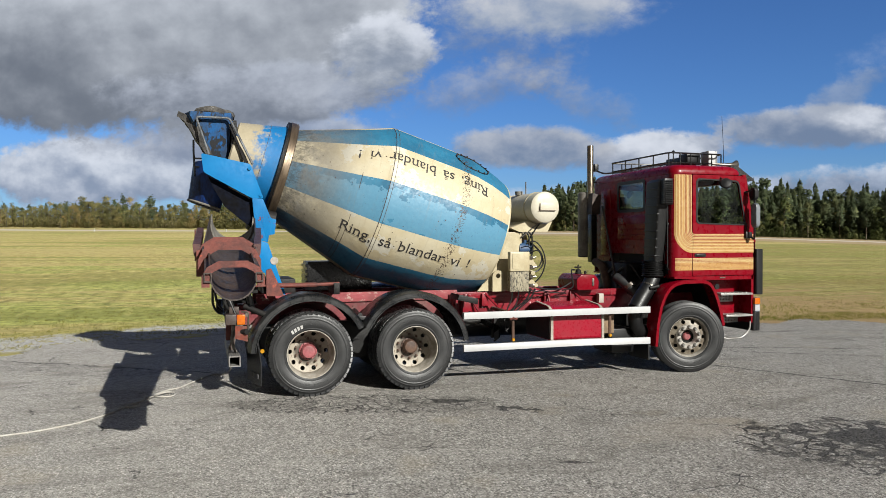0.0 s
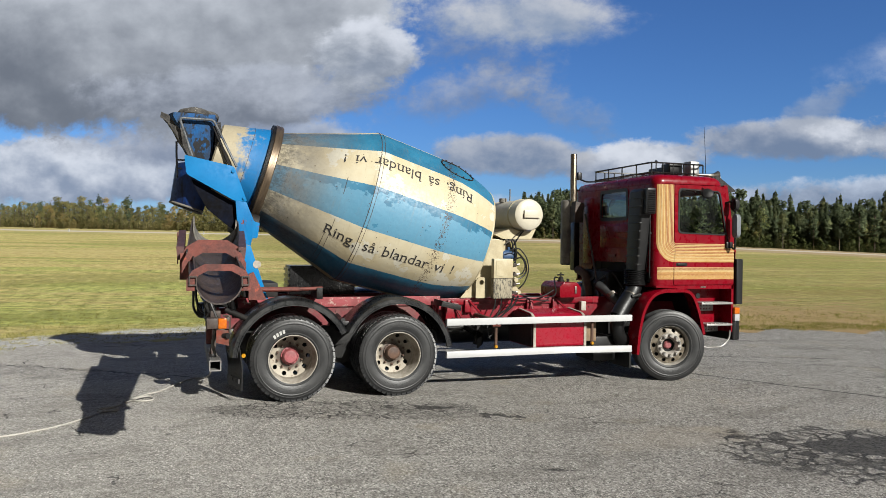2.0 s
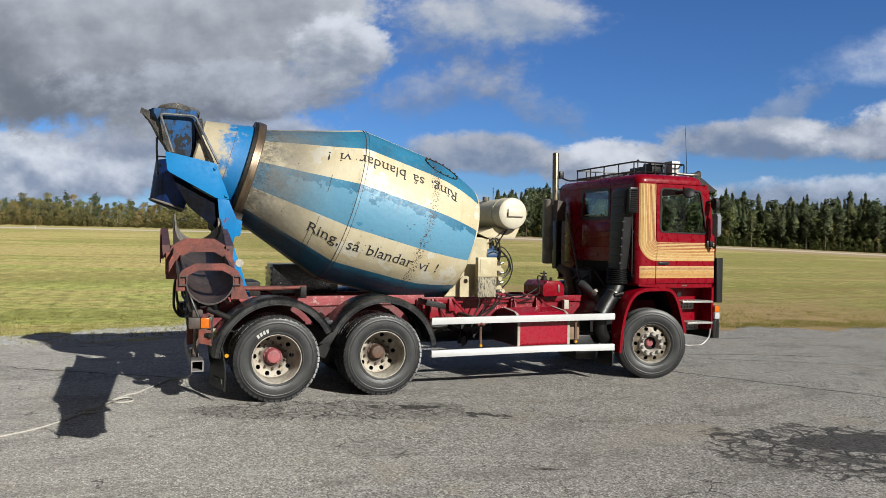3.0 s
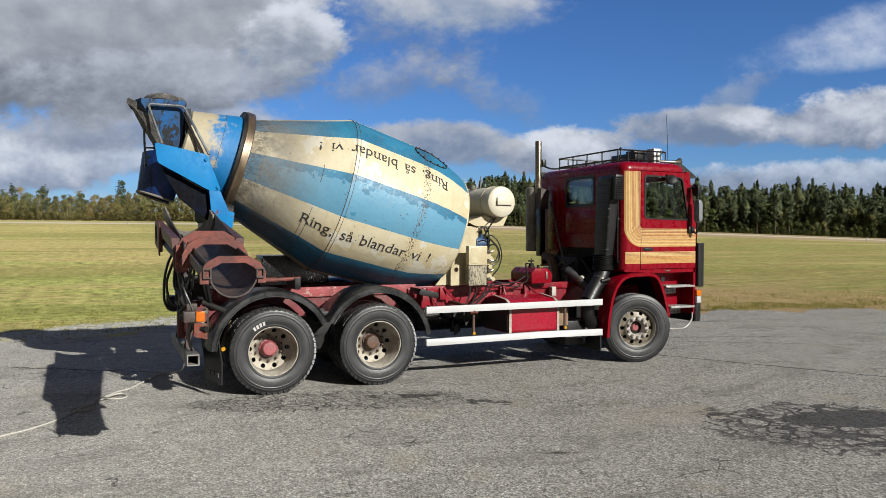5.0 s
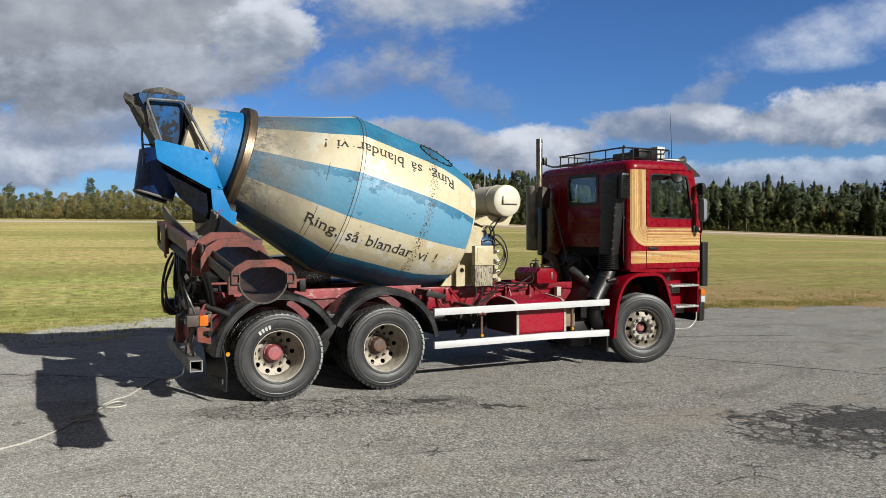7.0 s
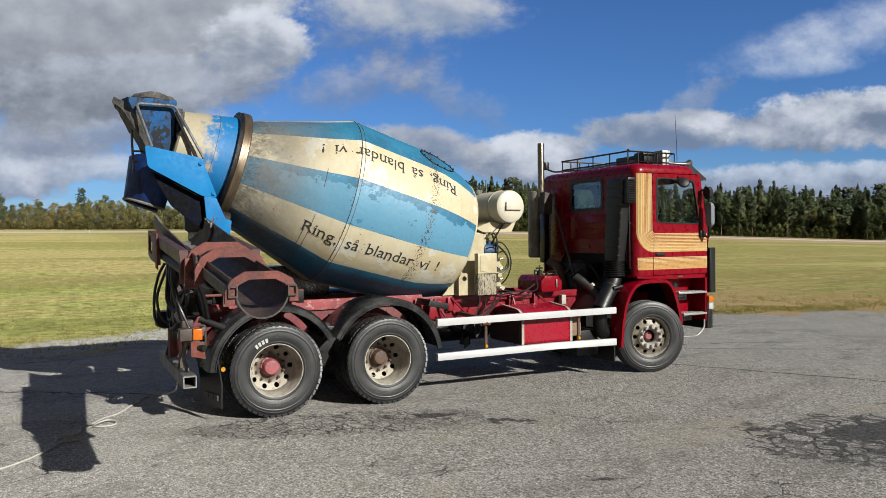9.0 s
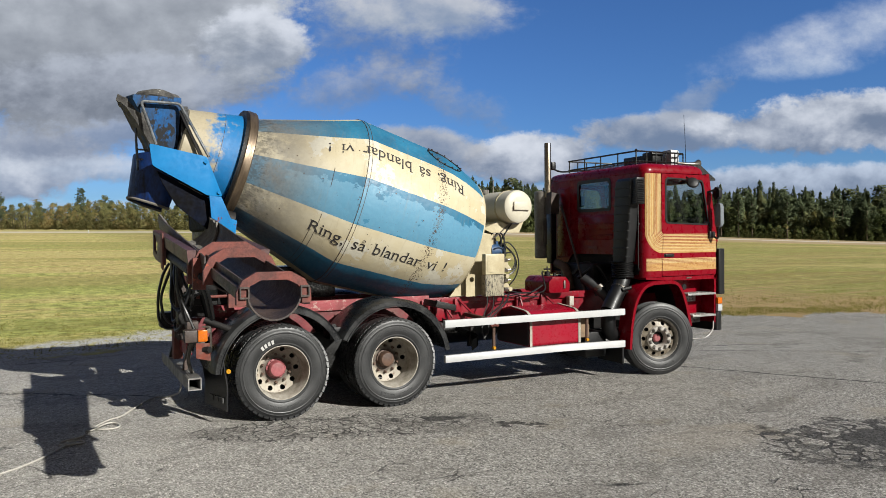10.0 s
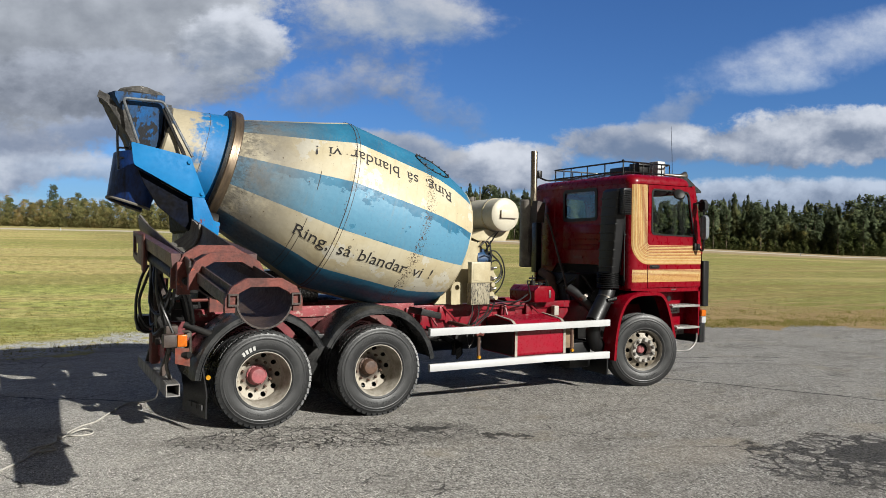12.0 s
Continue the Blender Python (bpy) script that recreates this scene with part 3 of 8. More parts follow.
    joint = k.math("MAXIMUM", k.ramp(k.math("ADD", cells, k.math("MULTIPLY", k.math("SUBTRACT", rag, 0.5), 0.20)), 0.140, 0.075), k.math("MULTIPLY", k.ramp(k.math("ADD", small, k.math("MULTIPLY", k.math("SUBTRACT", rag, 0.5), 0.22)), 0.035, 0.0), 0.8))
    zone_c = blob(-3.0, 1.75, 1.9, 0.5, 1.6, 0.0, 0.3, -0.65)
    broken = k.math("MAXIMUM", k.ramp(k.noise(flat, 1.9, 6, 0.72), 0.40, 0.52), k.math("MULTIPLY", zone_a, 0.75))
    joint = k.math("MULTIPLY", joint, broken)
    core = blob(5.40, -4.92, 0.95, 0.40, 0.9, 0.0, 0.6, -0.30)
    spill = k.math("MAXIMUM", blob(2.17, -2.66, 0.42, 0.20, 0.9, 0.0, 0.8, -0.80), blob(1.35, -1.95, 0.55, 0.14, 1.1, 0.0, 0.9, -0.30))
    piece = k.add("ShaderNodeTexVoronoi", {"Vector": wobble, "Scale": 5.6})
    lot = k.add("ShaderNodeSeparateColor", {0: piece.outputs["Color"]}).outputs[0]
    gone = k.math("SUBTRACT", k.math("ADD", k.math("MULTIPLY", k.math("MAXIMUM", core, k.math("MULTIPLY", spill, 0.6)), 1.08), k.math("MULTIPLY", k.math("SUBTRACT", rag, 0.5), 1.3)), k.math("ADD", lot, -0.04))
    gone = k.math("MULTIPLY", k.ramp(gone, 0.0, 0.06), k.ramp(k.math("MAXIMUM", core, spill), 0.02, 0.15))
    fine_lines = k.ramp(k.math("ADD", small, k.math("MULTIPLY", k.math("SUBTRACT", rag, 0.5), 0.08)), 0.062, 0.024)
    fine_lines = k.math("MULTIPLY", fine_lines, k.math("MULTIPLY", zone_b, 0.95))
    zone_b = k.math("MAXIMUM", zone_b, k.math("MULTIPLY", zone_c, 0.8))
    crazed = k.math("MAXIMUM", k.math("MULTIPLY", joint, k.math("MAXIMUM", zone_a, k.math("MULTIPLY", zone_b, 0.30))), k.math("MAXIMUM", gone, fine_lines))
    # long lone cracks
    long = k.add("ShaderNodeTexVoronoi", {"Vector": k.vmath("MULTIPLY", wobble, (0.16, 0.34, 1.0)), "Scale": 1.0}, feature="DISTANCE_TO_EDGE").outputs["Distance"]
    line = k.math("MULTIPLY", k.ramp(long, 0.0030, 0.0008), k.ramp(k.noise(flat, 0.6, 3), 0.50, 0.60, 0.0, 0.7))
    def seam_along(slope, at, width, along, x0, x1, strength):
        """A dark joint on the line y = at - slope * x, from x0 to x1."""
        off = k.math("ADD", k.math("ADD", y, k.math("MULTIPLY", x, slope)), k.math("MULTIPLY", k.math("SUBTRACT", k.noise(flat, 2.2, 6, 0.65), 0.5), along))
        off = k.math("ABSOLUTE", k.math("DIVIDE", k.math("SUBTRACT", off, at), math.hypot(1.0, slope)))
        ends = k.math("MULTIPLY", k.ramp(x, x0, x0 + 0.2), k.ramp(x, x1, x1 - 0.4))
        return k.math("MULTIPLY", k.math("MULTIPLY", k.ramp(off, width, width * 0.35), ends), strength)
    seam = k.math("MAXIMUM", seam_along(1.71, 10.08, 0.042, 0.55, 6.0, 9.5, 1.0), k.math("MAXIMUM", seam_along(0.40, 3.85, 0.030, 0.5, 6.7, 10.5, 1.0), seam_along(0.55, 8.1, 0.02, 0.5, 9.2, 13.0, 0.8)))
    hair = k.add("ShaderNodeTexVoronoi", {"Vector": k.vmath("MULTIPLY", wobble, (0.8, 1.3, 1.0)), "Scale": 1.6}, feature="DISTANCE_TO_EDGE").outputs["Distance"]
    hair = k.math("MULTIPLY", k.ramp(k.math("ADD", hair, k.math("MULTIPLY", k.math("SUBTRACT", rag, 0.5), 0.05)), 0.016, 0.004), k.ramp(k.noise(flat, 1.15, 4, 0.65), 0.53, 0.62, 0.0, 0.85))
    more = k.math("MAXIMUM", seam_along(0.62, 1.72, 0.016, 0.35, 1.9, 4.2, 0.8), k.math("MAXIMUM", seam_along(0.68, 0.10, 0.030, 0.5, -4.6, -0.9, 0.9), seam_along(0.66, 5.35, 0.022, 0.45, 6.4, 10.5, 0.9)))
    cracks = k.math("MAXIMUM", k.math("MAXIMUM", k.math("MAXIMUM", line, hair), k.math("MAXIMUM", seam, more)), crazed)
    grit = k.mix(chip, (0.008, 0.008, 0.008, 1), (0.12, 0.115, 0.108, 1))
    col = k.mix(k.math("MULTIPLY", cracks, 0.96), col, grit)
    wet = k.math("MULTIPLY", k.math("MAXIMUM", zone_b, k.math("MULTIPLY", zone_a, 0.4)), k.ramp(k.noise(flat, 3.3, 5, 0.7), 0.45, 0.62, 0.0, 0.24))
    col = k.mix(wet, col, (0.075, 0.070, 0.066, 1))
    # field: mown grass, yellowed in bands, with thatch
    gx = k.vmath("MULTIPLY", flat, (0.06, 0.26, 0.0))
    bands = k.noise(gx, 1.0, 6, 0.62, 0.6)
    tuft = k.noise(k.vmath("MULTIPLY", flat, (0.45, 0.8, 0)), 4.0, 8, 0.78)
    blade = k.noise(k.vmath("MULTIPLY", flat, (1.0, 1.0, 0)), 46.0, 4, 0.8)
    green = k.mix(k.ramp(k.math("ADD", k.math("MULTIPLY", tuft, 0.6), k.math("MULTIPLY", blade, 0.4)), 0.38, 0.62), (0.13, 0.150, 0.024, 1), (0.68, 0.70, 0.20, 1))
    straw = k.mix(k.ramp(k.math("ADD", k.math("MULTIPLY", tuft, 0.6), k.math("MULTIPLY", blade, 0.4)), 0.38, 0.62), (0.24, 0.185, 0.055, 1), (0.82, 0.67, 0.27, 1))
    bands = k.math("ADD", bands, k.math("ADD", k.ramp(x, 22.0, -8.0, -0.04, 0.05), k.ramp(y, 10.0, 26.0, -0.07, 0.05)))
    dry = k.ramp(k.math("ADD", bands, k.math("MULTIPLY", k.math("SUBTRACT", tuft, 0.5), 0.30)), 0.47, 0.61)
    grass = k.mix(dry, green, straw)
    streak = k.noise(k.vmath("MULTIPLY", flat, (0.12, 0.85, 0.0)), 1.0, 6, 0.7, 0.4)
    grass = k.mix(k.math("MULTIPLY", k.ramp(streak, 0.46, 0.68, 0.0, 0.55), k.ramp(x, -5.0, 9.0, 0.15, 1.0)), grass, (0.085, 0.078, 0.018, 1))
    mottle = k.noise(k.vmath("MULTIPLY", flat, (1.0, 0.15, 0.0)), 12.0, 6, 0.8)
    grass = k.mix(k.ramp(mottle, 0.46, 0.36, 0.0, 0.45), grass, (0.060, 0.058, 0.012, 1))
    grass = k.mix(k.ramp(mottle, 0.55, 0.68, 0.0, 0.60), grass, (0.52, 0.47, 0.16, 1))
    tawny = k.ramp(k.noise(k.vmath("MULTIPLY", flat, (0.05, 0.22, 0.0)), 1.0, 6, 0.65, 0.5), 0.50, 0.62, 0.0, 0.7)
    grass = k.mix(k.math("MULTIPLY", tawny, k.ramp(x, 2.0, 10.0)), grass, k.mix(mottle, (0.26, 0.16, 0.05, 1), (0.52, 0.36, 0.15, 1)))
    grass = k.mix(k.ramp(x, 1.0, 12.0, 0.0, 0.58), grass, k.mix(mottle, (0.11, 0.096, 0.024, 1), (0.33, 0.265, 0.090, 1)))
    # broad swaths: darker moist green, and paler mown-off straw
    swath = k.noise(k.vmath("ADD", k.vmath("MULTIPLY", flat, (0.022, 0.090, 0.0)), (3.3, 7.7, 0.0)), 1.0, 8, 0.70, 0.6)
    grass = k.mix(k.ramp(swath, 0.50, 0.42, 0.0, 0.60), grass, k.mix(mottle, (0.12, 0.130, 0.020, 1), (0.37, 0.375, 0.090, 1)))
    grass = k.mix(k.ramp(swath, 0.52, 0.60, 0.0, 0.60), grass, k.mix(mottle, (0.36, 0.27, 0.095, 1), (0.70, 0.60, 0.26, 1)))
    hummock = k.noise(k.vmath("MULTIPLY", flat, (2.6, 0.55, 0.0)), 1.0, 6, 0.75)
    grass = k.mix(k.ramp(hummock, 0.48, 0.34, 0.0, 0.42), grass, (0.085, 0.080, 0.016, 1))
    grass = k.mix(k.ramp(hummock, 0.53, 0.66, 0.0, 0.45), grass, (0.72, 0.66, 0.25, 1))
    # scorched tan grass by the apron past the truck's front
    reach = k.vmath("LENGTH", k.vmath("SUBTRACT", flat, (-1.5, -10.0, 0.0)))
    scorch = k.math("MULTIPLY", k.ramp(k.math("ADD", reach, k.math("MULTIPLY", k.math("SUBTRACT", streak, 0.5), 44.0)), 33.0, 24.0), k.ramp(x, 4.0, 8.0, 0.0, 0.88))
    grass = k.mix(scorch, grass, k.mix(k.math("MULTIPLY", k.math("ADD", mottle, hummock), 0.5), (0.17, 0.100, 0.040, 1), (0.62, 0.435, 0.225, 1)))
    # gravel at the field's near edge
    over = k.math("SUBTRACT", y, k.math("ADD", 6.2, k.math("MULTIPLY", x, 0.47)))
    pebble = k.mix(k.ramp(k.noise(flat, 16.0, 5, 0.8), 0.38, 0.62), (0.24, 0.235, 0.22, 1), (0.80, 0.79, 0.77, 1))
    band = k.math("MULTIPLY", k.ramp(over, -0.3, 0.2), k.ramp(k.math("ADD", over, k.math("MULTIPLY", k.math("SUBTRACT", k.noise(flat, 0.7, 4), 0.5), 3.4)), 2.3, 1.5))
    band = k.math("MULTIPLY", band, k.math("MULTIPLY", k.ramp(x, -9.0, -5.5), k.ramp(x, 1.5, -0.3)))
    bare = k.math("MULTIPLY", band, k.ramp(k.noise(k.vmath("MULTIPLY", flat, (1.0, 0.6, 0.0)), 4.6, 9, 0.8), 0.43, 0.47))
    grass = k.mix(bare, grass, pebble)
    # runway: a pale strip and a tawny verge far out, ringed round the field
    att = k.add("ShaderNodeAttribute")
    att.attribute_name = "zone"
    zone = k.add("ShaderNodeSeparateColor", {0: att.outputs["Color"]})
    wob = k.math("MULTIPLY", k.math("SUBTRACT", k.noise(flat, 1.8, 7, 0.7), 0.5), 0.9)
    is_grass = k.ramp(k.math("ADD", zone.outputs[0], wob), 0.46, 0.56)
    col2 = k.mix(is_grass, col, grass)
    verge = k.mix(blade, (0.30, 0.215, 0.115, 1), (0.45, 0.35, 0.20, 1))
    pale = k.mix(k.noise(flat, 2.0, 5), (0.48, 0.44, 0.37, 1), (0.64, 0.59, 0.50, 1))
    col2 = k.mix(k.ramp(zone.outputs[1], 0.25, 0.6), col2, verge)
    col2 = k.mix(k.ramp(zone.outputs[2], 0.4, 0.6), col2, pale)
    col2 = k.mix(1.0, col2, (0.78, 0.78, 0.78, 1), blend="MULTIPLY")
    rough = k.mix(is_grass, k.ramp(tone, 0.0, 1.0, 0.92, 0.72), 0.95, "FLOAT")
    high = k.mix(is_grass, k.math("SUBTRACT", k.math("ADD", k.math("ADD", k.math("MULTIPLY", tone, 0.4), k.math("MULTIPLY", chip, 1.0)), k.math("MULTIPLY", mid, 0.4)), k.math("MULTIPLY", cracks, 2.4)),
                 k.math("ADD", k.math("MULTIPLY", tuft, 5.0), k.math("MULTIPLY", blade, 2.2)), "FLOAT")
    bump = k.add("ShaderNodeBump", {"Height": high, "Strength": 0.95, "Distance": 0.014})
    b = k.add("ShaderNodeBsdfPrincipled", {"Base Color": col2, "Roughness": rough, "Specular IOR Level": 0.25, "Normal": bump.outputs[0]})
    k.add("ShaderNodeOutputMaterial", {"Surface": b.outputs[0]})
    return m


def build_ground():
    """One sheet out to the horizon: rings of quads round the camera's side, finer near."""
    rs = [0.0] + [0.6 * 1.075 ** i for i in range(118)]
    rs = [r for r in rs if r < 2600] + [3600.0]
    n = 288
    verts, zone = [], []
    for r in rs:
        for j in range(n):
            a = 2 * math.pi * j / n
            x, y = -1.5 + r * math.sin(a), -10.0 + r * math.cos(a)
            verts.append((x, y, ground_z(x, y) - (0.0 if r < 500 else (r - 500) * 0.004)))
            deg = math.degrees(a if a < math.pi else a - 2 * math.pi)
            in_front = abs(deg - 20) < 75
            g = smooth(y - edge_y(x), -0.25, 0.25) if in_front or y > 3 else 0.0
            strip0 = 140.0
            v = 1.0 if in_front and r > strip0 - 4 else 0.0
            p = 1.0 if in_front and strip0 + 8 < r < strip0 + 20 else 0.0
            v *= 0.35 + 0.65 * smooth(deg, 15, 40)
            zone.append((g, v, p, 1.0))
    faces = [(i * n + j, i * n + (j + 1) % n, (i + 1) * n + (j + 1) % n, (i + 1) * n + j) for i in range(len(rs) - 1) for j in range(n)]
    me = bpy.data.meshes.new("ground")
    me.from_pydata(verts, [], [f[::-1] for f in faces])
    col = me.color_attributes.new("zone", "FLOAT_COLOR", "POINT")
    col.data.foreach_set("color", [c for z in zone for c in z])
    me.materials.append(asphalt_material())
    me.polygons.foreach_set("use_smooth", [True] * len(me.polygons))
    return tagged(new("ground", me), "grey cracked asphalt apron beside a mown yellow-green airfield", "ground", kind="structure")


build_ground()


# ---- the mixer truck ----
truck = tagged(new("concrete_mixer_truck"), "red three-axle concrete mixer truck with a blue and cream striped drum", "truck")

TYRE_R, REAR_X, MID_X, FRONT_X, STEER = 0.53, 0.0, 1.36, 5.64, 17.0


def disc_with_holes(bm, r0, r1, y0, y1, count, hole, thick=0.012, seg=4):
    """A ring from r0 (at y0) to r1 (at y1) with round hand holes, one in each sector."""
    def at(r, a, dy=0.0):
        t = (r - r0) / (r1 - r0)
        return Vector((r * math.cos(a), y0 + (y1 - y0) * t + dy, r * math.sin(a)))
    rc, half = (r0 + r1) / 2, math.pi / count
    for s in range(count):
        ac = 2 * half * s
        outer = []
        for i in range(seg):
            outer.append((r1, ac - half + 2 * half * i / seg))
        for i in range(seg):
            outer.append((r1 + (r0 - r1) * i / seg, ac + half))
        for i in range(seg):
            outer.append((r0, ac + half - 2 * half * i / seg))
        for i in range(seg):
            outer.append((r0 + (r1 - r0) * i / seg, ac - half))
        inner = []
        for r, a in outer:
            d = Vector(((r - rc), (a - ac) * rc)).normalized() * hole
            inner.append((rc + d.x, ac + d.y / rc))
        for dy in (0.0, thick):
            a, b = [bm.verts.new(at(r, t, dy)) for r, t in outer], [bm.verts.new(at(r, t, dy)) for r, t in inner]
            for i in range(len(a)):
                j = (i + 1) % len(a)
                bm.faces.new((a[i], a[j], b[j], b[i]))
            if dy == 0.0:
                front = b
        for i in range(len(b)):
            j = (i + 1) % len(b)
            bm.faces.new((front[i], front[j], b[j], b[i]))


def build_tyre(width, lugs):
    w = width / 2
    bm = bmesh.new()
    prof = [(-w * 0.72, 0.292), (-w * 0.84, 0.298), (-w * 0.90, 0.312), (-w * 0.945, 0.322), (-w * 0.945, 0.330), (-w * 0.925, 0.334), (-w * 0.955, 0.350), (-w * 1.0, 0.385), (-w * 1.005, 0.41), (-w * 0.995, 0.435),
            (-w * 1.015, 0.440), (-w * 1.015, 0.446), (-w * 0.985, 0.450), (-w * 0.965, 0.466), (-w * 0.985, 0.470), (-w * 0.98, 0.476), (-w * 0.945, 0.481), (-w * 0.92, 0.497), (-w * 0.86, 0.514)]
    tread_in, base_r = 0.010, TYRE_R - (0.014 if lugs else 0.0)
    prof += [(-w * 0.80, base_r - 0.002)]
    for g in (-0.45, -0.15, 0.15, 0.45):
        prof += [(w * (g - 0.045), base_r), (w * (g - 0.03), base_r - tread_in), (w * (g + 0.03), base_r - tread_in), (w * (g + 0.045), base_r)]
    prof += [(w * 0.80, base_r - 0.002), (w * 0.86, 0.512), (w * 0.95, 0.465), (w, 0.40), (w * 0.84, 0.30), (w * 0.72, 0.292)]
    lathe(bm, prof, 72, axis="y", closed=True)
    if lugs:
        for i in range(46):
            for row, (mid, wide, turn) in enumerate(((-0.74, 0.22, -0.30), (-0.30, 0.13, 0.25), (0.0, 0.13, -0.25), (0.30, 0.13, 0.25), (0.74, 0.22, 0.30))):
                rot = Matrix.Rotation(2 * math.pi * (i + 0.5 * (row % 2)) / 46, 4, "Y")
                shift = rot @ Matrix.Translation((0, w * mid, TYRE_R - (0.012 if abs(mid) > 0.5 else 0.008))) @ Matrix.Rotation(turn, 4, "Z")
                box(bm, -0.030, 0.030, -w * wide, w * wide, -0.016, 0.008, m=shift)
    # worn raised marks round the outer wall
    for a0 in (-35, 150):
        for i in range(11):
            if i % 6 == 5:
                continue
            rot = Matrix.Rotation(radians(a0 + i * 5.8), 4, "Y")
            box(bm, -0.012, -0.004, -w - 0.0022, -w + 0.01, 0.372, 0.426, m=rot)
            box(bm, 0.006, 0.012, -w - 0.0022, -w + 0.01, 0.372, 0.426, m=rot)
            box(bm, -0.004, 0.006, -w - 0.0022, -w + 0.01, (0.372, 0.394, 0.418)[i % 3], (0.380, 0.402, 0.426)[i % 3], m=rot)
    return bm


def letters_of(words, size, bold=0.0):
    """The outlines of each letter of a line of text: (points, faces) letter by letter."""
    def outline(line):
        cu = bpy.data.curves.new("letters", "FONT")
        cu.body, cu.size, cu.resolution_u, cu.space_word, cu.offset = line, size, 3, 1.5, bold
        ob = bpy.data.objects.new("letters", cu)
        me = ob.to_mesh()
        pts, faces = [v.co.copy() for v in me.vertices], [list(p.vertices) for p in me.polygons]
        ob.to_mesh_clear()
        bpy.data.objects.remove(ob)
        bpy.data.curves.remove(cu)
        return pts, faces
    pts, faces = outline(words)
    ends = [max(p.x for p in outline(words[:n])[0]) + size * 0.004 for n in range(1, len(words) + 1) if words[n - 1] != " "]
    out = [([], []) for e in ends]
    seen = {}
    for f in faces:
        c = sum(pts[i].x for i in f) / len(f)
        n = next((j for j, e in enumerate(ends) if c <= e), len(ends) - 1)
        for i in f:
            if (n, i) not in seen:
                seen[n, i] = len(out[n][0])
                out[n][0].append(pts[i])
        out[n][1].append([seen[n, i] for i in f])
    return [o for o in out if o[1]]


def arc_bars(count, height, radius, mid_deg, y, parent, material):
    """A maker's mark round a wheel's side, as a row of plain slanted bars, each a part."""
    for n in range(count):
        a0 = radians(mid_deg) + ((count - 1) / 2 - n) * 0.040 / radius
        bm = bmesh.new()
        outer = [bm.verts.new((r * math.cos(a), y, r * math.sin(a))) for r, a in (
            (radius, a0 + 0.046), (radius + height, a0 + 0.030), (radius + height, a0 - 0.046), (radius, a0 - 0.030))]
        bm.faces.new(outer)
        bmesh.ops.inset_region(bm, faces=bm.faces[:], thickness=0.0095)
        bmesh.ops.delete(bm, geom=[f for f in bm.faces if len([e for e in f.edges if e.is_boundary]) == 0], context="FACES")
        bmesh.ops.solidify(bm, geom=bm.faces[:], thickness=0.003)
        part("mark_bar", bm, material, parent)


def rear_wheel(x, hub, lettered):
    """Deep-dished twin wheel, its outer side towards -y. Origin at the outer tyre's middle."""
    bm = bmesh.new()
    lathe(bm, [(-0.118, 0.302), (-0.130, 0.308), (-0.130, 0.296), (-0.112, 0.288), (-0.085, 0.283), (-0.05, 0.275), (0.10, 0.271), (0.17, 0.270), (0.20, 0.278), (0.20, 0.29), (0.10, 0.302)], 48, axis="y", caps=False)
    disc = bmesh.new()
    disc_with_holes(disc, 0.190, 0.271, 0.200, 0.150, 10, 0.0285)
    bmesh.ops.remove_doubles(disc, verts=disc.verts[:], dist=0.0006)
    lathe(disc, [(0.196, 0.09), (0.196, 0.172), (0.199, 0.192), (0.216, 0.192), (0.216, 0.09)], 40, axis="y", closed=True)
    wheel = part("wheel", bm, M["rim"], truck, "cream-painted steel rear wheel with a deep dish")
    wheel.location = (x, -1.095, 0.549)
    part("wheel_disc", disc, M["rim_disc"], wheel, "cream wheel disc with ten hand holes, grease and shade coloured in towards the hub")
    tyre = part("tyre", build_tyre(0.30, True), M["rubber"], wheel, "worn black rubber tyre with block tread")
    bm = bmesh.new()
    lathe(bm, [(0.22, 0.118), (0.18, 0.115), (0.175, 0.098), (0.115, 0.090), (0.098, 0.078), (0.090, 0.05), (0.088, 0.001)], 32, axis="y")
    for i in range(12):
        a = 2 * math.pi * i / 12
        bolt(bm, (0.106 * math.cos(a), 0.178, 0.106 * math.sin(a)), (0, -1, 0), 0.009, 0.012)
    part("hub", bm, hub, wheel, "")
    for i in range(10):
        a = 2 * math.pi * (i + 0.5) / 10
        bm = bmesh.new()
        c = (0.162 * math.cos(a), 0.200, 0.162 * math.sin(a))
        tube(bm, [c, (c[0], 0.166, c[2])], [0.018, 0.016], 6)
        tube(bm, [(c[0], 0.166, c[2]), (c[0], 0.148, c[2])], 0.010, 6)
        part("wheel_nut", bm, M["hub_brown"], wheel)
    bm = bmesh.new()
    lathe(bm, [(0.235, 0.15), (0.26, 0.24), (0.40, 0.22), (0.42, 0.10)], 24, axis="y")
    part("brake_drum", bm, M["grease"], wheel, "greasy black brake drum behind the wheel disc")
    inner = part("tyre", build_tyre(0.30, True), M["rubber"], wheel)
    inner.location = (0, 0.335, 0)
    if lettered:
        arc_bars(4, 0.045, 0.345, 119, -0.1525, wheel, M["letter_white"])
    return wheel


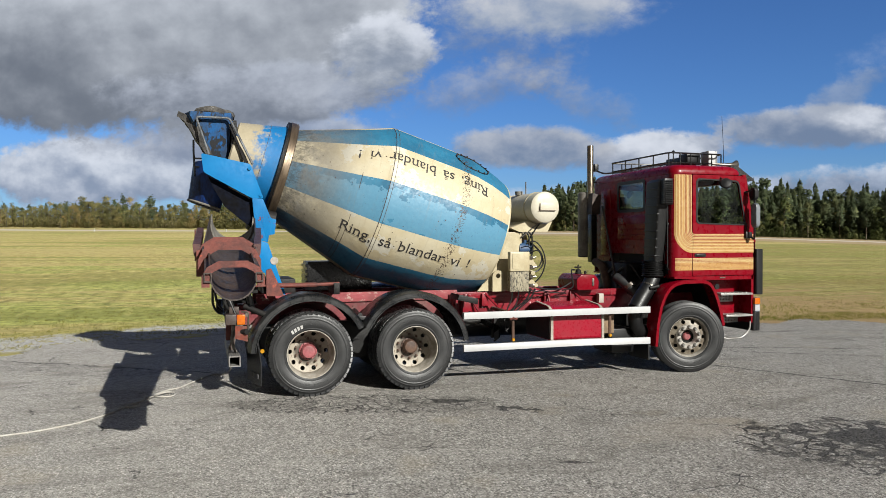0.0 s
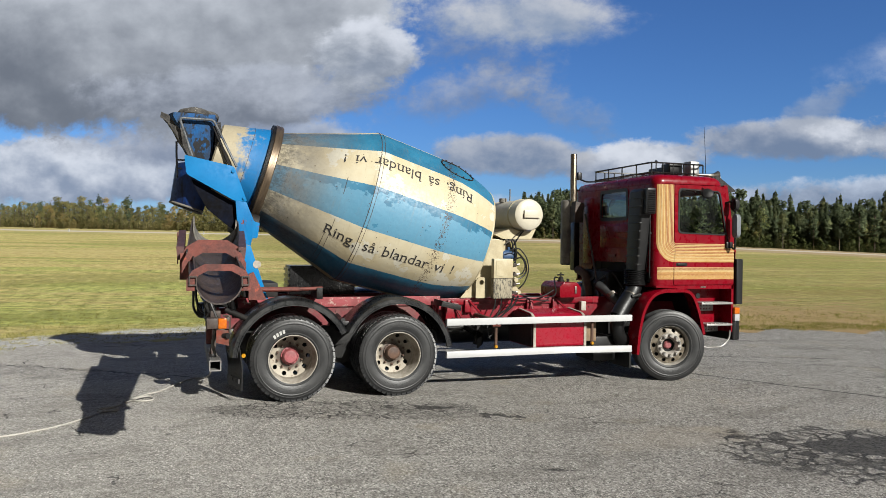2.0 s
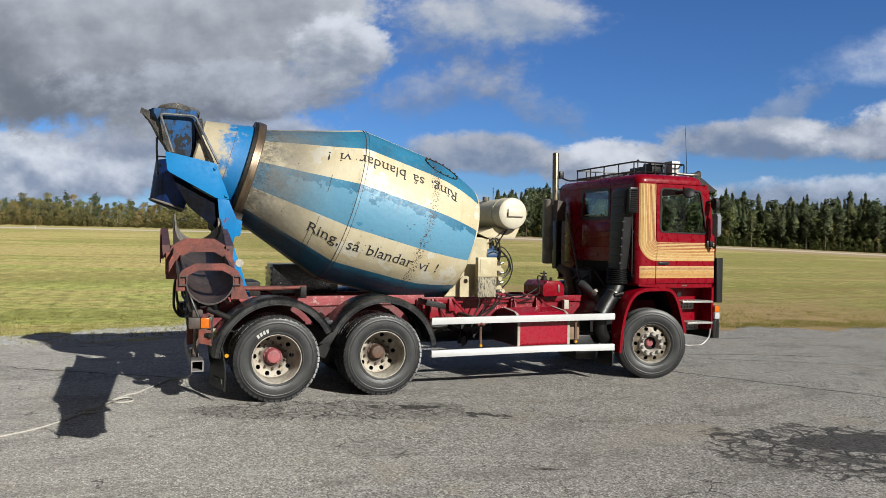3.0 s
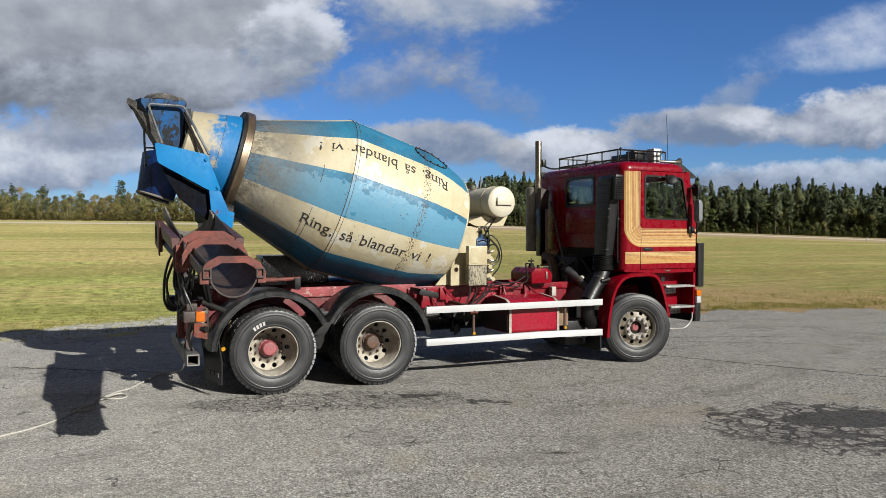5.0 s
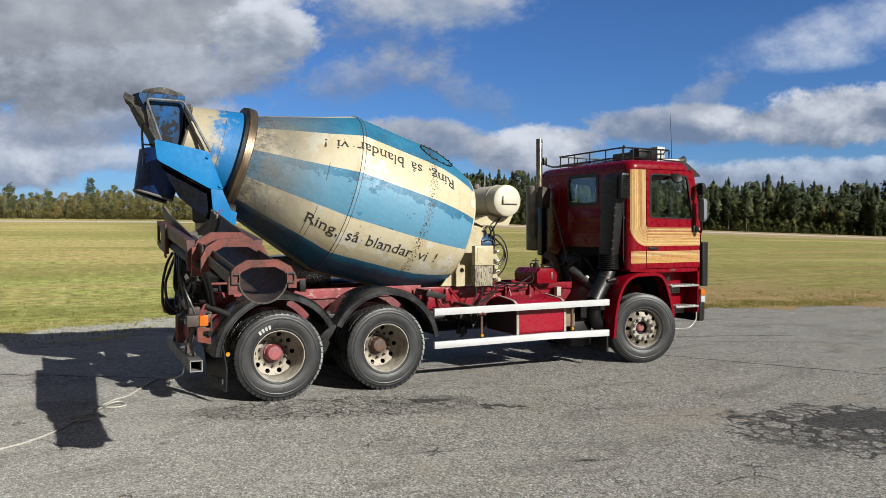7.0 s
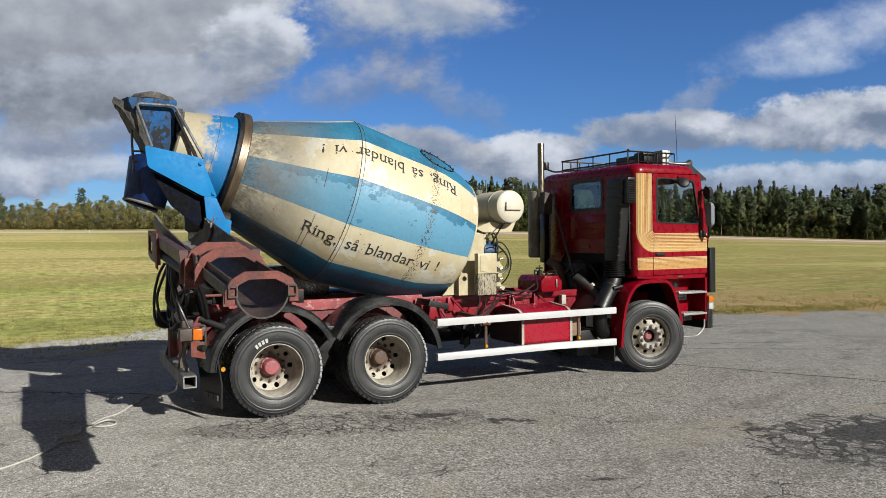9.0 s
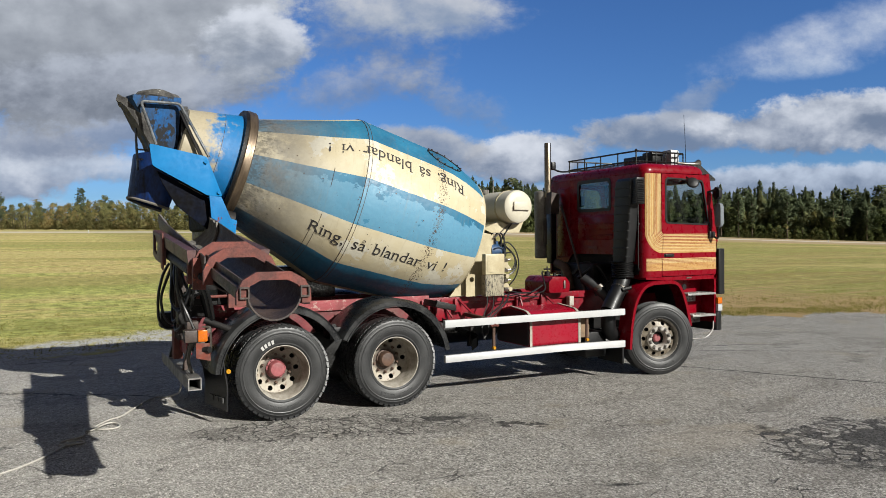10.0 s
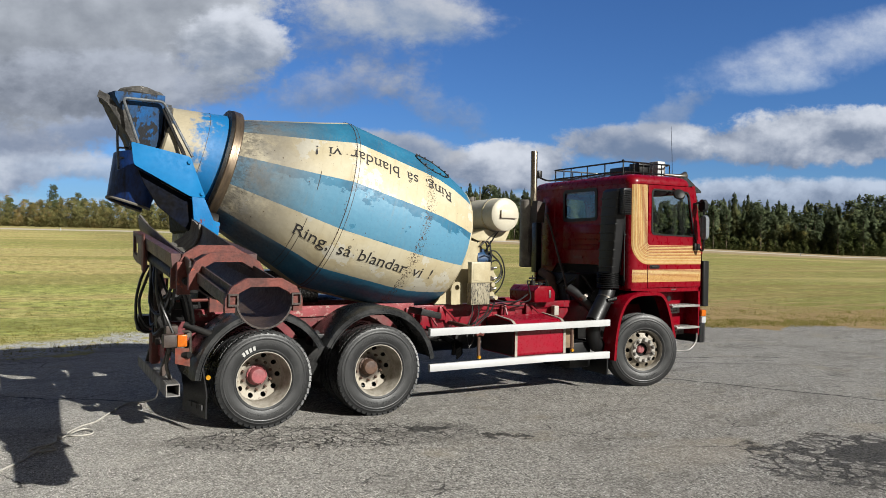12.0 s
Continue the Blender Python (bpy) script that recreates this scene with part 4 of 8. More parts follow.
def front_wheel():
    bm = bmesh.new()
    lathe(bm, [(-0.115, 0.300), (-0.128, 0.306), (-0.128, 0.294), (-0.105, 0.286), (-0.05, 0.276), (0.11, 0.27), (0.12, 0.302)], 48, axis="y", caps=False)
    disc = bmesh.new()
    disc_with_holes(disc, 0.185, 0.272, -0.098, -0.052, 10, 0.029)
    bmesh.ops.remove_doubles(disc, verts=disc.verts[:], dist=0.0006)
    lathe(bm, [(-0.10, 0.187), (-0.128, 0.176), (-0.128, 0.125), (-0.09, 0.105), (-0.03, 0.10), (-0.03, 0.13), (-0.08, 0.18)], 40, axis="y", closed=True)
    wheel = part("wheel", bm, M["rim_front"], truck, "worn bare-metal front wheel with a ring of nuts")
    wheel.location = (FRONT_X, -1.085, 0.528)
    part("wheel_disc", disc, M["disc_front"], wheel, "grimy dark brown front wheel disc with hand holes")
    part("tyre", build_tyre(0.315, False), M["rubber"], wheel, "smooth-shouldered black front tyre")
    bm = bmesh.new()
    lathe(bm, [(0.05, 0.128), (0.04, 0.10), (0.03, 0.085), (-0.01, 0.066), (-0.04, 0.056), (-0.052, 0.042), (-0.054, 0.001)], 28, axis="y")
    for i in range(5):
        a = 2 * math.pi * i / 5
        tube(bm, [(0.05 * math.cos(a), 0.0, 0.05 * math.sin(a)), (0.105 * math.cos(a), 0.02, 0.105 * math.sin(a))], 0.016, 6)
    part("hub", bm, M["hub_pink"], wheel, "dull pink hub set deep in the wheel")
    bm = bmesh.new()
    lathe(bm, [(-0.02, 0.13), (-0.015, 0.262), (0.14, 0.262), (0.15, 0.10)], 32, axis="y")
    part("brake_drum", bm, M["grease"], wheel, "black brake drum behind the front wheel disc")
    for i in range(10):
        a = 2 * math.pi * (i + 0.5) / 10
        bm = bmesh.new()
        lathe(bm, [(-0.131, 0.030), (-0.136, 0.026), (-0.136, 0.001)], 10, m=Matrix.Translation((0.150 * math.cos(a), 0, 0.150 * math.sin(a))), axis="y")
        part("nut_washer", bm, M["steel"], wheel)
    for i in range(10):
        a = 2 * math.pi * (i + 0.5) / 10
        bm = bmesh.new()
        c = (0.150 * math.cos(a), -0.124, 0.150 * math.sin(a))
        tube(bm, [c, (c[0], -0.150, c[2]), (c[0], -0.172, c[2])], [0.021, 0.019, 0.012], 8)
        part("wheel_nut", bm, M["alu"], wheel)
    return wheel


rear = rear_wheel(REAR_X, M["hub_pink"], True)
middle = rear_wheel(MID_X, M["hub_brown"], False)
front = front_wheel()
front.matrix_basis = pose(FRONT_X, -1.085, 0.528, 0, 0, -STEER)
for w, turn in ((rear, 0.0), (middle, 0.0), (front, STEER)):
    copy_thing(w, pose(w.location.x, -w.location.y, w.location.z, 0, 0, 180 - turn))

# drum: turned round a tilted axis; local x runs to the front
DRUM = pose(1.007, 0, 2.548) @ Matrix.Rotation(radians(16.27), 4, "Y")
PROFILE = [(-2.04, 0.47), (-2.02, 0.505), (-1.98, 0.51), (-1.36, 0.655), (-1.26, 0.655), (-0.36, 0.972), (0.0, 1.108), (0.06, 1.112), (0.95, 1.078),
           (1.243, 1.052), (1.50, 0.992), (1.72, 0.918), (1.85, 0.862), (1.88, 0.842), (1.905, 0.79), (1.98, 0.50), (2.02, 0.20)]
STRIPE_EDGE, STRIPE = 41.5, 30.0


def drum_r(s):
    for (a, ra), (b, rb) in zip(PROFILE, PROFILE[1:]):
        if a <= s <= b:
            return ra + (rb - ra) * (s - a) / (b - a)
    return PROFILE[-1][1]


def drum_at(s, deg, out=0.0):
    """A place on the drum: s along the axis, deg up from the side that faces -y."""
    r = drum_r(s) + out
    return Vector((s, -r * math.cos(radians(deg)), r * math.sin(radians(deg))))


def drum_material():
    m = bpy.data.materials.new("striped_drum_paint")
    m.use_nodes = True
    k = Nodes(m.node_tree)
    co = k.add("ShaderNodeTexCoord").outputs["Object"]
    sep = k.add("ShaderNodeSeparateXYZ", {0: co})
    s, y, z = sep.outputs
    deg = k.math("MULTIPLY", k.math("ARCTAN2", z, k.math("MULTIPLY", y, -1.0)), 180 / math.pi)
    place = k.math("DIVIDE", k.math("SUBTRACT", deg, STRIPE_EDGE - 360.0), STRIPE)
    cell = k.math("MODULO", place, 2.0)
    # paint edges wander a little
    is_blue = k.math("LESS_THAN", k.math("ADD", cell, k.math("MULTIPLY", k.math("SUBTRACT", k.noise(co, 7.0, 4), 0.5), 0.03)), 1.0)
    broad, fine, rag = k.noise(co, 1.6, 5, 0.6), k.noise(co, 26, 5, 0.65), k.noise(k.vmath("MULTIPLY", co, (1.0, 1.6, 1.6)), 4.2, 9, 0.62)
    blue = k.mix(k.ramp(broad, 0.35, 0.65), lin(52, 139, 178), lin(36, 113, 150))
    pale_blue = k.mix(fine, lin(112, 176, 208), lin(92, 158, 194))
    # a repainted pale area on one blue stripe, with ragged edges
    lo, hi = STRIPE_EDGE - 2 * STRIPE, STRIPE_EDGE - STRIPE
    inside = k.math("SUBTRACT", deg, k.math("ADD", lo - 2.0, k.math("MULTIPLY", k.math("SUBTRACT", rag, 0.5), 26.0)))
    upper = k.math("SUBTRACT", hi - 5.5, k.math("ADD", deg, k.math("MULTIPLY", k.math("SUBTRACT", rag, 0.5), 34.0)))
    along = k.math("ADD", s, k.math("MULTIPLY", k.math("SUBTRACT", rag, 0.5), 0.8))
    patch = k.math("MULTIPLY", k.math("MULTIPLY", k.ramp(upper, -0.2, 0.4), k.ramp(inside, -0.2, 0.4)), k.ramp(along, -0.90, -0.80))
    holes = k.math("MULTIPLY", k.ramp(rag, 0.63, 0.64), k.ramp(s, -0.2, 0.3))
    patch = k.math("MULTIPLY", patch, k.math("SUBTRACT", 1.0, holes))
    on_stripe = k.math("MULTIPLY", k.math("GREATER_THAN", deg, lo), k.math("LESS_THAN", deg, hi))
    blue = k.mix(k.math("MULTIPLY", patch, on_stripe), blue, pale_blue)
    cream = k.mix(k.ramp(broad, 0.35, 0.65), lin(238, 227, 196), lin(228, 212, 172))
    newer = k.ramp(k.noise(k.vmath("MULTIPLY", co, (1.0, 0.9, 0.9)), 2.6, 8, 0.66), 0.575, 0.585)
    cream = k.mix(newer, cream, lin(240, 234, 214))
    col = k.mix(is_blue, cream, blue)
    # neck behind the ring: bright blue over cream, flaking
    neck_rag = k.noise(k.vmath("MULTIPLY", co, (1.0, 1.0, 1.0)), 3.6, 10, 0.70)
    neck_blue = k.math("ADD", k.math("MULTIPLY", k.math("ADD", s, 1.72), 3.4), k.math("MULTIPLY", k.math("SUBTRACT", neck_rag, 0.50), 3.6))
    neck = k.mix(k.ramp(neck_blue, -0.15, 0.45), k.mix(fine, lin(214, 202, 172), lin(182, 170, 142)), k.mix(fine, lin(12, 140, 216), lin(18, 120, 186)))
    col = k.mix(k.math("LESS_THAN", s, -1.30), col, neck)
    # cement dust and grease thrown up beside the ring
    dust = k.math("MULTIPLY", k.ramp(s, -0.10, -1.05), k.ramp(k.math("SUBTRACT", k.noise(co, 4.0, 8, 0.7), k.ramp(s, -0.8, -1.22, 0.0, 0.16)), 0.22, 0.54, 0.45, 1.0))
    dust = k.math("MULTIPLY", dust, k.ramp(s, -1.34, -1.30))
    col = k.mix(k.math("MULTIPLY", dust, 0.88), col, k.mix(fine, lin(146, 142, 134), lin(88, 84, 78)))
    sling = k.noise(k.vmath("MULTIPLY", co, (1.0, 2.0, 2.0)), 11.0, 8, 0.78)
    sling = k.math("MULTIPLY", k.ramp(k.math("ADD", sling, k.ramp(s, -0.70, -1.25, -0.22, 0.06)), 0.48, 0.62, 0.0, 0.55), k.ramp(s, -1.30, -1.26))
    col = k.mix(sling, col, k.mix(fine, lin(70, 65, 60), lin(44, 41, 38)))
    splat = k.math("MULTIPLY", k.ramp(k.noise(co, 34, 5, 0.7), 0.60, 0.66), k.ramp(s, -0.75, -1.15))
    col = k.mix(k.math("MULTIPLY", splat, k.ramp(s, -1.34, -1.30)), col, lin(84, 74, 62))
    # chips and rust: thick near the front joint, thin elsewhere
    band = k.math("ADD", k.ramp(k.math("ABSOLUTE", k.math("SUBTRACT", s, 1.08)), 0.13, 0.02), k.math("MULTIPLY", k.ramp(k.math("ABSOLUTE", s), 0.06, 0.01), 0.5))
    chips = k.ramp(k.math("ADD", k.noise(co, 48, 3, 0.7), k.math("MULTIPLY", band, 0.16)), 0.70, 0.725)
    col = k.mix(chips, col, k.mix(fine, lin(92, 60, 40), lin(52, 44, 40)))
    streak = k.math("MULTIPLY", k.ramp(k.noise(k.vmath("MULTIPLY", co, (5.0, 1.0, 0.5)), 4.0, 6, 0.7), 0.52, 0.75), 0.28)
    col = k.mix(streak, col, lin(150, 136, 108))
    # scuffs and rust runs along the plate, and small dents of bare primer
    run = k.math("MULTIPLY", k.ramp(k.noise(k.vmath("MULTIPLY", co, (0.7, 6.0, 6.0)), 3.0, 6, 0.75), 0.60, 0.74), k.ramp(s, -1.3, -1.2, 0.0, 0.38))
    col = k.mix(run, col, k.mix(broad, lin(122, 104, 80), lin(170, 160, 140)))
    pocks = k.add("ShaderNodeTexVoronoi", {"Vector": co, "Scale": 9.0})
    pock = k.math("MULTIPLY", k.ramp(pocks.outputs["Distance"], 0.085, 0.06), k.math("GREATER_THAN", k.add("ShaderNodeSeparateColor", {0: pocks.outputs["Color"]}).outputs[0], 0.62))
    col = k.mix(k.math("MULTIPLY", pock, k.ramp(s, -1.32, -1.28)), col, lin(74, 50, 36))
    rgh = k.ramp(fine, 0.3, 0.7, 0.42, 0.62)
    bump = k.add("ShaderNodeBump", {"Height": k.math("ADD", k.noise(co, 2.2, 3), k.math("MULTIPLY", k.math("ADD", rag, k.math("MULTIPLY", fine, 0.4)), 0.06)), "Strength": 0.3, "Distance": 0.05})
    b = k.add("ShaderNodeBsdfPrincipled", {"Base Color": col, "Roughness": rgh, "Normal": bump.outputs[0]})
    k.add("ShaderNodeOutputMaterial", {"Surface": b.outputs[0]})
    return m


def drum_text(words, s0, s1, deg, rise, flip, parent):
    """Letters laid on the drum between s0 and s1, standing on the line at deg, each a part."""
    letters = letters_of(words, 1.0, -0.003)
    xs = [p.x for pts, f in letters for p in pts]
    xs_min, span = min(xs), max(xs) - min(xs)
    for pts, faces in letters:
        bm = bmesh.new()
        vs = []
        for p in pts:
            f = (p.x - xs_min) / span
            s = s1 + (s0 - s1) * f if flip else s0 + (s1 - s0) * f
            vs.append(bm.verts.new(drum_at(s, deg - p.y * rise if flip else deg + p.y * rise, 0.005)))
        for f in faces:
            if len(set(f)) > 2:
                bm.faces.new([vs[i] for i in f])
        # short serif bars across the flat ends of the stems
        count = collections.Counter(tuple(sorted((f[i - 1], f[i]))) for f in faces for i in range(len(f)))
        for (i, j), used in count.items():
            a, b = sorted((pts[i], pts[j]), key=lambda p: p.x)
            if used > 1 or abs(a.y - b.y) > 0.012 or not 0.04 < b.x - a.x < 0.17 or not (abs(a.y) < 0.03 or a.y > 0.40) or len(pts) < 14:
                continue
            low = abs(a.y) < 0.03
            x0, x1, y0, y1 = (a.x - 0.055, b.x + 0.055, -0.012, 0.022) if low else (a.x - 0.070, b.x, a.y - 0.030, a.y + 0.004)
            quad = []
            for x, y in ((x0, y0), (x1, y0), (x1, y1), (x0, y1)):
                f = (x - xs_min) / span
                at = s1 + (s0 - s1) * f if flip else s0 + (s1 - s0) * f
                quad.append(bm.verts.new(drum_at(at, deg - y * rise if flip else deg + y * rise, 0.0068)))
            bm.faces.new(quad)
        part("letter", bm, M["ink"], parent)


def build_drum():
    bm = bmesh.new()
    lathe(bm, PROFILE, 96)
    drum = part("drum", bm, drum_material(), truck, "blue and cream striped steel mixing drum with peeling paint", sharp=12)
    drum.matrix_basis = DRUM
    bm = bmesh.new()
    lathe(bm, [(-1.37, 0.66), (-1.37, 0.722), (-1.36, 0.730), (-1.275, 0.730), (-1.265, 0.722), (-1.265, 0.66)], 96, closed=True)
    part("track_ring", bm, M["ring"], drum, "bare worn steel running ring round the drum")
    bm = bmesh.new()
    lathe(bm, [(-1.41, 0.64), (-1.41, 0.715), (-1.372, 0.722), (-1.372, 0.64)], 96, closed=True)
    part("ring_flange", bm, M["grease"], drum, "black greasy flange beside the running ring")
    for s, w in ((0.0, 0.006), (0.045, 0.004), (1.865, 0.018)):
        bm = bmesh.new()
        r = drum_r(s)
        lathe(bm, [(s - w, r - 0.004), (s - w * 0.5, r + 0.004), (s + w * 0.5, r + 0.004), (s + w, r - 0.004)], 96, closed=True)
        part("weld_seam", bm, M["cream"] if s > 1.5 else M["rust_dark"], drum)
    for s, a0, a1 in ((-0.36, -75, -20), (-0.42, -75, -28), (-0.36, 0, 14), (-1.62, -60, 80)):
        bm = bmesh.new()
        tube(bm, [drum_at(s, a0 + (a1 - a0) * i / 14, 0.001) for i in range(15)], 0.0032, 5)
        part("weld_seam", bm, M["rust_dark"], drum)
    for s0, s1, deg, flip in ((-0.44, 1.43, -34.3, False), (-0.46, 1.41, 34.6, True)):
        drum_text("Ring, så blandar vi !", s0, s1, deg, 11.2 if not flip else 12.0, flip, drum)
    # inspection hatch, bolted on near the top
    bm = bmesh.new()
    c_s, c_d = 1.20, 59.0
    rim_pts = [(c_s + 0.27 * math.cos(t), c_d + 10.5 * math.sin(t)) for t in (2 * math.pi * i / 28 for i in range(28))]
    tube(bm, [drum_at(s, d, 0.006) for s, d in rim_pts], 0.008, 6, close=True)
    hatch = part("hatch", bm, M["dark"], drum, "oval bolted inspection hatch")
    for i in range(0, 28, 2):
        bm = bmesh.new()
        p = drum_at(*rim_pts[i], 0.008)
        bolt(bm, p, Vector((0, p.y, p.z)).normalized(), 0.012, 0.018)
        part("bolt", bm, M["rust_dark"], drum)
    bm = bmesh.new()
    lathe(bm, [(1.97, 0.50), (2.01, 0.36), (2.20, 0.29), (2.26, 0.22), (2.40, 0.20), (2.42, 0.10)], 32)
    part("drive_flange", bm, M["cream"], drum, "cream drive flange at the drum's front end")
    return drum


drum = build_drum()


# -- chassis --
for s in (-1, 1):
    y = s * 0.42
    for x0, x1, paint, words in ((-0.86, 2.12, "red_drum_shade", "faded red chassis rail over the rear axles, drum's shade put into its colour"), (2.12, 6.45, "red_frame", "red-painted steel chassis rail with bolt heads")):
        bm = bmesh.new()
        box(bm, x0, x1, y - 0.006, y + 0.006, 0.86, 1.13)
        box(bm, x0, x1, min(y, y - s * 0.085), max(y, y - s * 0.085), 1.118, 1.130)
        box(bm, x0, x1, min(y, y - s * 0.085), max(y, y - s * 0.085), 0.86, 0.872)
        for i in range(int((x1 - x0 - 0.2) / 0.2)):
            for z in (0.92, 1.07):
                bolt(bm, (x0 + 0.15 + i * 0.2, y + s * 0.006, z), (0, s, 0), 0.012, 0.012)
        part("chassis_rail", bm, M[paint], truck, words)
    bm = bmesh.new()
    box(bm, -0.62, 2.2, y - 0.04, y + 0.04, 1.132, 1.262, 0.006)
    part("subframe_rail", bm, M["red_faded"], truck, "faded pinkish red subframe beam with worn paint")
    bm = bmesh.new()
    box(bm, 2.2, 4.72, y - 0.04, y + 0.04, 1.132, 1.225, 0.006)
    prism(bm, [(4.72, 1.132), (4.72, 1.225), (4.98, 1.225), (5.02, 1.132)], "y", y - 0.04, y + 0.04)
    part("subframe_rail", bm, M["red_frame"], truck, "red subframe beam behind the cab")
for x in (-0.80, 0.68, 2.1, 3.2, 4.3):
    bm = bmesh.new()
    box(bm, x - 0.05, x + 0.05, -0.41, 0.41, 0.90, 1.10, 0.008)
    part("crossmember", bm, M["red_frame"], truck)
for x in (REAR_X, MID_X):
    bm = bmesh.new()
    tube(bm, [(x, -0.95, 0.525), (x, -0.3, 0.525), (x, -0.2, 0.525), (x, 0.2, 0.525), (x, 0.3, 0.525), (x, 0.95, 0.525)], [0.075, 0.085, 0.2, 0.2, 0.085, 0.075], 14)
    part("axle", bm, M["grease"], truck, "greasy black driven rear axle")
bm = bmesh.new()
tube(bm, [(FRONT_X, -0.95, 0.50), (FRONT_X, -0.7, 0.47), (FRONT_X, 0.7, 0.47), (FRONT_X, 0.95, 0.50)], 0.06, 10)
part("axle", bm, M["grease"], truck, "greasy black front axle beam")
for s in (-1, 1):
    bm = bmesh.new()
    for i, (l, z) in enumerate(((0.95, 0.80), (0.75, 0.765), (0.55, 0.73), (0.36, 0.695))):
        box(bm, 0.68 - l, 0.68 + l, s * 0.52 - 0.045, s * 0.52 + 0.045, z, z + 0.03)
    box(bm, 0.56, 0.80, s * 0.52 - 0.06, s * 0.52 + 0.06, 0.55, 0.86, 0.01)
    part("leaf_spring", bm, M["grease"], truck, "black leaf spring between the rear axles")
# brackets and brake chambers added to fill the dark space between the axles
for s in (-1, 1):
    bm = bmesh.new()
    prism(bm, round_poly([(0.40, 0.90), (0.96, 0.90), (0.90, 0.62), (0.80, 0.40), (0.56, 0.40), (0.46, 0.62)], 0.04), "y", s * 0.64 - 0.05, s * 0.64 + 0.05, 0.01)
    tube(bm, [(0.68, s * 0.70, 0.56), (0.68, s * 0.78, 0.56)], 0.09, 14)
    part("bogie_bracket", bm, M["grease"], truck, "greasy black bogie bracket between the rear axles")
    for x in (REAR_X, MID_X):
        bm = bmesh.new()
        lathe(bm, [(-0.12, 0.02), (-0.11, 0.085), (0.02, 0.095), (0.06, 0.075), (0.16, 0.06), (0.17, 0.02)], 16, m=Matrix.Translation((x + 0.24, s * 0.55, 0.66)))
        part("brake_chamber", bm, M["grease"], truck, "black round brake chamber")
bm = bmesh.new()
tube(bm, [(1.5, 0, 0.62), (3.6, 0, 0.82), (4.8, 0, 0.9)], 0.06, 12)
part("drive_shaft", bm, M["grease"], truck)
bm = bmesh.new()
box(bm, 5.02, 6.3, -0.42, 0.42, 0.62, 1.62, 0.05)
part("engine", bm, M["grease"], truck, "black greasy engine and gearbox under the cab")
bm = bmesh.new()
tube(bm, bend([(4.84, -0.40, 1.40), (4.90, -0.50, 1.34), (5.02, -0.72, 1.14), (5.06, -0.80, 1.0)], 0.1), 0.075, 14)
part("intake_pipe", bm, M["rubber"], truck, "black flexible rubber intake pipe")
bm = bmesh.new()
for t in (0.30, 0.35):
    lathe(bm, [(0, 0.08), (0.03, 0.08)], 16, m=look((4.88 + t * 0.25, -0.54 - t * 0.3, 1.36 - t * 0.3), (5.06, -0.80, 1.0)), axis="z")
part("hose_clamp", bm, M["steel"], truck)
# brackets standing on the frame's side
for x, dx in ((2.35, 0.12), (2.62, 0.20), (3.62, 0.0), (4.05, 0.22), (2.12, -0.02)):
    bm = bmesh.new()
    tube(bm, [(x, -0.50, 1.20), (x + dx, -0.62, 0.96)], 0.016, 6)
    box(bm, x - 0.05, x + 0.05, -0.50, -0.455, 1.02, 1.20, 0.006)
    part("side_bracket", bm, M["red_frame"], truck)
bm = bmesh.new()
box(bm, 2.26, 2.46, -0.53, -0.44, 0.92, 1.16, 0.008)
part("spring_hanger", bm, M["red_frame"], truck)

# -- mudguards --
for cx, a0, a1 in ((REAR_X, 176, 26), (MID_X, 154, 8)):
    n, out = 22, []
    for i in range(n + 1):
        a = radians(a0 + (a1 - a0) * i / n)
        out.append((cx + 0.735 * math.cos(a), 0.545 + 0.735 * math.sin(a)))
    for s in (-1, 1):
        bm = bmesh.new()
        y0, y1 = (-1.245, -0.62) if s < 0 else (0.62, 1.245)
        loops = []
        for x, z in out:
            d = Vector((x - cx, 0, z - 0.545)).normalized()
            p = Vector((x, 0, z))
            prof = [(y0 - 0.012, -0.062), (y0 - 0.012, -0.050), (y0, -0.044), (y0, 0.0), (y0 + 0.05, 0.028), (y1 - 0.05, 0.028), (y1, 0.0), (y1, -0.044), (y1 + 0.012, -0.050), (y1 + 0.012, -0.062), (y1 - 0.014, -0.062), (y1 - 0.055, 0.010), (y0 + 0.055, 0.010), (y0 + 0.014, -0.062)]
            loops.append([p + d * h + Vector((0, yy, 0)) for yy, h in prof])
        loft(bm, loops)
        part("mudguard", bm, M["guard"], truck, "weathered black curved mudguard over the rear wheel")
for x, z, d in ((0.665, 0.95, 1), (0.70, 0.99, -1)):
    bm = bmesh.new()
    tube(bm, [(x, -0.45, z + 0.02), (x, -1.02, z + 0.05 * d)], 0.032, 10)
    box(bm, x - 0.06, x + 0.05, -1.05, -0.80, z - 0.10, z + 0.0, 0.01)
    part("mudguard_bracket", bm, M["black"], truck, "black steel mudguard bracket")
bm = bmesh.new()
prism(bm, [(2.02, 1.16), (2.32, 1.09), (2.32, 1.17), (2.05, 1.235)], "y", -1.0, -0.62, 0.008)
part("mudguard_bracket", bm, M["grease"], truck, "black steel mudguard bracket")
bm = bmesh.new()
lathe(bm, [(-1.252, 0.027), (-1.262, 0.023), (-1.262, 0.001)], 16, m=Matrix.Translation((-0.60, 0, 0.62)), axis="y")
part("reflector", bm, M["yellow"], truck, "small round yellow reflector on the mudguard")
bm = bmesh.new()
prism(bm, [(-0.79, 0.73), (-0.775, 0.73), (-0.735, 0.45), (-0.74, 0.19), (-0.755, 0.19), (-0.75, 0.45)], "y", -1.235, -0.68)
for v in bm.verts:
    v.co.x -= 0.24 * (v.co.y + 0.68)
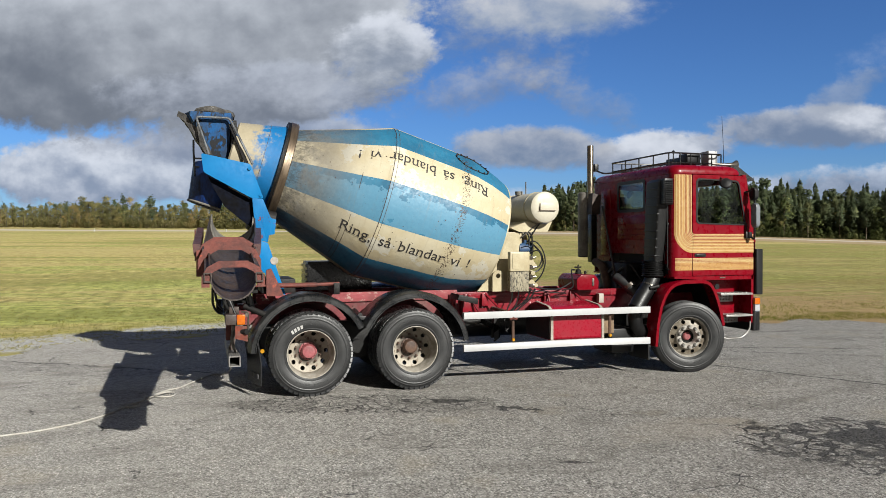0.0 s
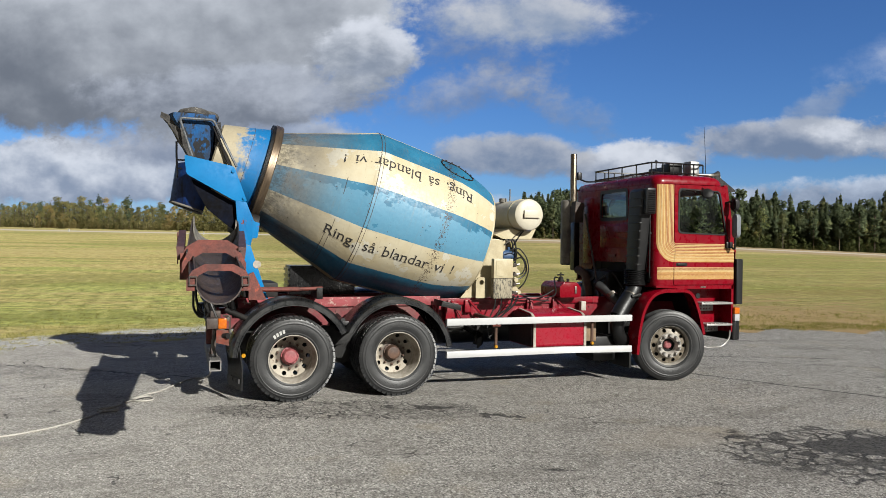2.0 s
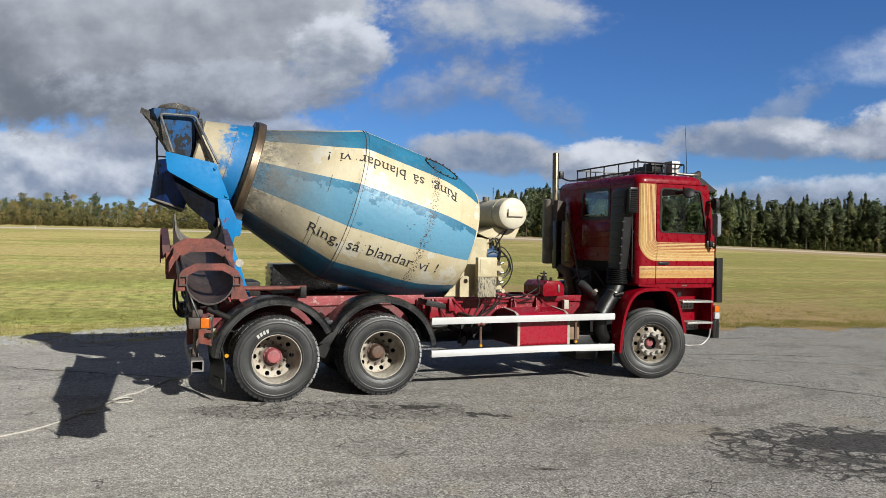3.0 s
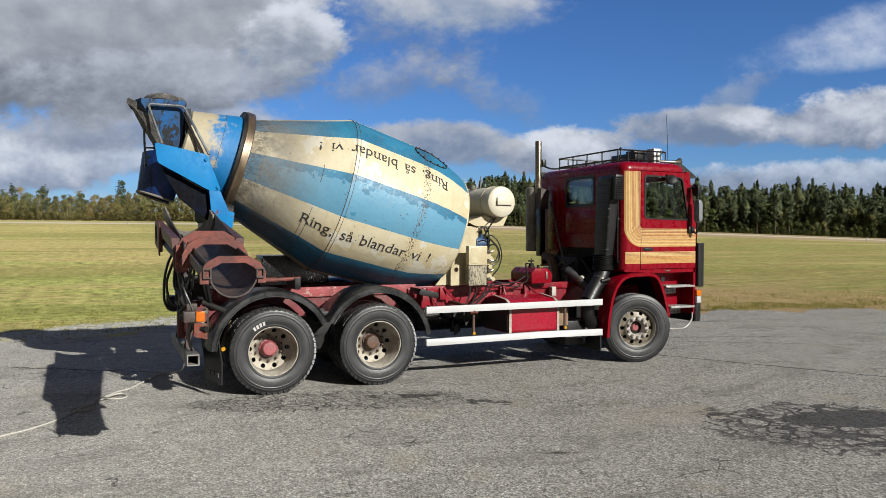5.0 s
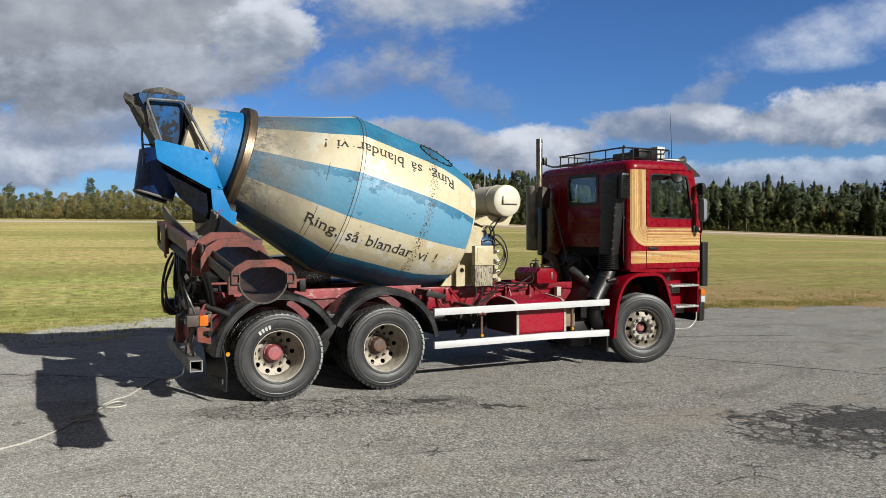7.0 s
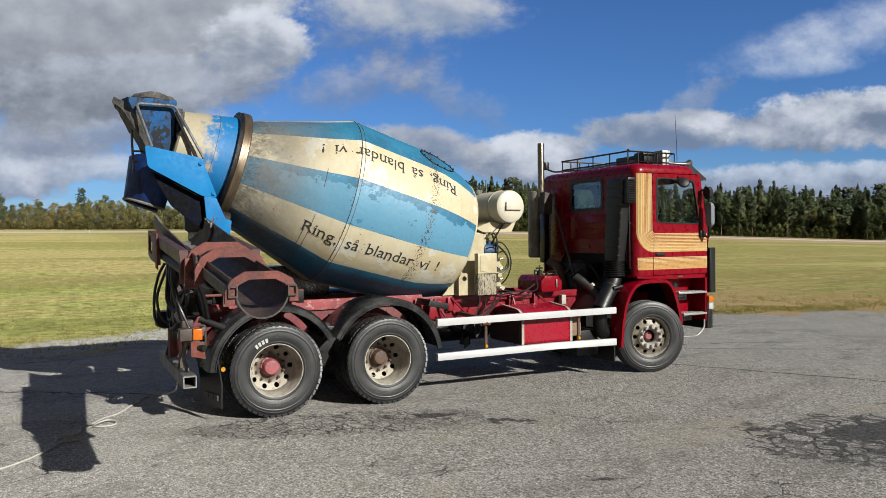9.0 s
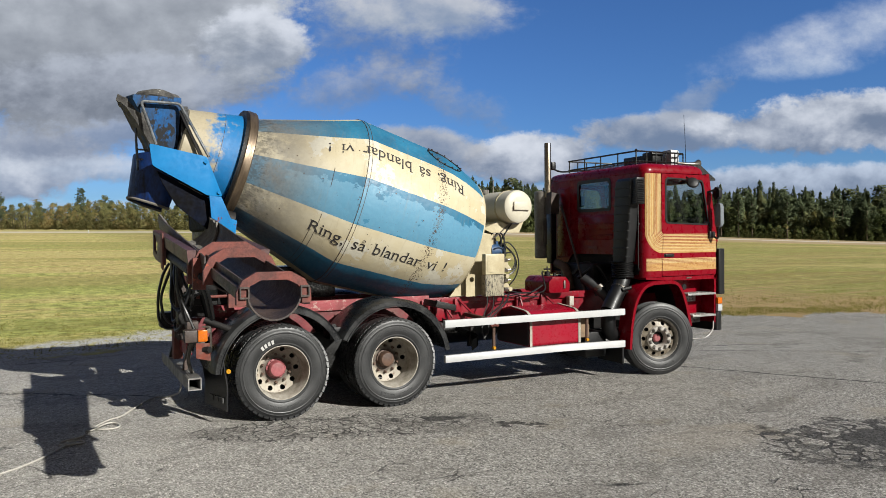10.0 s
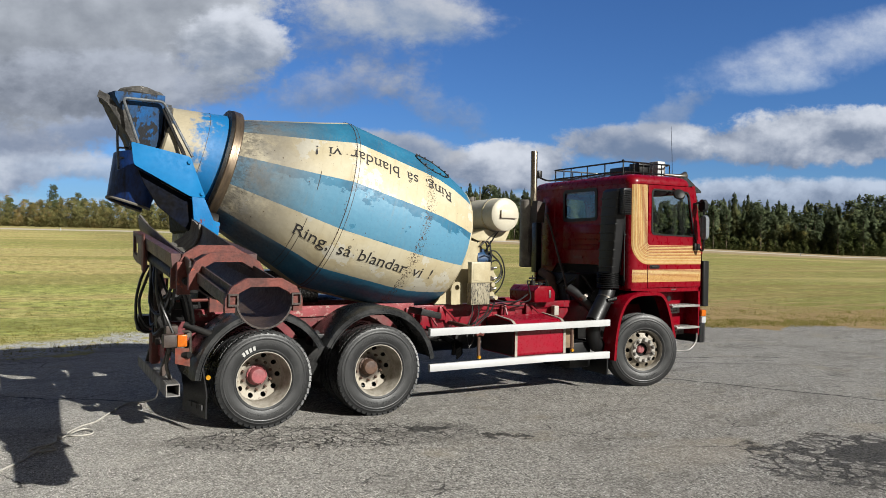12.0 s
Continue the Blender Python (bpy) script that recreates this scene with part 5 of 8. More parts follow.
flap = part("mudflap", bm, M["black"], truck, "black rubber mudflap with faint print")
for k in range(3):
    bm = bmesh.new()
    box(bm, -0.772, -0.758, -1.18 + k * 0.12, -1.09 + k * 0.12, 0.27, 0.325)
    for v in bm.verts:
        v.co.x -= 0.24 * (v.co.y + 0.68)
    part("print_bar", bm, M["bar_grey"], flap)

# -- side guard rails --
for pts in ([(2.02, 0.92), (2.02, 1.01), (4.90, 1.01), (4.90, 0.92)], [(2.02, 0.485), (2.02, 0.575), (3.83, 0.580), (4.90, 0.560), (4.90, 0.465), (3.83, 0.490)]):
    bm = bmesh.new()
    prism(bm, pts, "y", -1.262, -1.205, 0.004)
    part("side_rail", bm, M["white"], truck, "white-painted side guard rail")
for x in (2.76, 4.27):
    bm = bmesh.new()
    tube(bm, [(x, -1.19, 0.60), (x, -1.19, 0.99)], 0.022, 8)
    tube(bm, [(x, -1.19, 0.96), (x, -0.45, 0.98)], 0.03, 8)
    post = part("rail_post", bm, M["hub_brown"], truck, "rusty post between the side rails")
    bm = bmesh.new()
    lathe(bm, [(-1.22, 0.020), (-1.205, 0.026), (-1.18, 0.022)], 14, m=Matrix.Translation((x, 0, 0.61)), axis="y")
    part("post_cap", bm, M["yellow"], post, "yellow end cap")
    if x < 3:
        bm = bmesh.new()
        tube(bm, [(x - 0.07, -1.23, 0.905), (x - 0.02, -1.23, 0.925), (x + 0.04, -1.235, 0.90)], [0.026, 0.036, 0.022], 8)
        part("rusty_clamp", bm, M["rust"], post, "rust-brown clamp")

# -- side locker and air tanks --
bm = bmesh.new()
prism(bm, round_poly([(-1.12, 0.56), (-0.30, 0.56), (-0.30, 0.99), (-0.60, 1.07), (-1.02, 1.03), (-1.12, 0.97)], 0.04), "x", 3.37, 4.21, 0.006)
locker = part("side_locker", bm, M["red_locker"], truck, "red side locker with pale edge strips")
for x in (3.385, 4.195):
    bm = bmesh.new()
    path = [(x, -1.122, 0.56), (x, -1.122, 0.96), (x, -1.03, 1.035), (x, -0.62, 1.075)]
    strip(bm, bend(path, 0.06), ((-0.020, 0, 0), (0.020, 0, 0)), (0, -0.006, 0.006))
    part("edge_strip", bm, M["rim"], locker, "pale metal strap round the locker")
# dark sheet over the red end face, standing in for its shade
bm = bmesh.new()
prism(bm, round_poly([(-1.10, 0.575), (-0.32, 0.575), (-0.32, 0.97), (-0.60, 1.045), (-1.00, 1.01), (-1.10, 0.95)], 0.04), "x", 3.352, 3.369)
part("locker_end", bm, M["locker_end"], locker, "brown-black sheet over the locker's end, shade put into its colour")
bm = bmesh.new()
box(bm, 4.46, 4.84, -0.92, -0.40, 0.30, 0.66, 0.015)
part("battery_box", bm, M["black"], truck, "black battery box low behind the front wheel")
bm = bmesh.new()
box(bm, 4.235, 4.42, -1.06, -0.5, 0.62, 0.95, 0.01)
part("battery_bracket", bm, M["tan"], truck, "tan steel box beside the locker")
for y in (0.55, 0.9):
    bm = bmesh.new()
    lathe(bm, [(2.2, 0.02), (2.22, 0.11), (2.26, 0.135), (2.98, 0.135), (3.02, 0.11), (3.04, 0.02)], 20, m=Matrix.Translation((0, y, 0.82)))
    part("air_tank", bm, M["black"], truck, "black cylindrical air tank")
bm = bmesh.new()
for i in range(4):
    z = 0.78 + 0.035 * i
    tube(bm, bend([(2.3, -0.3 - 0.05 * i, z + 0.1), (2.55, -0.75, z - 0.02 * i), (2.68, -0.95, z - 0.14), (2.60, -0.9, z - 0.22)], 0.1), 0.014, 6)
part("air_hose", bm, M["soot"], truck, "bundle of black hoses under the frame", 30)

# -- rear of the frame --
bm = bmesh.new()
box(bm, -0.93, -0.86, -0.55, 0.55, 0.72, 1.16, 0.012)
part("rear_crossbeam", bm, M["red_frame"], truck, "red rear cross plate of the frame")
bm = bmesh.new()
box(bm, -0.90, -0.82, -1.16, 1.16, 0.86, 0.945, 0.01)
part("lamp_beam", bm, M["rust_dark"], truck, "dirty steel lamp beam across the rear")
for s in (-1, 1):
    bm = bmesh.new()
    box(bm, -0.895, -0.795, s * 1.13 - 0.045, s * 1.13 + 0.035, 0.945, 1.07, 0.014)
    part("side_lamp", bm, M["orange"], truck, "orange rear side lamp")
    bm = bmesh.new()
    box(bm, -1.03, -0.90, s * 1.10 - 0.08, s * 1.10 + 0.07, 0.945, 1.075, 0.012)
    part("rear_light", bm, M["rust_dark"], truck, "dirty grey-brown rear light housing")
    if s > 0:
        continue
    bm = bmesh.new()
    y0, y1 = sorted((s * 1.150, s * 1.162))
    prism(bm, [(-0.915, 0.935), (-0.775, 0.925), (-0.765, 0.735), (-0.915, 0.775)], "y", y0, y1)
    part("reflector_plate", bm, M["red_lens"], truck, "scratched orange-red reflector plate")
bm = bmesh.new()
tube(bm, [(-0.80, -1.02, 1.16), (-0.54, -1.14, 1.05), (-0.50, -1.16, 1.035)], 0.036, 12)
tube(bm, [(-0.84, -1.14, 0.86), (-0.80, -1.16, 0.86), (-0.78, -1.19, 0.86)], 0.034, 12)
part("stub_pipe", bm, M["dark"], truck, "short open steel pipe ends")
bm = bmesh.new()
tube(bm, [(-0.78, -1.02, 1.06), (-0.78, -1.15, 1.06)], 0.025, 8)
tube(bm, bend([(-0.84, -1.12, 1.10), (-0.76, -1.14, 1.10), (-0.76, -1.14, 0.84)], 0.03), 0.012, 6)
part("lamp_arm", bm, M["steel"], truck, "bare steel lamp arm")
# hollow underrun bumper with a grooved top
bm = bmesh.new()
outer = [(-0.99, 0.42), (-0.85, 0.42), (-0.85, 0.55), (-0.99, 0.55)]
inner = [(-0.978, 0.432), (-0.862, 0.432), (-0.862, 0.538), (-0.978, 0.538)]
plate(bm, outer, [inner], "y", -1.09, 1.14)
for i in range(5):
    box(bm, -0.982 + i * 0.027, -0.967 + i * 0.027, -1.09, 1.14, 0.549, 0.556)
bumper = part("underrun_bumper", bm, M["alu_dirty"], truck, "hollow grooved aluminium underrun bar at the rear")
for y in (-0.55, 0.55):
    bm = bmesh.new()
    prism(bm, [(-0.98, 0.56), (-0.92, 0.56), (-0.84, 0.88), (-0.90, 0.88)], "y", y - 0.025, y + 0.025)
    part("bumper_arm", bm, M["rust_dark"], truck)
bm = bmesh.new()
tube(bm, bend([(-0.92, -0.86, 0.90), (-0.95, -0.80, 0.70), (-0.90, -0.78, 0.56)], 0.1), [0.02] * 8, 6)
part("frayed_strap", bm, M["cement"], truck, "dirty pale strap hanging behind the lamp")

# -- chute swivel post, rams and hoses --
bm = bmesh.new()
box(bm, -1.00, -0.90, -0.10, 0.10, 0.62, 1.95, 0.012)
part("swivel_post", bm, M["rust"], truck, "rusty red chute swivel post")
bm = bmesh.new()
tube(bm, [(-0.70, -0.80, 1.12), (-0.80, -0.95, 1.45)], 0.045, 14)
tube(bm, [(-0.80, -0.95, 1.45), (-0.90, -1.10, 1.86)], 0.026, 10)
ram = part("chute_ram", bm, M["soot"], truck, "dark hydraulic ram lifting the chute")
bm = bmesh.new()
tube(bm, [(-0.935, -0.35, 0.96), (-0.905, -0.35, 1.34)], 0.062, 16)
tube(bm, [(-0.905, -0.35, 1.33), (-0.89, -0.36, 1.62)], 0.030, 10)
part("swivel_cylinder", bm, M["beam"], truck, "rusty red upright cylinder beside the chute post")
bm = bmesh.new()
tube(bm, [(-0.48, -0.86, 1.40), (0.12, -0.86, 1.40)], 0.032, 10)
tube(bm, [(0.12, -0.86, 1.40), (0.42, -0.86, 1.41)], 0.024, 8)
tube(bm, [(-0.86, -0.86, 1.40), (-0.48, -0.86, 1.40)], 0.017, 8)
part("swing_ram", bm, M["rust"], truck, "red hydraulic ram that swings the chute")
bm = bmesh.new()
prism(bm, [(-0.52, 1.27), (-0.30, 1.27), (-0.34, 1.36), (-0.46, 1.62), (-0.52, 1.60)], "y", -0.90, -0.82)
part("ram_bracket", bm, M["rust"], truck)
bm = bmesh.new()
box(bm, 0.34, 0.42, -0.90, -0.45, 1.27, 1.42, 0.01)
part("ram_bracket", bm, M["grease"], truck)
bm = bmesh.new()
prism(bm, [(0.10, 1.27), (1.05, 1.27), (1.05, 1.42), (0.75, 1.68), (0.12, 1.68)], "y", 0.02, 0.55, 0.01)
for i in range(4):
    box(bm, 0.09, 0.12, 0.05, 0.5, 1.36 + i * 0.08, 1.40 + i * 0.08)
part("roller_stand", bm, M["black_gloss"], truck, "black roller stand under the drum")
bm = bmesh.new()
box(bm, -0.55, -0.10, -0.42, 0.42, 1.27, 1.46, 0.015)
part("stand_base", bm, M["dark"], truck)
for i, pts in enumerate((
        [(-1.04, -0.1, 1.76), (-1.11, -0.1, 1.64), (-1.17, -0.1, 1.40), (-1.17, -0.1, 1.10), (-1.09, -0.1, 0.985), (-0.98, -0.1, 1.0)],
        [(-1.02, -0.14, 1.72), (-1.08, -0.14, 1.56), (-1.15, -0.14, 1.36), (-1.12, -0.14, 1.16), (-1.05, -0.14, 1.05), (-0.95, -0.14, 1.05)],
        [(-0.86, -1.15, 1.75), (-0.84, -1.2, 1.60), (-0.76, -1.15, 1.40), (-0.72, -1.1, 1.18)],
        [(-0.92, -1.10, 1.78), (-0.88, -1.15, 1.62), (-0.80, -1.12, 1.42), (-0.75, -1.05, 1.20)],
        [(-0.98, -0.50, 1.70), (-0.94, -0.75, 1.48), (-0.84, -0.95, 1.40), (-0.80, -1.05, 1.62)],
        [(-1.05, -0.35, 1.85), (-1.02, -0.55, 1.45), (-0.95, -0.80, 1.40), (-0.9, -0.95, 1.62)],
        [(-1.02, -0.25, 1.80), (-1.04, -0.60, 1.60), (-0.92, -0.86, 1.20), (-0.88, -0.9, 1.55)],
        [(-1.0, -0.1, 1.45), (-1.05, -0.35, 1.08), (-1.02, -0.6, 1.15), (-0.95, -0.7, 1.45)],
        [(-0.98, -0.15, 1.25), (-1.04, -0.5, 0.98), (-0.98, -0.72, 1.10), (-0.92, -0.82, 1.50)])):
    bm = bmesh.new()
    tube(bm, bend(pts, 0.28, 7), 0.017, 7)
    part("hydraulic_hose", bm, M["hose"], truck, "black hydraulic hose looped at the rear")
bm = bmesh.new()
box(bm, -1.12, -0.92, 0.10, 0.34, 0.98, 1.16, 0.012)
part("valve_block", bm, M["grease"], truck)
bm = bmesh.new()
box(bm, -1.04, -0.90, -0.78, -0.60, 1.10, 1.28, 0.012)
part("valve_block", bm, M["grease"], truck)
bm = bmesh.new()
box(bm, -0.98, -0.86, -1.0, -0.86, 1.06, 1.15, 0.01)
part("terminal_box", bm, M["rust_dark"], truck, "dusty pale junction box")

# -- blue stand that carries the drum's rear --
for s in (-1, 1):
    y0, y1 = sorted((s * 0.69, s * 0.715))
    bm = bmesh.new()
    prism(bm, round_poly([(-1.305, 3.085), (-0.70, 2.965), (-0.535, 2.52), (-0.695, 2.53), (-1.275, 2.845)], 0.03), "y", y0, y1, 0.003)
    side = part("stand_plate", bm, M["blue"], truck, "bright blue steel plate of the drum stand")
    for x, z in ((-0.715, 2.905), (-0.575, 2.565)):
        bm = bmesh.new()
        bolt(bm, (x, y0 if s < 0 else y1, z), (0, s, 0), 0.022, 0.02)
        part("bolt", bm, M["blue"], side)
    bm = bmesh.new()
    prism(bm, round_poly([(-0.68, 2.53), (-0.545, 2.515), (-0.445, 2.27), (-0.375, 2.25), (-0.40, 2.06), (-0.47, 2.05), (-0.485, 1.955), (-0.635, 1.995)], 0.01), "y", y0 + 0.002, y1 + 0.002, 0.003)
    part("stand_leg", bm, M["blue_scraped"], truck, "scraped blue leg with rust showing")
    bm = bmesh.new()
    prism(bm, round_poly([(-0.64, 1.99), (-0.485, 1.95), (-0.41, 1.72), (-0.26, 1.27), (-0.37, 1.27), (-0.43, 1.56), (-0.66, 1.56)], 0.01), "y", y0, y1, 0.003)
    leg = part("stand_leg", bm, M["blue"], truck, "bright blue lower leg of the drum stand")
    bm = bmesh.new()
    lathe(bm, [(s * 0.715, 0.052), (s * 0.722, 0.050), (s * 0.722, 0.001)], 20, m=Matrix.Translation((-0.405, 0, 1.715)), axis="y")
    part("round_sticker", bm, M["rim"], leg, "round pale sticker")
bm = bmesh.new()
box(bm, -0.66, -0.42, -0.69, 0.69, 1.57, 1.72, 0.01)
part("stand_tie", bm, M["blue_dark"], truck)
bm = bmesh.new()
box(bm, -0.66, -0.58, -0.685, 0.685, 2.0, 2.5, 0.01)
part("stand_web", bm, M["blue_dark"], truck, "blackish blue cross plate of the stand")
for s in (-1, 1):
    bm = bmesh.new()
    lathe(bm, [(-0.07, 0.02), (-0.07, 0.12), (0.07, 0.12), (0.07, 0.02)], 20, m=DRUM @ pose(-1.318, s * 0.50, -0.69))
    part("drum_roller", bm, M["dark"], truck, "steel roller under the running ring")

# sheet under the drum mouth, coloured as dark as its shade
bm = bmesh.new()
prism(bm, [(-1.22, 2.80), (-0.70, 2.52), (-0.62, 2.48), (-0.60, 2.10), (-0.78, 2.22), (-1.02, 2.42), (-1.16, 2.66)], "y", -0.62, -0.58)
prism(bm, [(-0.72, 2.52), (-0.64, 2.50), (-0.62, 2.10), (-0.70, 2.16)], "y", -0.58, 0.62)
part("mouth_shroud", bm, M["shade_blue"], truck, "dark blue sheet under the drum mouth, its shade put into the colour")

# -- charging hopper --
bm = bmesh.new()
rim = [(-1.44, -0.46, 3.60), (-0.93, -0.46, 3.60), (-0.90, -0.20, 3.60), (-0.90, 0.20, 3.60), (-0.93, 0.46, 3.60), (-1.38, 0.46, 3.60), (-1.46, 0.28, 3.60), (-1.50, -0.28, 3.60)]
low = [(-1.12, -0.26, 3.03), (-0.96, -0.24, 3.03), (-0.95, -0.1, 3.03), (-0.95, 0.1, 3.03), (-0.96, 0.24, 3.03), (-1.12, 0.26, 3.03), (-1.20, 0.14, 3.03), (-1.20, -0.14, 3.03)]
shrink = lambda loop, f, dz: [(-1.16 + (x + 1.16) * f, y * f, z + dz) for x, y, z in loop]
loft(bm, [low, rim, shrink(rim, 1.0, 0.05), shrink(rim, 0.965, 0.05), shrink(rim, 0.955, 0.0), shrink(low, 0.93, 0.01)], caps=False)
hopper = part("hopper", bm, M["blue_hopper"], truck, "cement-stained blue charging hopper")
bm = bmesh.new()
n = 30
ringpts = [(-1.15 + 0.225 * math.cos(a), 0.38 * math.sin(a), 3.675 + 0.015 * math.sin(3 * a + 1)) for a in (2 * math.pi * i / n for i in range(n))]
tube(bm, ringpts, [0.062 + 0.022 * noise.noise((p[0] * 6, p[1] * 6, 0)) for p in ringpts], 9, close=True)
part("hopper_collar", bm, M["cement_dark"], hopper, "collar caked with dark dried cement")
bm = bmesh.new()
loft(bm, [[(-1.605, -0.29, 3.60), (-1.585, -0.31, 3.67), (-1.52, 0.20, 3.69), (-1.54, 0.20, 3.62)], [(-1.555, -0.30, 3.58), (-1.50, -0.33, 3.63), (-1.46, 0.28, 3.65), (-1.50, 0.28, 3.58)], [(-1.40, -0.38, 3.38), (-1.34, -0.42, 3.46), (-1.33, 0.36, 3.46), (-1.38, 0.34, 3.38)],
          [(-1.22, -0.30, 3.06), (-1.16, -0.31, 3.10), (-1.16, 0.30, 3.10), (-1.21, 0.30, 3.06)]])
bmesh.ops.subdivide_edges(bm, edges=bm.edges[:], cuts=3, use_grid_fill=True)
for v in bm.verts:
    v.co += Vector((0.6, 0, 1)) * 0.022 * noise.noise(v.co * 9)
part("hopper_lip", bm, M["cement_dark"], hopper, "dark crusted rear lip of the hopper")
for s in (-1, 1):
    bm = bmesh.new()
    tube(bm, bend([(-1.21, s * 0.50, 3.10), (-1.365, s * 0.50, 3.575), (-0.95, s * 0.50, 3.575), (-0.67, s * 0.66, 2.97)], 0.05), 0.016, 8)
    part("hopper_brace", bm, M["brace"], truck, "cement-grey bent pipe brace beside the hopper")
    bm = bmesh.new()
    tube(bm, [(-0.95, s * 0.47, 3.50), (-0.75, s * 0.62, 2.98)], 0.018, 6)
    part("hopper_strut", bm, M["dark"], truck)
bm = bmesh.new()
for x0, x1 in ((-1.40, -1.385), (-1.25, -1.33)):
    tube(bm, [(x0, -0.30, 3.30 - 0.5 * (x0 + 1.40)), (x0, -0.30, 3.16), (x1, -0.30, 2.82)], 0.014, 6)
for z in (2.95, 3.06):
    tube(bm, [(-1.39, -0.30, z), (-1.28, -0.30, z)], 0.011, 6)
part("hopper_ladder", bm, M["black_gloss"], truck, "short black ladder behind the hopper")
bm = bmesh.new()
prism(bm, [(-0.93, 3.56), (-0.86, 3.56), (-0.80, 3.05), (-0.93, 3.02)], "y", -0.44, 0.44)
part("hopper_backplate", bm, M["black_gloss"], hopper, "black plate between hopper and drum mouth")

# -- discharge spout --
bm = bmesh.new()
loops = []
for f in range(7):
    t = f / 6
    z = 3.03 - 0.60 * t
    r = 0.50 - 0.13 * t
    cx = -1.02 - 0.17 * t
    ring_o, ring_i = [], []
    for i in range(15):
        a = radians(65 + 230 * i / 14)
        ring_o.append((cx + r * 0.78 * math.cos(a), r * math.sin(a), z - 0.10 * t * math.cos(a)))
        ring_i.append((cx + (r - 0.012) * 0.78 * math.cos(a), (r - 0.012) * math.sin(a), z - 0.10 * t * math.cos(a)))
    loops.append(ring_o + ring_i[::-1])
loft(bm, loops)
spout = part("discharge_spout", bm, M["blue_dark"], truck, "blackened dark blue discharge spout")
bm = bmesh.new()
tube(bm, [Vector(p) for p in loops[-1][:15]], 0.016, 6)
part("spout_edge", bm, M["cement"], spout, "cement-crusted lower edge")
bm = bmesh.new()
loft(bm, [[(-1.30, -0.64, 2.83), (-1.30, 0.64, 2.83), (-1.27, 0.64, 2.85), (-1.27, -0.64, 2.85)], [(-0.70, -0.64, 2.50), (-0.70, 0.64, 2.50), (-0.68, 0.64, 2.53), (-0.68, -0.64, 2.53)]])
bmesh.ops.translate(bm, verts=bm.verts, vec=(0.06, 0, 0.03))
part("drip_plate", bm, M["shade_blue"], truck, "dark plate under the drum mouth, its shade put into the colour")

# -- chute: main trough, telescoping trough and arch brackets --
def trough(y0, z0, r0, y1, z1, r1, x0, x1, wall, depth=1.0):
    bm = bmesh.new()
    loops = []
    for k in range(9):
        t = k / 8
        y, z, r, x = y0 + (y1 - y0) * t, z0 + (z1 - z0) * t, r0 + (r1 - r0) * t, x0 + (x1 - x0) * t
        arc = [(x - r, y, z + 0.05)] + [(x - r * math.cos(a), y, z - r * depth * math.sin(a)) for a in (math.pi * i / 14 for i in range(15))] + [(x + r, y, z + 0.05)]
        ri = r - wall
        inn = [(x - ri, y, z + 0.05)] + [(x - ri * math.cos(a), y, z - ri * depth * math.sin(a)) for a in (math.pi * i / 14 for i in range(15))] + [(x + ri, y, z + 0.05)]
        loops.append(arc + inn[::-1])
    loft(bm, loops)
    return bm


def arch(cx, cy, cz, sx, sz, t, band=0.055):
    """An eight-sided arch bracket across the trough."""
    o = [(-0.222, -0.085), (-0.222, -0.01), (-0.185, 0.055), (-0.10, 0.10), (0.10, 0.10), (0.185, 0.055), (0.222, -0.01), (0.222, -0.085)]
    i = [(-0.166, -0.085), (-0.166, -0.015), (-0.142, 0.022), (-0.080, 0.053), (0.080, 0.053), (0.142, 0.022), (0.166, -0.015), (0.166, -0.085)]
    pts = [(cx + x * sx, cz + z * sz) for x, z in o + i[::-1]]
    bm = bmesh.new()
    prism(bm, pts, "y", cy - t / 2, cy + t / 2)
    return bm


SLOPE = (2.215 - 1.735) / (-0.6 + 4.82)
chute_z = lambda y: 1.735 + (y + 4.82) * SLOPE
chute = part("chute", trough(-0.50, chute_z(-0.50) + 0.02, 0.285, -3.90, chute_z(-3.9) + 0.015, 0.225, -0.915, -1.055, 0.012), M["rust_dark"], truck, "long worn steel discharge chute on the truck's rear")
bm = trough(-3.1, chute_z(-3.1) + 0.005, 0.185, -4.95, chute_z(-4.95), 0.168, -1.052, -1.056, 0.010, 1.08)
part("chute_extension", bm, M["rust_dark"], truck, "smooth steel telescoping chute end")
bm = trough(-0.46, chute_z(-0.50) + 0.045, 0.274, -1.30, chute_z(-1.30) + 0.012, 0.250, -0.915, -0.948, 0.02)
for v in bm.verts:
    v.co.z += 0.05 * noise.noise(v.co * 3) if v.co.z > chute_z(v.co.y) + 0.03 else 0.01 * noise.noise(v.co * 5)
part("chute_lining", bm, M["cement"], chute, "dried pale cement crust in the chute's head")
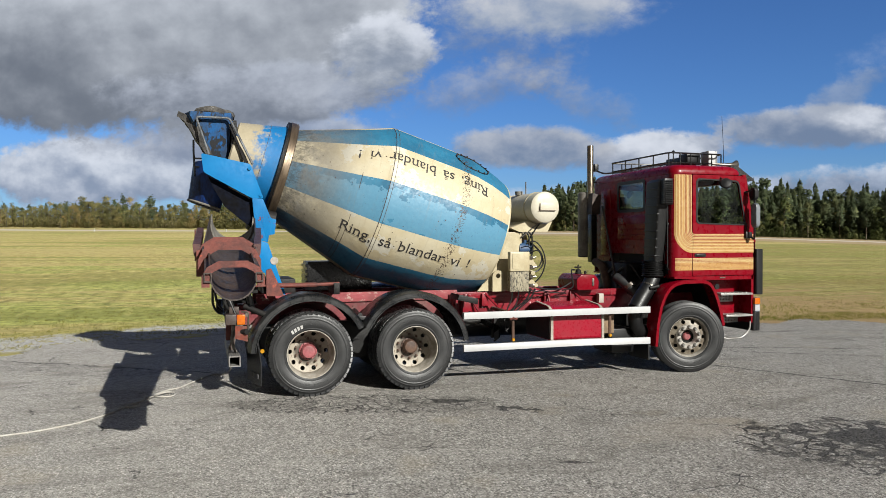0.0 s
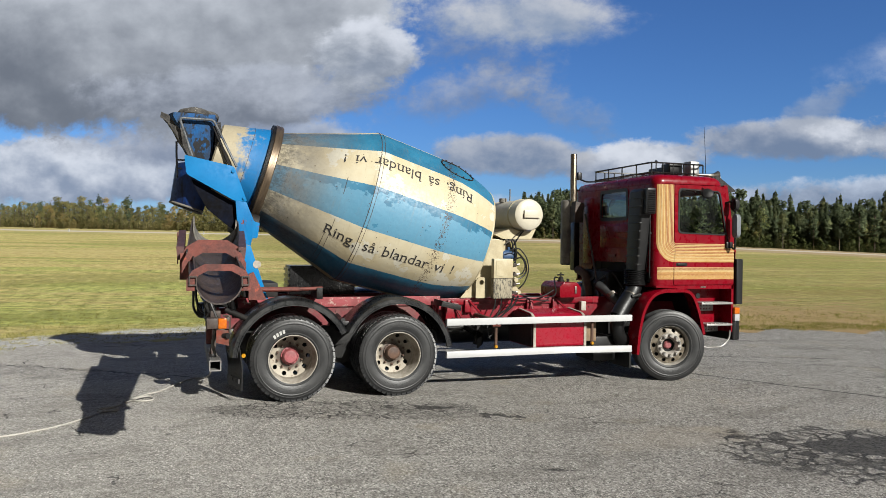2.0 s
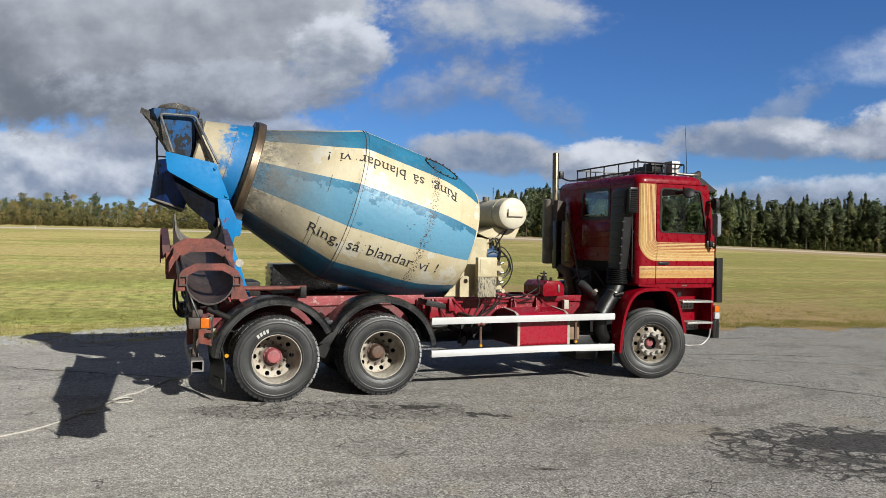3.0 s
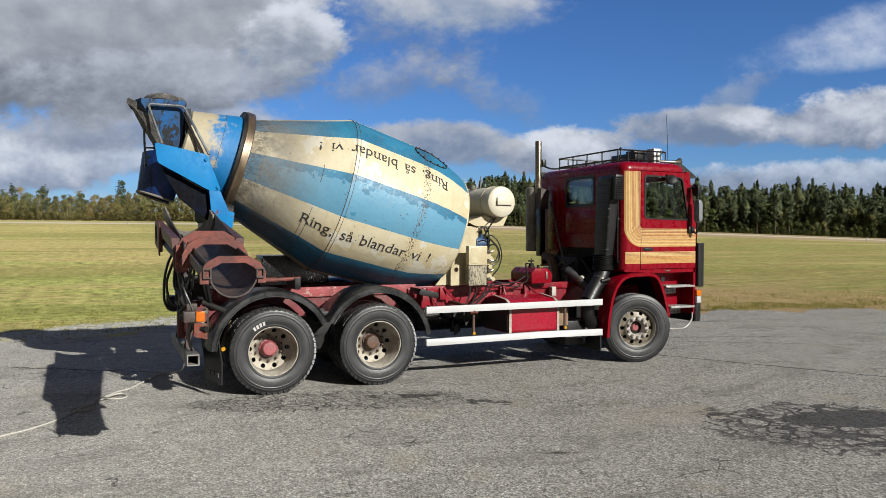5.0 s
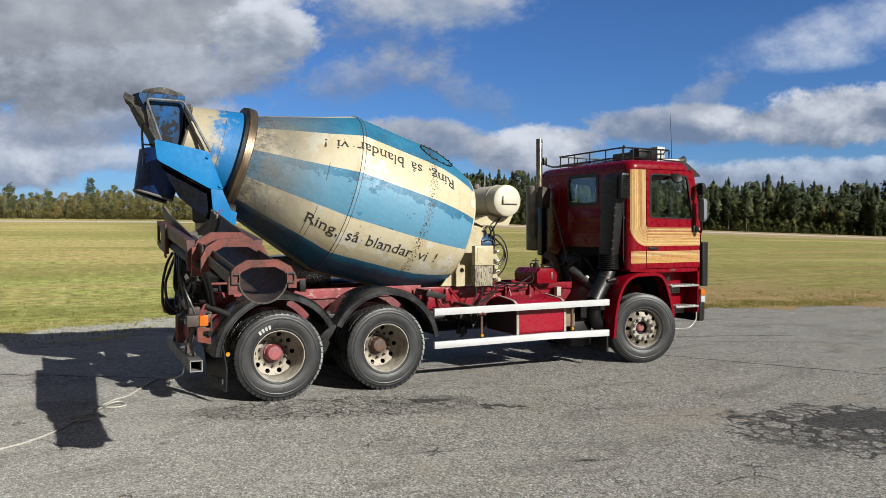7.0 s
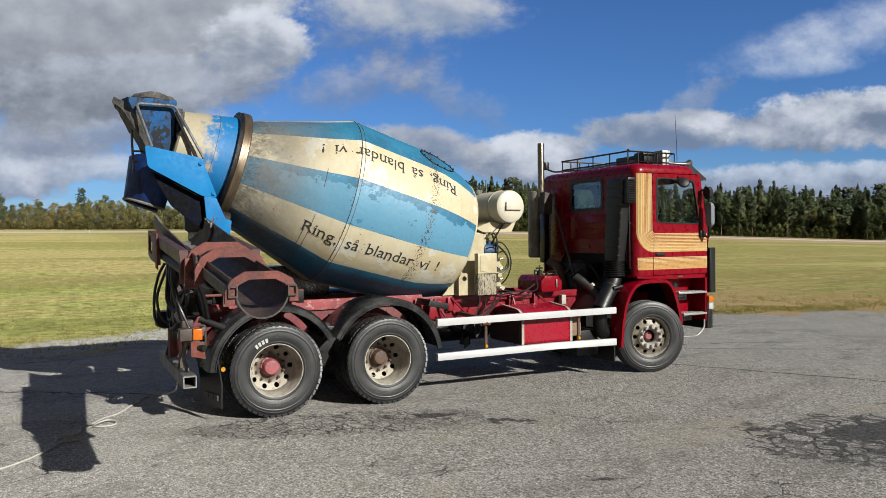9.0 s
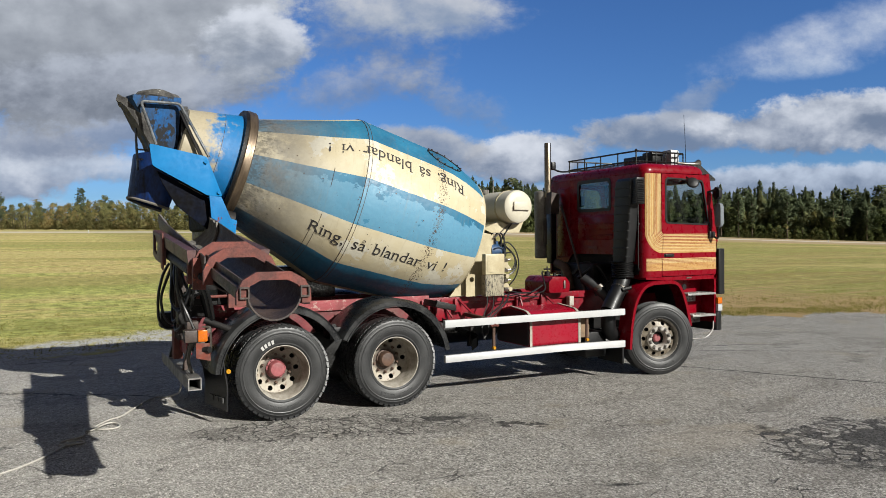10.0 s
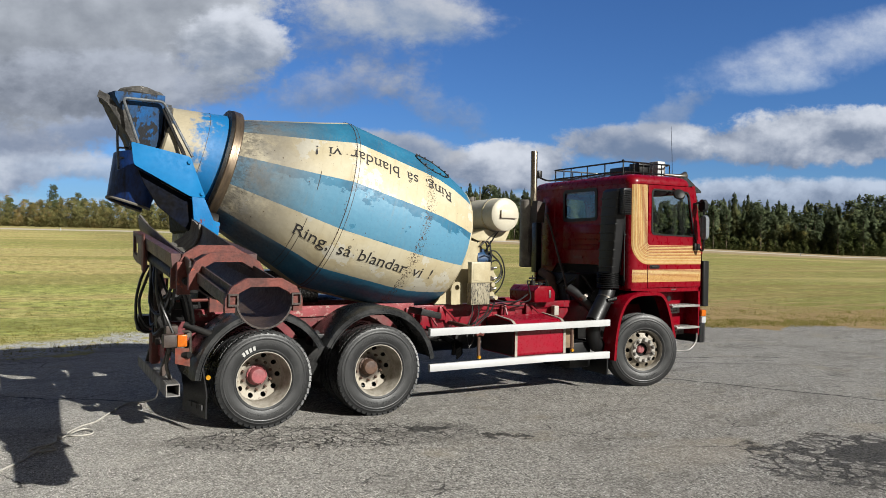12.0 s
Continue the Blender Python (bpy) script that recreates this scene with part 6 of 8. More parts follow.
for s in (-1, 1):
    bm = bmesh.new()
    loops = []
    for y, x, top in ((-1.38, -1.035 + 0.11 * (s > 0), 2.132), (-3.66 - 0.09 * (s > 0), -1.055 - 0.03 * (s > 0), 1.949)):
        x += s * 0.268
        o = x + s * 0.028
        lip = [(o + 0.010, y, top - 0.010), (o + 0.010, y, top), (o - 0.010 - 0.046 * (s > 0), y, top), (x - 0.028, y, top - 0.010)] if s > 0 else [(x + 0.028, y, top - 0.010), (x + 0.028, y, top), (o - 0.010, y, top), (o - 0.010, y, top - 0.010)]
        loops.append([(x - 0.028, y, top - 0.105), (x + 0.028, y, top - 0.105)] + lip)
    loft(bm, loops)
    part("chute_beam", bm, M["beam"], chute, "dull brown-red side beam of the chute")
    bm = bmesh.new()
    loops = []
    for y in (-3.3, -4.91):
        x, z = -1.054 + s * 0.185, chute_z(y) - 0.015
        loops.append([(x - 0.022, y, z - 0.045), (x + 0.022, y, z - 0.045), (x + 0.022, y, z + 0.025), (x - 0.022, y, z + 0.025)])
    loft(bm, loops)
    part("slide_beam", bm, M["rust_dark"], chute, "dark square slide beam")
    bm = bmesh.new()
    y = -4.94
    x, z = -1.057 + s * 0.180, chute_z(y) - 0.005
    plate(bm, round_rect(x - 0.028, x + 0.028, z - 0.04, z + 0.03, 0.004, 2), [round_rect(x - 0.020, x + 0.020, z - 0.03, z + 0.02, 0.004, 2)], "y", y - 0.03, y + 0.03)
    part("socket", bm, M["rust_dark"], chute)
for cy, sx, sz in ((-3.66, 1.20, 1.38), (-4.04, 1.15, 1.34), (-4.93, 1.0, 1.03)):
    part("arch_bracket", arch(-1.058, cy, chute_z(cy) + 0.005, sx, sz, 0.045), M["rust"], chute, "rusty red arch bracket across the chute")
bm = bmesh.new()
plate(bm, [(-1.39, 2.13), (-1.39, 1.885), (-1.62, 1.84), (-2.22, 1.80), (-2.22, 2.05)], [[(-1.46, 2.09), (-1.46, 1.93), (-1.72, 1.89), (-1.80, 2.06)]], "x", -1.352, -1.328)
part("end_frame", bm, M["beam"], chute, "dark maroon open frame plate at the chute's head")
bm = bmesh.new()
prism(bm, [(-2.12, 2.10), (-2.25, 2.09), (-2.25, 1.76), (-2.12, 1.78)], "x", -1.365, -1.352)
part("frame_strap", bm, M["rust"], chute)
bm = bmesh.new()
tube(bm, [(-1.275, -1.95, 1.90), (-1.275, -3.35, 1.79)], 0.048, 14)
tube(bm, [(-1.275, -3.35, 1.79), (-1.275, -3.80, 1.755)], 0.026, 8)
part("telescope_ram", bm, M["dark"], chute, "dark hydraulic ram along the chute")
bm = bmesh.new()
prism(bm, [(-1.14, 1.98), (-0.76, 1.98), (-0.84, 1.80), (-1.06, 1.80)], "y", -0.70, -0.30)
part("chute_cradle", bm, M["rust_dark"], chute)
for y in (-3.45, -3.7):
    bm = bmesh.new()
    box(bm, -1.33, -1.24, y - 0.025, y + 0.025, chute_z(y) - 0.20, chute_z(y) + 0.03, 0.004)
    part("ram_clamp", bm, M["rust"], chute)

# -- front drum pedestal, gearbox, water tank --
for s in (-1, 1):
    bm = bmesh.new()
    y0, y1 = sorted((s * 0.46, s * 0.485))
    prism(bm, [(2.50, 1.235), (2.56, 1.30), (2.80, 1.66), (2.92, 2.08), (3.16, 2.08), (3.24, 1.235)], "y", y0, y1)
    part("pedestal_plate", bm, M["cream"], truck, "cream steel side plate of the drum pedestal")
    bm = bmesh.new()
    y0, y1 = sorted((s * 0.52, s * 0.545))
    hole = [(2.855 + 0.035 * math.cos(a), 1.46 + 0.035 * math.sin(a)) for a in (2 * math.pi * i / 12 for i in range(12))]
    lug = [(2.765, 1.232), (2.945, 1.232), (2.945, 1.45)] + [(2.855 + 0.09 * math.cos(a), 1.45 + 0.09 * math.sin(a)) for a in (math.pi * (i + 1) / 8 for i in range(7))] + [(2.765, 1.45)]
    plate(bm, [(x - 0.06, z) for x, z in lug], [[(x - 0.06, z) for x, z in hole]], "y", y0 - 0.03, y1 - 0.03)
    part("lifting_lug", bm, M["cream"], truck, "cream lifting lug with a round eye")
bm = bmesh.new()
box(bm, 2.78, 3.26, -0.46, 0.46, 1.52, 1.62, 0.01)
box(bm, 2.95, 3.22, -0.46, 0.46, 1.90, 2.10, 0.015)
prism(bm, [(2.56, 1.235), (2.66, 1.235), (2.98, 1.98), (2.90, 1.98)], "y", -0.46, 0.46)
part("pedestal_web", bm, M["cream"], truck)
bm = bmesh.new()
lathe(bm, [(2.20, 0.24), (2.24, 0.28), (2.36, 0.28), (2.40, 0.21), (2.50, 0.20), (2.52, 0.05)], 28, m=DRUM @ pose(0, 0, 0.03))
part("gearbox", bm, M["cream"], truck, "cream round drum gearbox")
bm = bmesh.new()
lathe(bm, [(-0.10, 0.03), (-0.09, 0.085), (0.06, 0.095), (0.12, 0.08), (0.13, 0.02)], 18, m=pose(3.26, -0.42, 1.85))
tube(bm, [(3.29, -0.42, 1.92), (3.29, -0.42, 1.98)], 0.03, 8)
part("hydraulic_motor", bm, M["blue_pump"], truck, "small blue hydraulic motor")
bm = bmesh.new()
box(bm, 2.905, 3.21, -0.76, -0.66, 1.53, 1.81, 0.012)
prism(bm, [(2.94, 1.57), (3.055, 1.55), (3.055, 1.78), (2.94, 1.78)], "y", -0.766, -0.758)
part("control_box", bm, M["cream"], truck, "cream painted control box")
bm = bmesh.new()
box(bm, 2.905, 3.205, -0.755, -0.64, 1.235, 1.525, 0.010)
part("oil_cooler", bm, M["cream_worn"], truck, "peeling cream and grey box below the control box")
for i, (x, z, r, w) in enumerate(((3.26, 1.66, 0.045, 0.16), (3.32, 1.60, 0.04, 0.12), (3.28, 1.50, 0.032, 0.2), (3.27, 1.36, 0.045, 0.16), (3.33, 1.32, 0.03, 0.2))):
    bm = bmesh.new()
    lathe(bm, [(-0.62 - w / 2, 0.01), (-0.62 - w / 2, r), (-0.62 + w / 2, r), (-0.62 + w / 2, 0.01)], 14, m=Matrix.Translation((x, 0, z)), axis="y")
    box(bm, x - r * 0.8, x + r * 0.8, -0.65, -0.57, z - r * 1.3, z + r * 1.3, 0.006)
    part("valve", bm, M["cream"], truck, "cream hydraulic valve with fittings")
for i, pts in enumerate((
        [(3.28, -0.42, 1.98), (3.38, -0.5, 1.92), (3.48, -0.6, 1.78), (3.50, -0.62, 1.62), (3.40, -0.62, 1.52), (3.30, -0.62, 1.50)],
        [(3.24, -0.42, 2.0), (3.28, -0.48, 2.12), (3.36, -0.5, 2.06), (3.36, -0.55, 1.82), (3.28, -0.6, 1.66)],
        [(3.18, -0.42, 1.98), (3.16, -0.46, 2.08), (3.26, -0.48, 2.14), (3.34, -0.48, 2.02), (3.30, -0.5, 1.80)],
        [(3.50, -0.5, 2.24), (3.40, -0.5, 2.12), (3.32, -0.45, 1.95)],
        [(3.34, -0.62, 1.30), (3.52, -0.6, 1.25), (3.80, -0.55, 1.24), (3.98, -0.55, 1.34)],
        [(3.34, -0.66, 1.26), (3.24, -0.75, 1.14), (3.0, -0.8, 0.98), (2.86, -0.8, 0.86)],
        [(3.30, -0.60, 1.26), (3.18, -0.72, 1.10), (2.98, -0.75, 1.0), (2.82, -0.7, 0.9)])):
    bm = bmesh.new()
    tube(bm, bend(pts, 0.2, 6), 0.013, 7)
    part("hydraulic_hose", bm, M["hose"], truck, "black hydraulic hose beside the pedestal")
for pts in ([(3.22, -0.60, 1.92), (3.34, -0.64, 1.98), (3.46, -0.66, 1.86), (3.52, -0.66, 1.66), (3.46, -0.64, 1.46), (3.36, -0.62, 1.36)],
            [(3.30, -0.58, 1.80), (3.42, -0.62, 1.84), (3.46, -0.66, 1.70), (3.40, -0.66, 1.58), (3.32, -0.64, 1.58)],
            [(3.20, -0.64, 1.30), (3.30, -0.70, 1.22), (3.46, -0.66, 1.24), (3.60, -0.58, 1.20), (3.90, -0.56, 1.18)],
            [(2.96, -0.70, 1.24), (2.92, -0.78, 1.12), (2.80, -0.86, 0.98), (2.74, -0.92, 0.80), (2.78, -0.94, 0.68)],
            [(3.06, -0.70, 1.24), (3.00, -0.80, 1.10), (2.88, -0.88, 0.94), (2.84, -0.92, 0.76), (2.76, -0.94, 0.70)]):
    bm = bmesh.new()
    tube(bm, bend(pts, 0.2, 6), 0.010, 7)
    part("hydraulic_hose", bm, M["hose"], truck, "black hydraulic hose beside the pedestal")
for x, z in ((3.235, 1.72), (3.235, 1.58), (3.235, 1.44), (3.235, 1.32)):
    bm = bmesh.new()
    tube(bm, [(x, -0.70, z), (x + 0.05, -0.70, z)], 0.026, 6)
    tube(bm, [(x + 0.05, -0.70, z), (x + 0.10, -0.70, z + 0.01)], 0.016, 8)
    part("pipe_union", bm, M["steel"], truck)
bm = bmesh.new()
lathe(bm, [(-0.70, 0.02), (-0.695, 0.13), (-0.685, 0.20), (-0.665, 0.226), (-0.64, 0.232), (0.60, 0.232), (0.63, 0.20), (0.64, 0.02)], 40, m=Matrix.Translation((3.50, 0, 2.462)), axis="y")
tank = part("water_tank", bm, M["tank"], truck, "cream cylindrical water tank lying across the truck")
for y in (-0.42, 0.40):
    bm = bmesh.new()
    lathe(bm, [(y - 0.02, 0.234), (y - 0.015, 0.241), (y + 0.015, 0.241), (y + 0.02, 0.234)], 40, m=Matrix.Translation((3.50, 0, 2.462)), axis="y", closed=True)
    part("tank_strap", bm, M["cream"], tank)
bm = bmesh.new()
box(bm, 3.40, 3.64, -0.722, -0.702, 2.415, 2.525, 0.004)
part("name_plate", bm, M["tank"], tank, "blank cream plate on the tank end")
bm = bmesh.new()
box(bm, 3.39, 3.65, -0.724, -0.700, 2.410, 2.414)
box(bm, 3.392, 3.396, -0.724, -0.700, 2.41, 2.47)
part("plate_edge", bm, M["hub_brown"], tank)
bm = bmesh.new()
tube(bm, [(3.42, 0.1, 2.68), (3.42, 0.1, 2.74)], 0.06, 12)
tube(bm, [(3.47, -0.05, 2.68), (3.47, -0.05, 2.88)], 0.009, 6)
part("filler_cap", bm, M["cement"], tank, "grey filler cap and thin rod on the tank")
bm = bmesh.new()
prism(bm, [(3.16, 2.10), (3.62, 2.10), (3.70, 2.26), (3.58, 2.22), (3.42, 2.22), (3.30, 2.26), (3.02, 2.16)], "y", -0.5, 0.5)
part("tank_saddle", bm, M["cream"], truck, "cream steel saddle under the water tank")
bm = bmesh.new()
tube(bm, bend([(3.5, -0.5, 2.24), (3.40, -0.5, 2.18), (3.2, -0.48, 2.02)], 0.05), 0.012, 6)
part("tank_pipe", bm, M["steel"], truck)

# -- red hydraulic oil tank behind the cab --
bm = bmesh.new()
prism(bm, round_poly([(4.055, 1.228), (4.41, 1.228), (4.42, 1.37), (4.345, 1.455), (4.125, 1.455), (4.05, 1.385)], 0.02), "y", -0.62, 0.0, 0.008)
oil = part("oil_tank", bm, M["red"], truck, "red eight-sided oil tank on the frame")
bm = bmesh.new()
box(bm, 4.305, 4.335, -0.634, -0.619, 1.285, 1.40, 0.004)
part("sight_glass", bm, M["steel"], oil)
bm = bmesh.new()
lathe(bm, [(1.45, 0.055), (1.475, 0.055), (1.48, 0.042), (1.52, 0.040), (1.53, 0.02)], 14, m=Matrix.Translation((4.22, -0.34, 0)), axis="z")
tube(bm, [(4.32, -0.38, 1.45), (4.32, -0.38, 1.50)], 0.022, 8)
tube(bm, [(4.22, -0.34, 1.53), (4.22, -0.34, 1.60)], 0.010, 6)
tube(bm, [(4.16, -0.34, 1.56), (4.27, -0.34, 1.56)], 0.012, 6)
part("filter_head", bm, M["dark"], oil, "dark steel filter head with a filler pipe")
bm = bmesh.new()
tube(bm, bend([(4.16, -0.34, 1.52), (4.06, -0.42, 1.53), (4.0, -0.55, 1.44), (4.0, -0.62, 1.26), (3.8, -0.62, 1.23)], 0.08), 0.011, 7)
part("return_hose", bm, M["hose"], oil)
bm = bmesh.new()
box(bm, 4.46, 4.54, -0.56, -0.48, 1.02, 1.16, 0.005)
part("pale_bracket", bm, M["rim"], truck)

# -- far-side tank, gearbox and clutter, added to darken the gap under the frame --
bm = bmesh.new()
lathe(bm, [(2.35, 0.05), (2.37, 0.26), (2.42, 0.30), (3.88, 0.30), (3.93, 0.26), (3.95, 0.05)], 24, m=Matrix.Translation((0, 0.80, 0.70)))
part("dark_filler_tank", bm, M["black"], truck, "black cylinder added on the far side to darken the gap")
bm = bmesh.new()
prism(bm, [(3.85, 0.52), (4.75, 0.58), (4.75, 1.06), (3.95, 1.0), (3.80, 0.85)], "y", -0.22, 0.22, 0.03)
lathe(bm, [(3.60, 0.05), (3.64, 0.14), (3.84, 0.18), (3.90, 0.10)], 16, m=Matrix.Translation((0, 0, 0.74)))
part("dark_filler_block", bm, M["grease"], truck, "greasy black gearbox shape added under the frame to darken the gap")
for pts, r in (([(1.9, -0.3, 0.86), (2.4, -0.34, 0.80), (3.3, -0.36, 0.84)], 0.022), ([(2.05, -0.55, 0.90), (2.3, -0.62, 0.80), (2.62, -0.66, 0.86)], 0.03), ([(2.1, 0.3, 0.82), (3.4, 0.34, 0.80)], 0.03)):
    bm = bmesh.new()
    tube(bm, bend(pts, 0.15), r, 8)
    part("brake_pipe", bm, M["grease"], truck)
for x in (2.08, 2.30, 2.52):
    bm = bmesh.new()
    lathe(bm, [(-0.62, 0.02), (-0.61, 0.075), (-0.50, 0.09), (-0.46, 0.05)], 14, m=Matrix.Translation((x, 0, 0.83)), axis="y")
    part("brake_chamber", bm, M["grease"], truck, "black round brake chamber")
bm = bmesh.new()
prism(bm, [(2.62, 0.90), (2.70, 0.92), (2.66, 0.60), (2.58, 0.60)], "y", -0.86, -0.80)
part("hanger_strap", bm, M["dark"], truck)
for pts in ([(2.02, 0.92), (2.02, 1.01), (4.90, 1.01), (4.90, 0.92)], [(2.02, 0.485), (2.02, 0.575), (4.90, 0.560), (4.90, 0.465)]):
    bm = bmesh.new()
    prism(bm, pts, "y", 1.205, 1.262, 0.004)
    part("side_rail", bm, M["white"], truck, "white-painted side guard rail")
# dark fittings round the chute's foot
for x0, x1, y0, y1, z0, z1 in ((-0.92, -0.70, -0.62, -0.42, 1.16, 1.46), (-0.90, -0.62, -0.80, -0.55, 1.30, 1.40), (-1.06, -0.98, -0.44, -0.30, 1.30, 1.92), (-0.80, -0.55, -0.66, -0.46, 1.46, 1.86)):
    bm = bmesh.new()
    box(bm, x0, x1, y0, y1, z0, z1, 0.012)
    part("chute_mount", bm, M["grease"], truck, "black greasy chute mounting")
for y in (-0.55, -0.35):
    bm = bmesh.new()
    prism(bm, [(-1.02, 0.90), (-0.93, 0.90), (-0.90, 1.30), (-0.98, 1.95), (-1.06, 1.95)], "y", y, y + 0.03)
    part("chute_post_web", bm, M["rust_dark"], truck)
for pts in ([(-1.0, -0.4, 1.9), (-1.08, -0.75, 1.55), (-1.0, -0.98, 1.30), (-0.9, -1.0, 1.05)], [(-1.04, -0.35, 1.7), (-1.1, -0.62, 1.32), (-1.02, -0.9, 1.22), (-0.92, -0.92, 1.5)], [(-1.05, -0.9, 1.95), (-1.08, -0.95, 1.5), (-0.98, -0.88, 1.15)],
            [(-0.96, -0.3, 1.5), (-0.98, -0.5, 1.2), (-0.92, -0.6, 1.02), (-0.88, -0.5, 0.92)]):
    bm = bmesh.new()
    tube(bm, bend(pts, 0.25, 6), 0.016, 7)
    part("hydraulic_hose", bm, M["hose"], truck, "black hydraulic hose looped at the rear")


# ---- cab ----
REAR, SIDE, FLOOR, ROOF = 5.33, 1.20, 1.43, 2.975
WIN = round_poly([(5.745, 2.235), (6.615, 2.215), (6.485, 2.865), (5.745, 2.885)], 0.07, 5)

# rear wall with its window
cab_bm = bmesh.new()
rear_low = [(-1.08, 1.62), (-0.62, 1.62), (-0.50, 1.76), (0.50, 1.76), (0.62, 1.62), (1.08, 1.62), (1.08, ROOF), (-1.08, ROOF)]
plate(cab_bm, rear_low, [round_rect(-0.44, 0.32, 2.465, 2.905, 0.05)], "x", REAR, REAR + 0.03)
cab = part("cab", cab_bm, M["red"], truck, "dark red truck cab with gold and cream stripes", sharp=28)
for s in (-1, 1):
    y0, y1 = sorted((s * (SIDE - 0.03), s * SIDE))
    # pillar behind the door, with the rounded rear corner
    arc = [(5.45 + 0.12 * math.cos(a), s * (1.08 + 0.12 * math.sin(a))) for a in (math.pi / 2 * (1 + i / 6) for i in range(7))]
    arc_in = [(5.45 + 0.09 * math.cos(a), s * (1.08 + 0.09 * math.sin(a))) for a in (math.pi / 2 * (1 + i / 6) for i in range(7))]
    bm = bmesh.new()
    prism(bm, [(5.655, s * SIDE)] + arc + arc_in[::-1] + [(5.655, s * (SIDE - 0.03))], "z", FLOOR, ROOF)
    part("rear_pillar", bm, M["red"], cab, "dark red pillar with a rounded rear corner", sharp=28)
    bm = bmesh.new()
    loft(bm, [[(6.79, s * 1.06, 1.95), (6.86, s * 1.06, 1.94), (6.82, s * 1.195, 1.94), (6.76, s * 1.195, 1.95)], [(6.60, s * 1.06, ROOF), (6.68, s * 1.06, ROOF), (6.64, s * 1.19, ROOF), (6.57, s * 1.19, ROOF)]])
    part("windscreen_pillar", bm, M["red"], cab)
bm = bmesh.new()
prism(bm, [(6.80, -1.20), (6.86, -1.14), (6.86, 1.14), (6.80, 1.20)], "z", FLOOR, 1.945)
part("front_panel", bm, M["red"], cab, "dark red lower front panel")
bm = bmesh.new()
box(bm, 6.58, 6.70, -1.06, 1.06, 2.86, ROOF)
part("windscreen_header", bm, M["red"], cab)
bm = bmesh.new()
box(bm, 5.37, 6.80, -1.165, 1.165, FLOOR, FLOOR + 0.03)
part("cab_floor", bm, M["red"], cab)

for s in (-1, 1):
    y0, y1 = sorted((s * (SIDE - 0.03), s * SIDE))
    bm = bmesh.new()
    plate(bm, round_poly([(5.667, FLOOR + 0.012), (5.667, 2.955), (6.565, 2.955), (6.765, 1.96), (6.775, FLOOR + 0.012)], 0.02), [WIN], "y", y0, y1)
    door = part("door", bm, M["red"], cab, "dark red cab door")
    bm = bmesh.new()
    y = s * SIDE
    grow = lambda f: [(6.17 + (x - 6.17) * f, 2.55 + (z - 2.55) * (f * 1.01)) for x, z in WIN]
    plate(bm, grow(1.045), [grow(0.985)], "y", y - s * 0.004, y + s * 0.007)
    part("window_seal", bm, M["black"], cab, "black rubber window seal")
    bm = bmesh.new()
    prism(bm, grow(0.995), "y", y - s * 0.018, y - s * 0.014)
    pane = part("window_pane", bm, M["glass"], cab, "side window glass")
    pane.visible_shadow = False
    bm = bmesh.new()
    box(bm, 5.72, 5.87, min(y, y + s * 0.022), max(y, y + s * 0.022), 1.735, 1.762, 0.006)
    prism(bm, round_rect(5.70, 5.90, 1.722, 1.775, 0.02, 3), "y", y + s * 0.001, y + s * 0.006)
    part("door_handle", bm, M["black"], cab, "black door handle")

bm = bmesh.new()
plate(bm, round_rect(-0.475, 0.355, 2.43, 2.94, 0.07), [round_rect(-0.425, 0.305, 2.48, 2.89, 0.045)], "x", REAR - 0.008, REAR + 0.004)
part("window_seal", bm, M["black"], cab, "black rubber seal of the rear window")
bm = bmesh.new()
prism(bm, round_rect(-0.435, 0.315, 2.47, 2.90, 0.05), "x", REAR + 0.012, REAR + 0.016)
pane = part("window_pane", bm, M["glass"], cab, "rear window glass")
pane.visible_shadow = False
bm = bmesh.new()
loft(bm, [[(6.825, -1.06, 1.95), (6.831, -1.06, 1.95), (6.831, 1.06, 1.95), (6.825, 1.06, 1.95)], [(6.645, -1.06, 2.86), (6.651, -1.06, 2.86), (6.651, 1.06, 2.86), (6.645, 1.06, 2.86)]])
pane = part("windscreen", bm, M["glass"], cab, "windscreen glass")
pane.visible_shadow = False
# pressings on the rear wall
for y0, y1, z0, z1 in ((-0.60, 0.34, 1.98, 2.385), (0.56, 0.90, 1.70, 2.86)):
    bm = bmesh.new()
    outer, inner = round_rect(y0, y1, z0, z1, 0.05), round_rect(y0 + 0.02, y1 - 0.02, z0 + 0.02, z1 - 0.02, 0.04)
    loft(bm, [[(REAR + 0.001, y, z) for y, z in outer], [(REAR - 0.012, y, z) for y, z in inner]])
    part("rear_panel_pressing", bm, M["red"], cab)
for z in (2.06, 2.15, 2.24):
    bm = bmesh.new()
    tube(bm, [(REAR - 0.014, -0.50, z), (REAR - 0.014, 0.26, z)], 0.008, 6)
    part("rear_panel_rib", bm, M["red"], cab)
bm = bmesh.new()
box(bm, REAR - 0.017, REAR - 0.011, -0.15, 0.06, 1.845, 1.885)
part("print_bar", bm, M["red_frame"], cab)

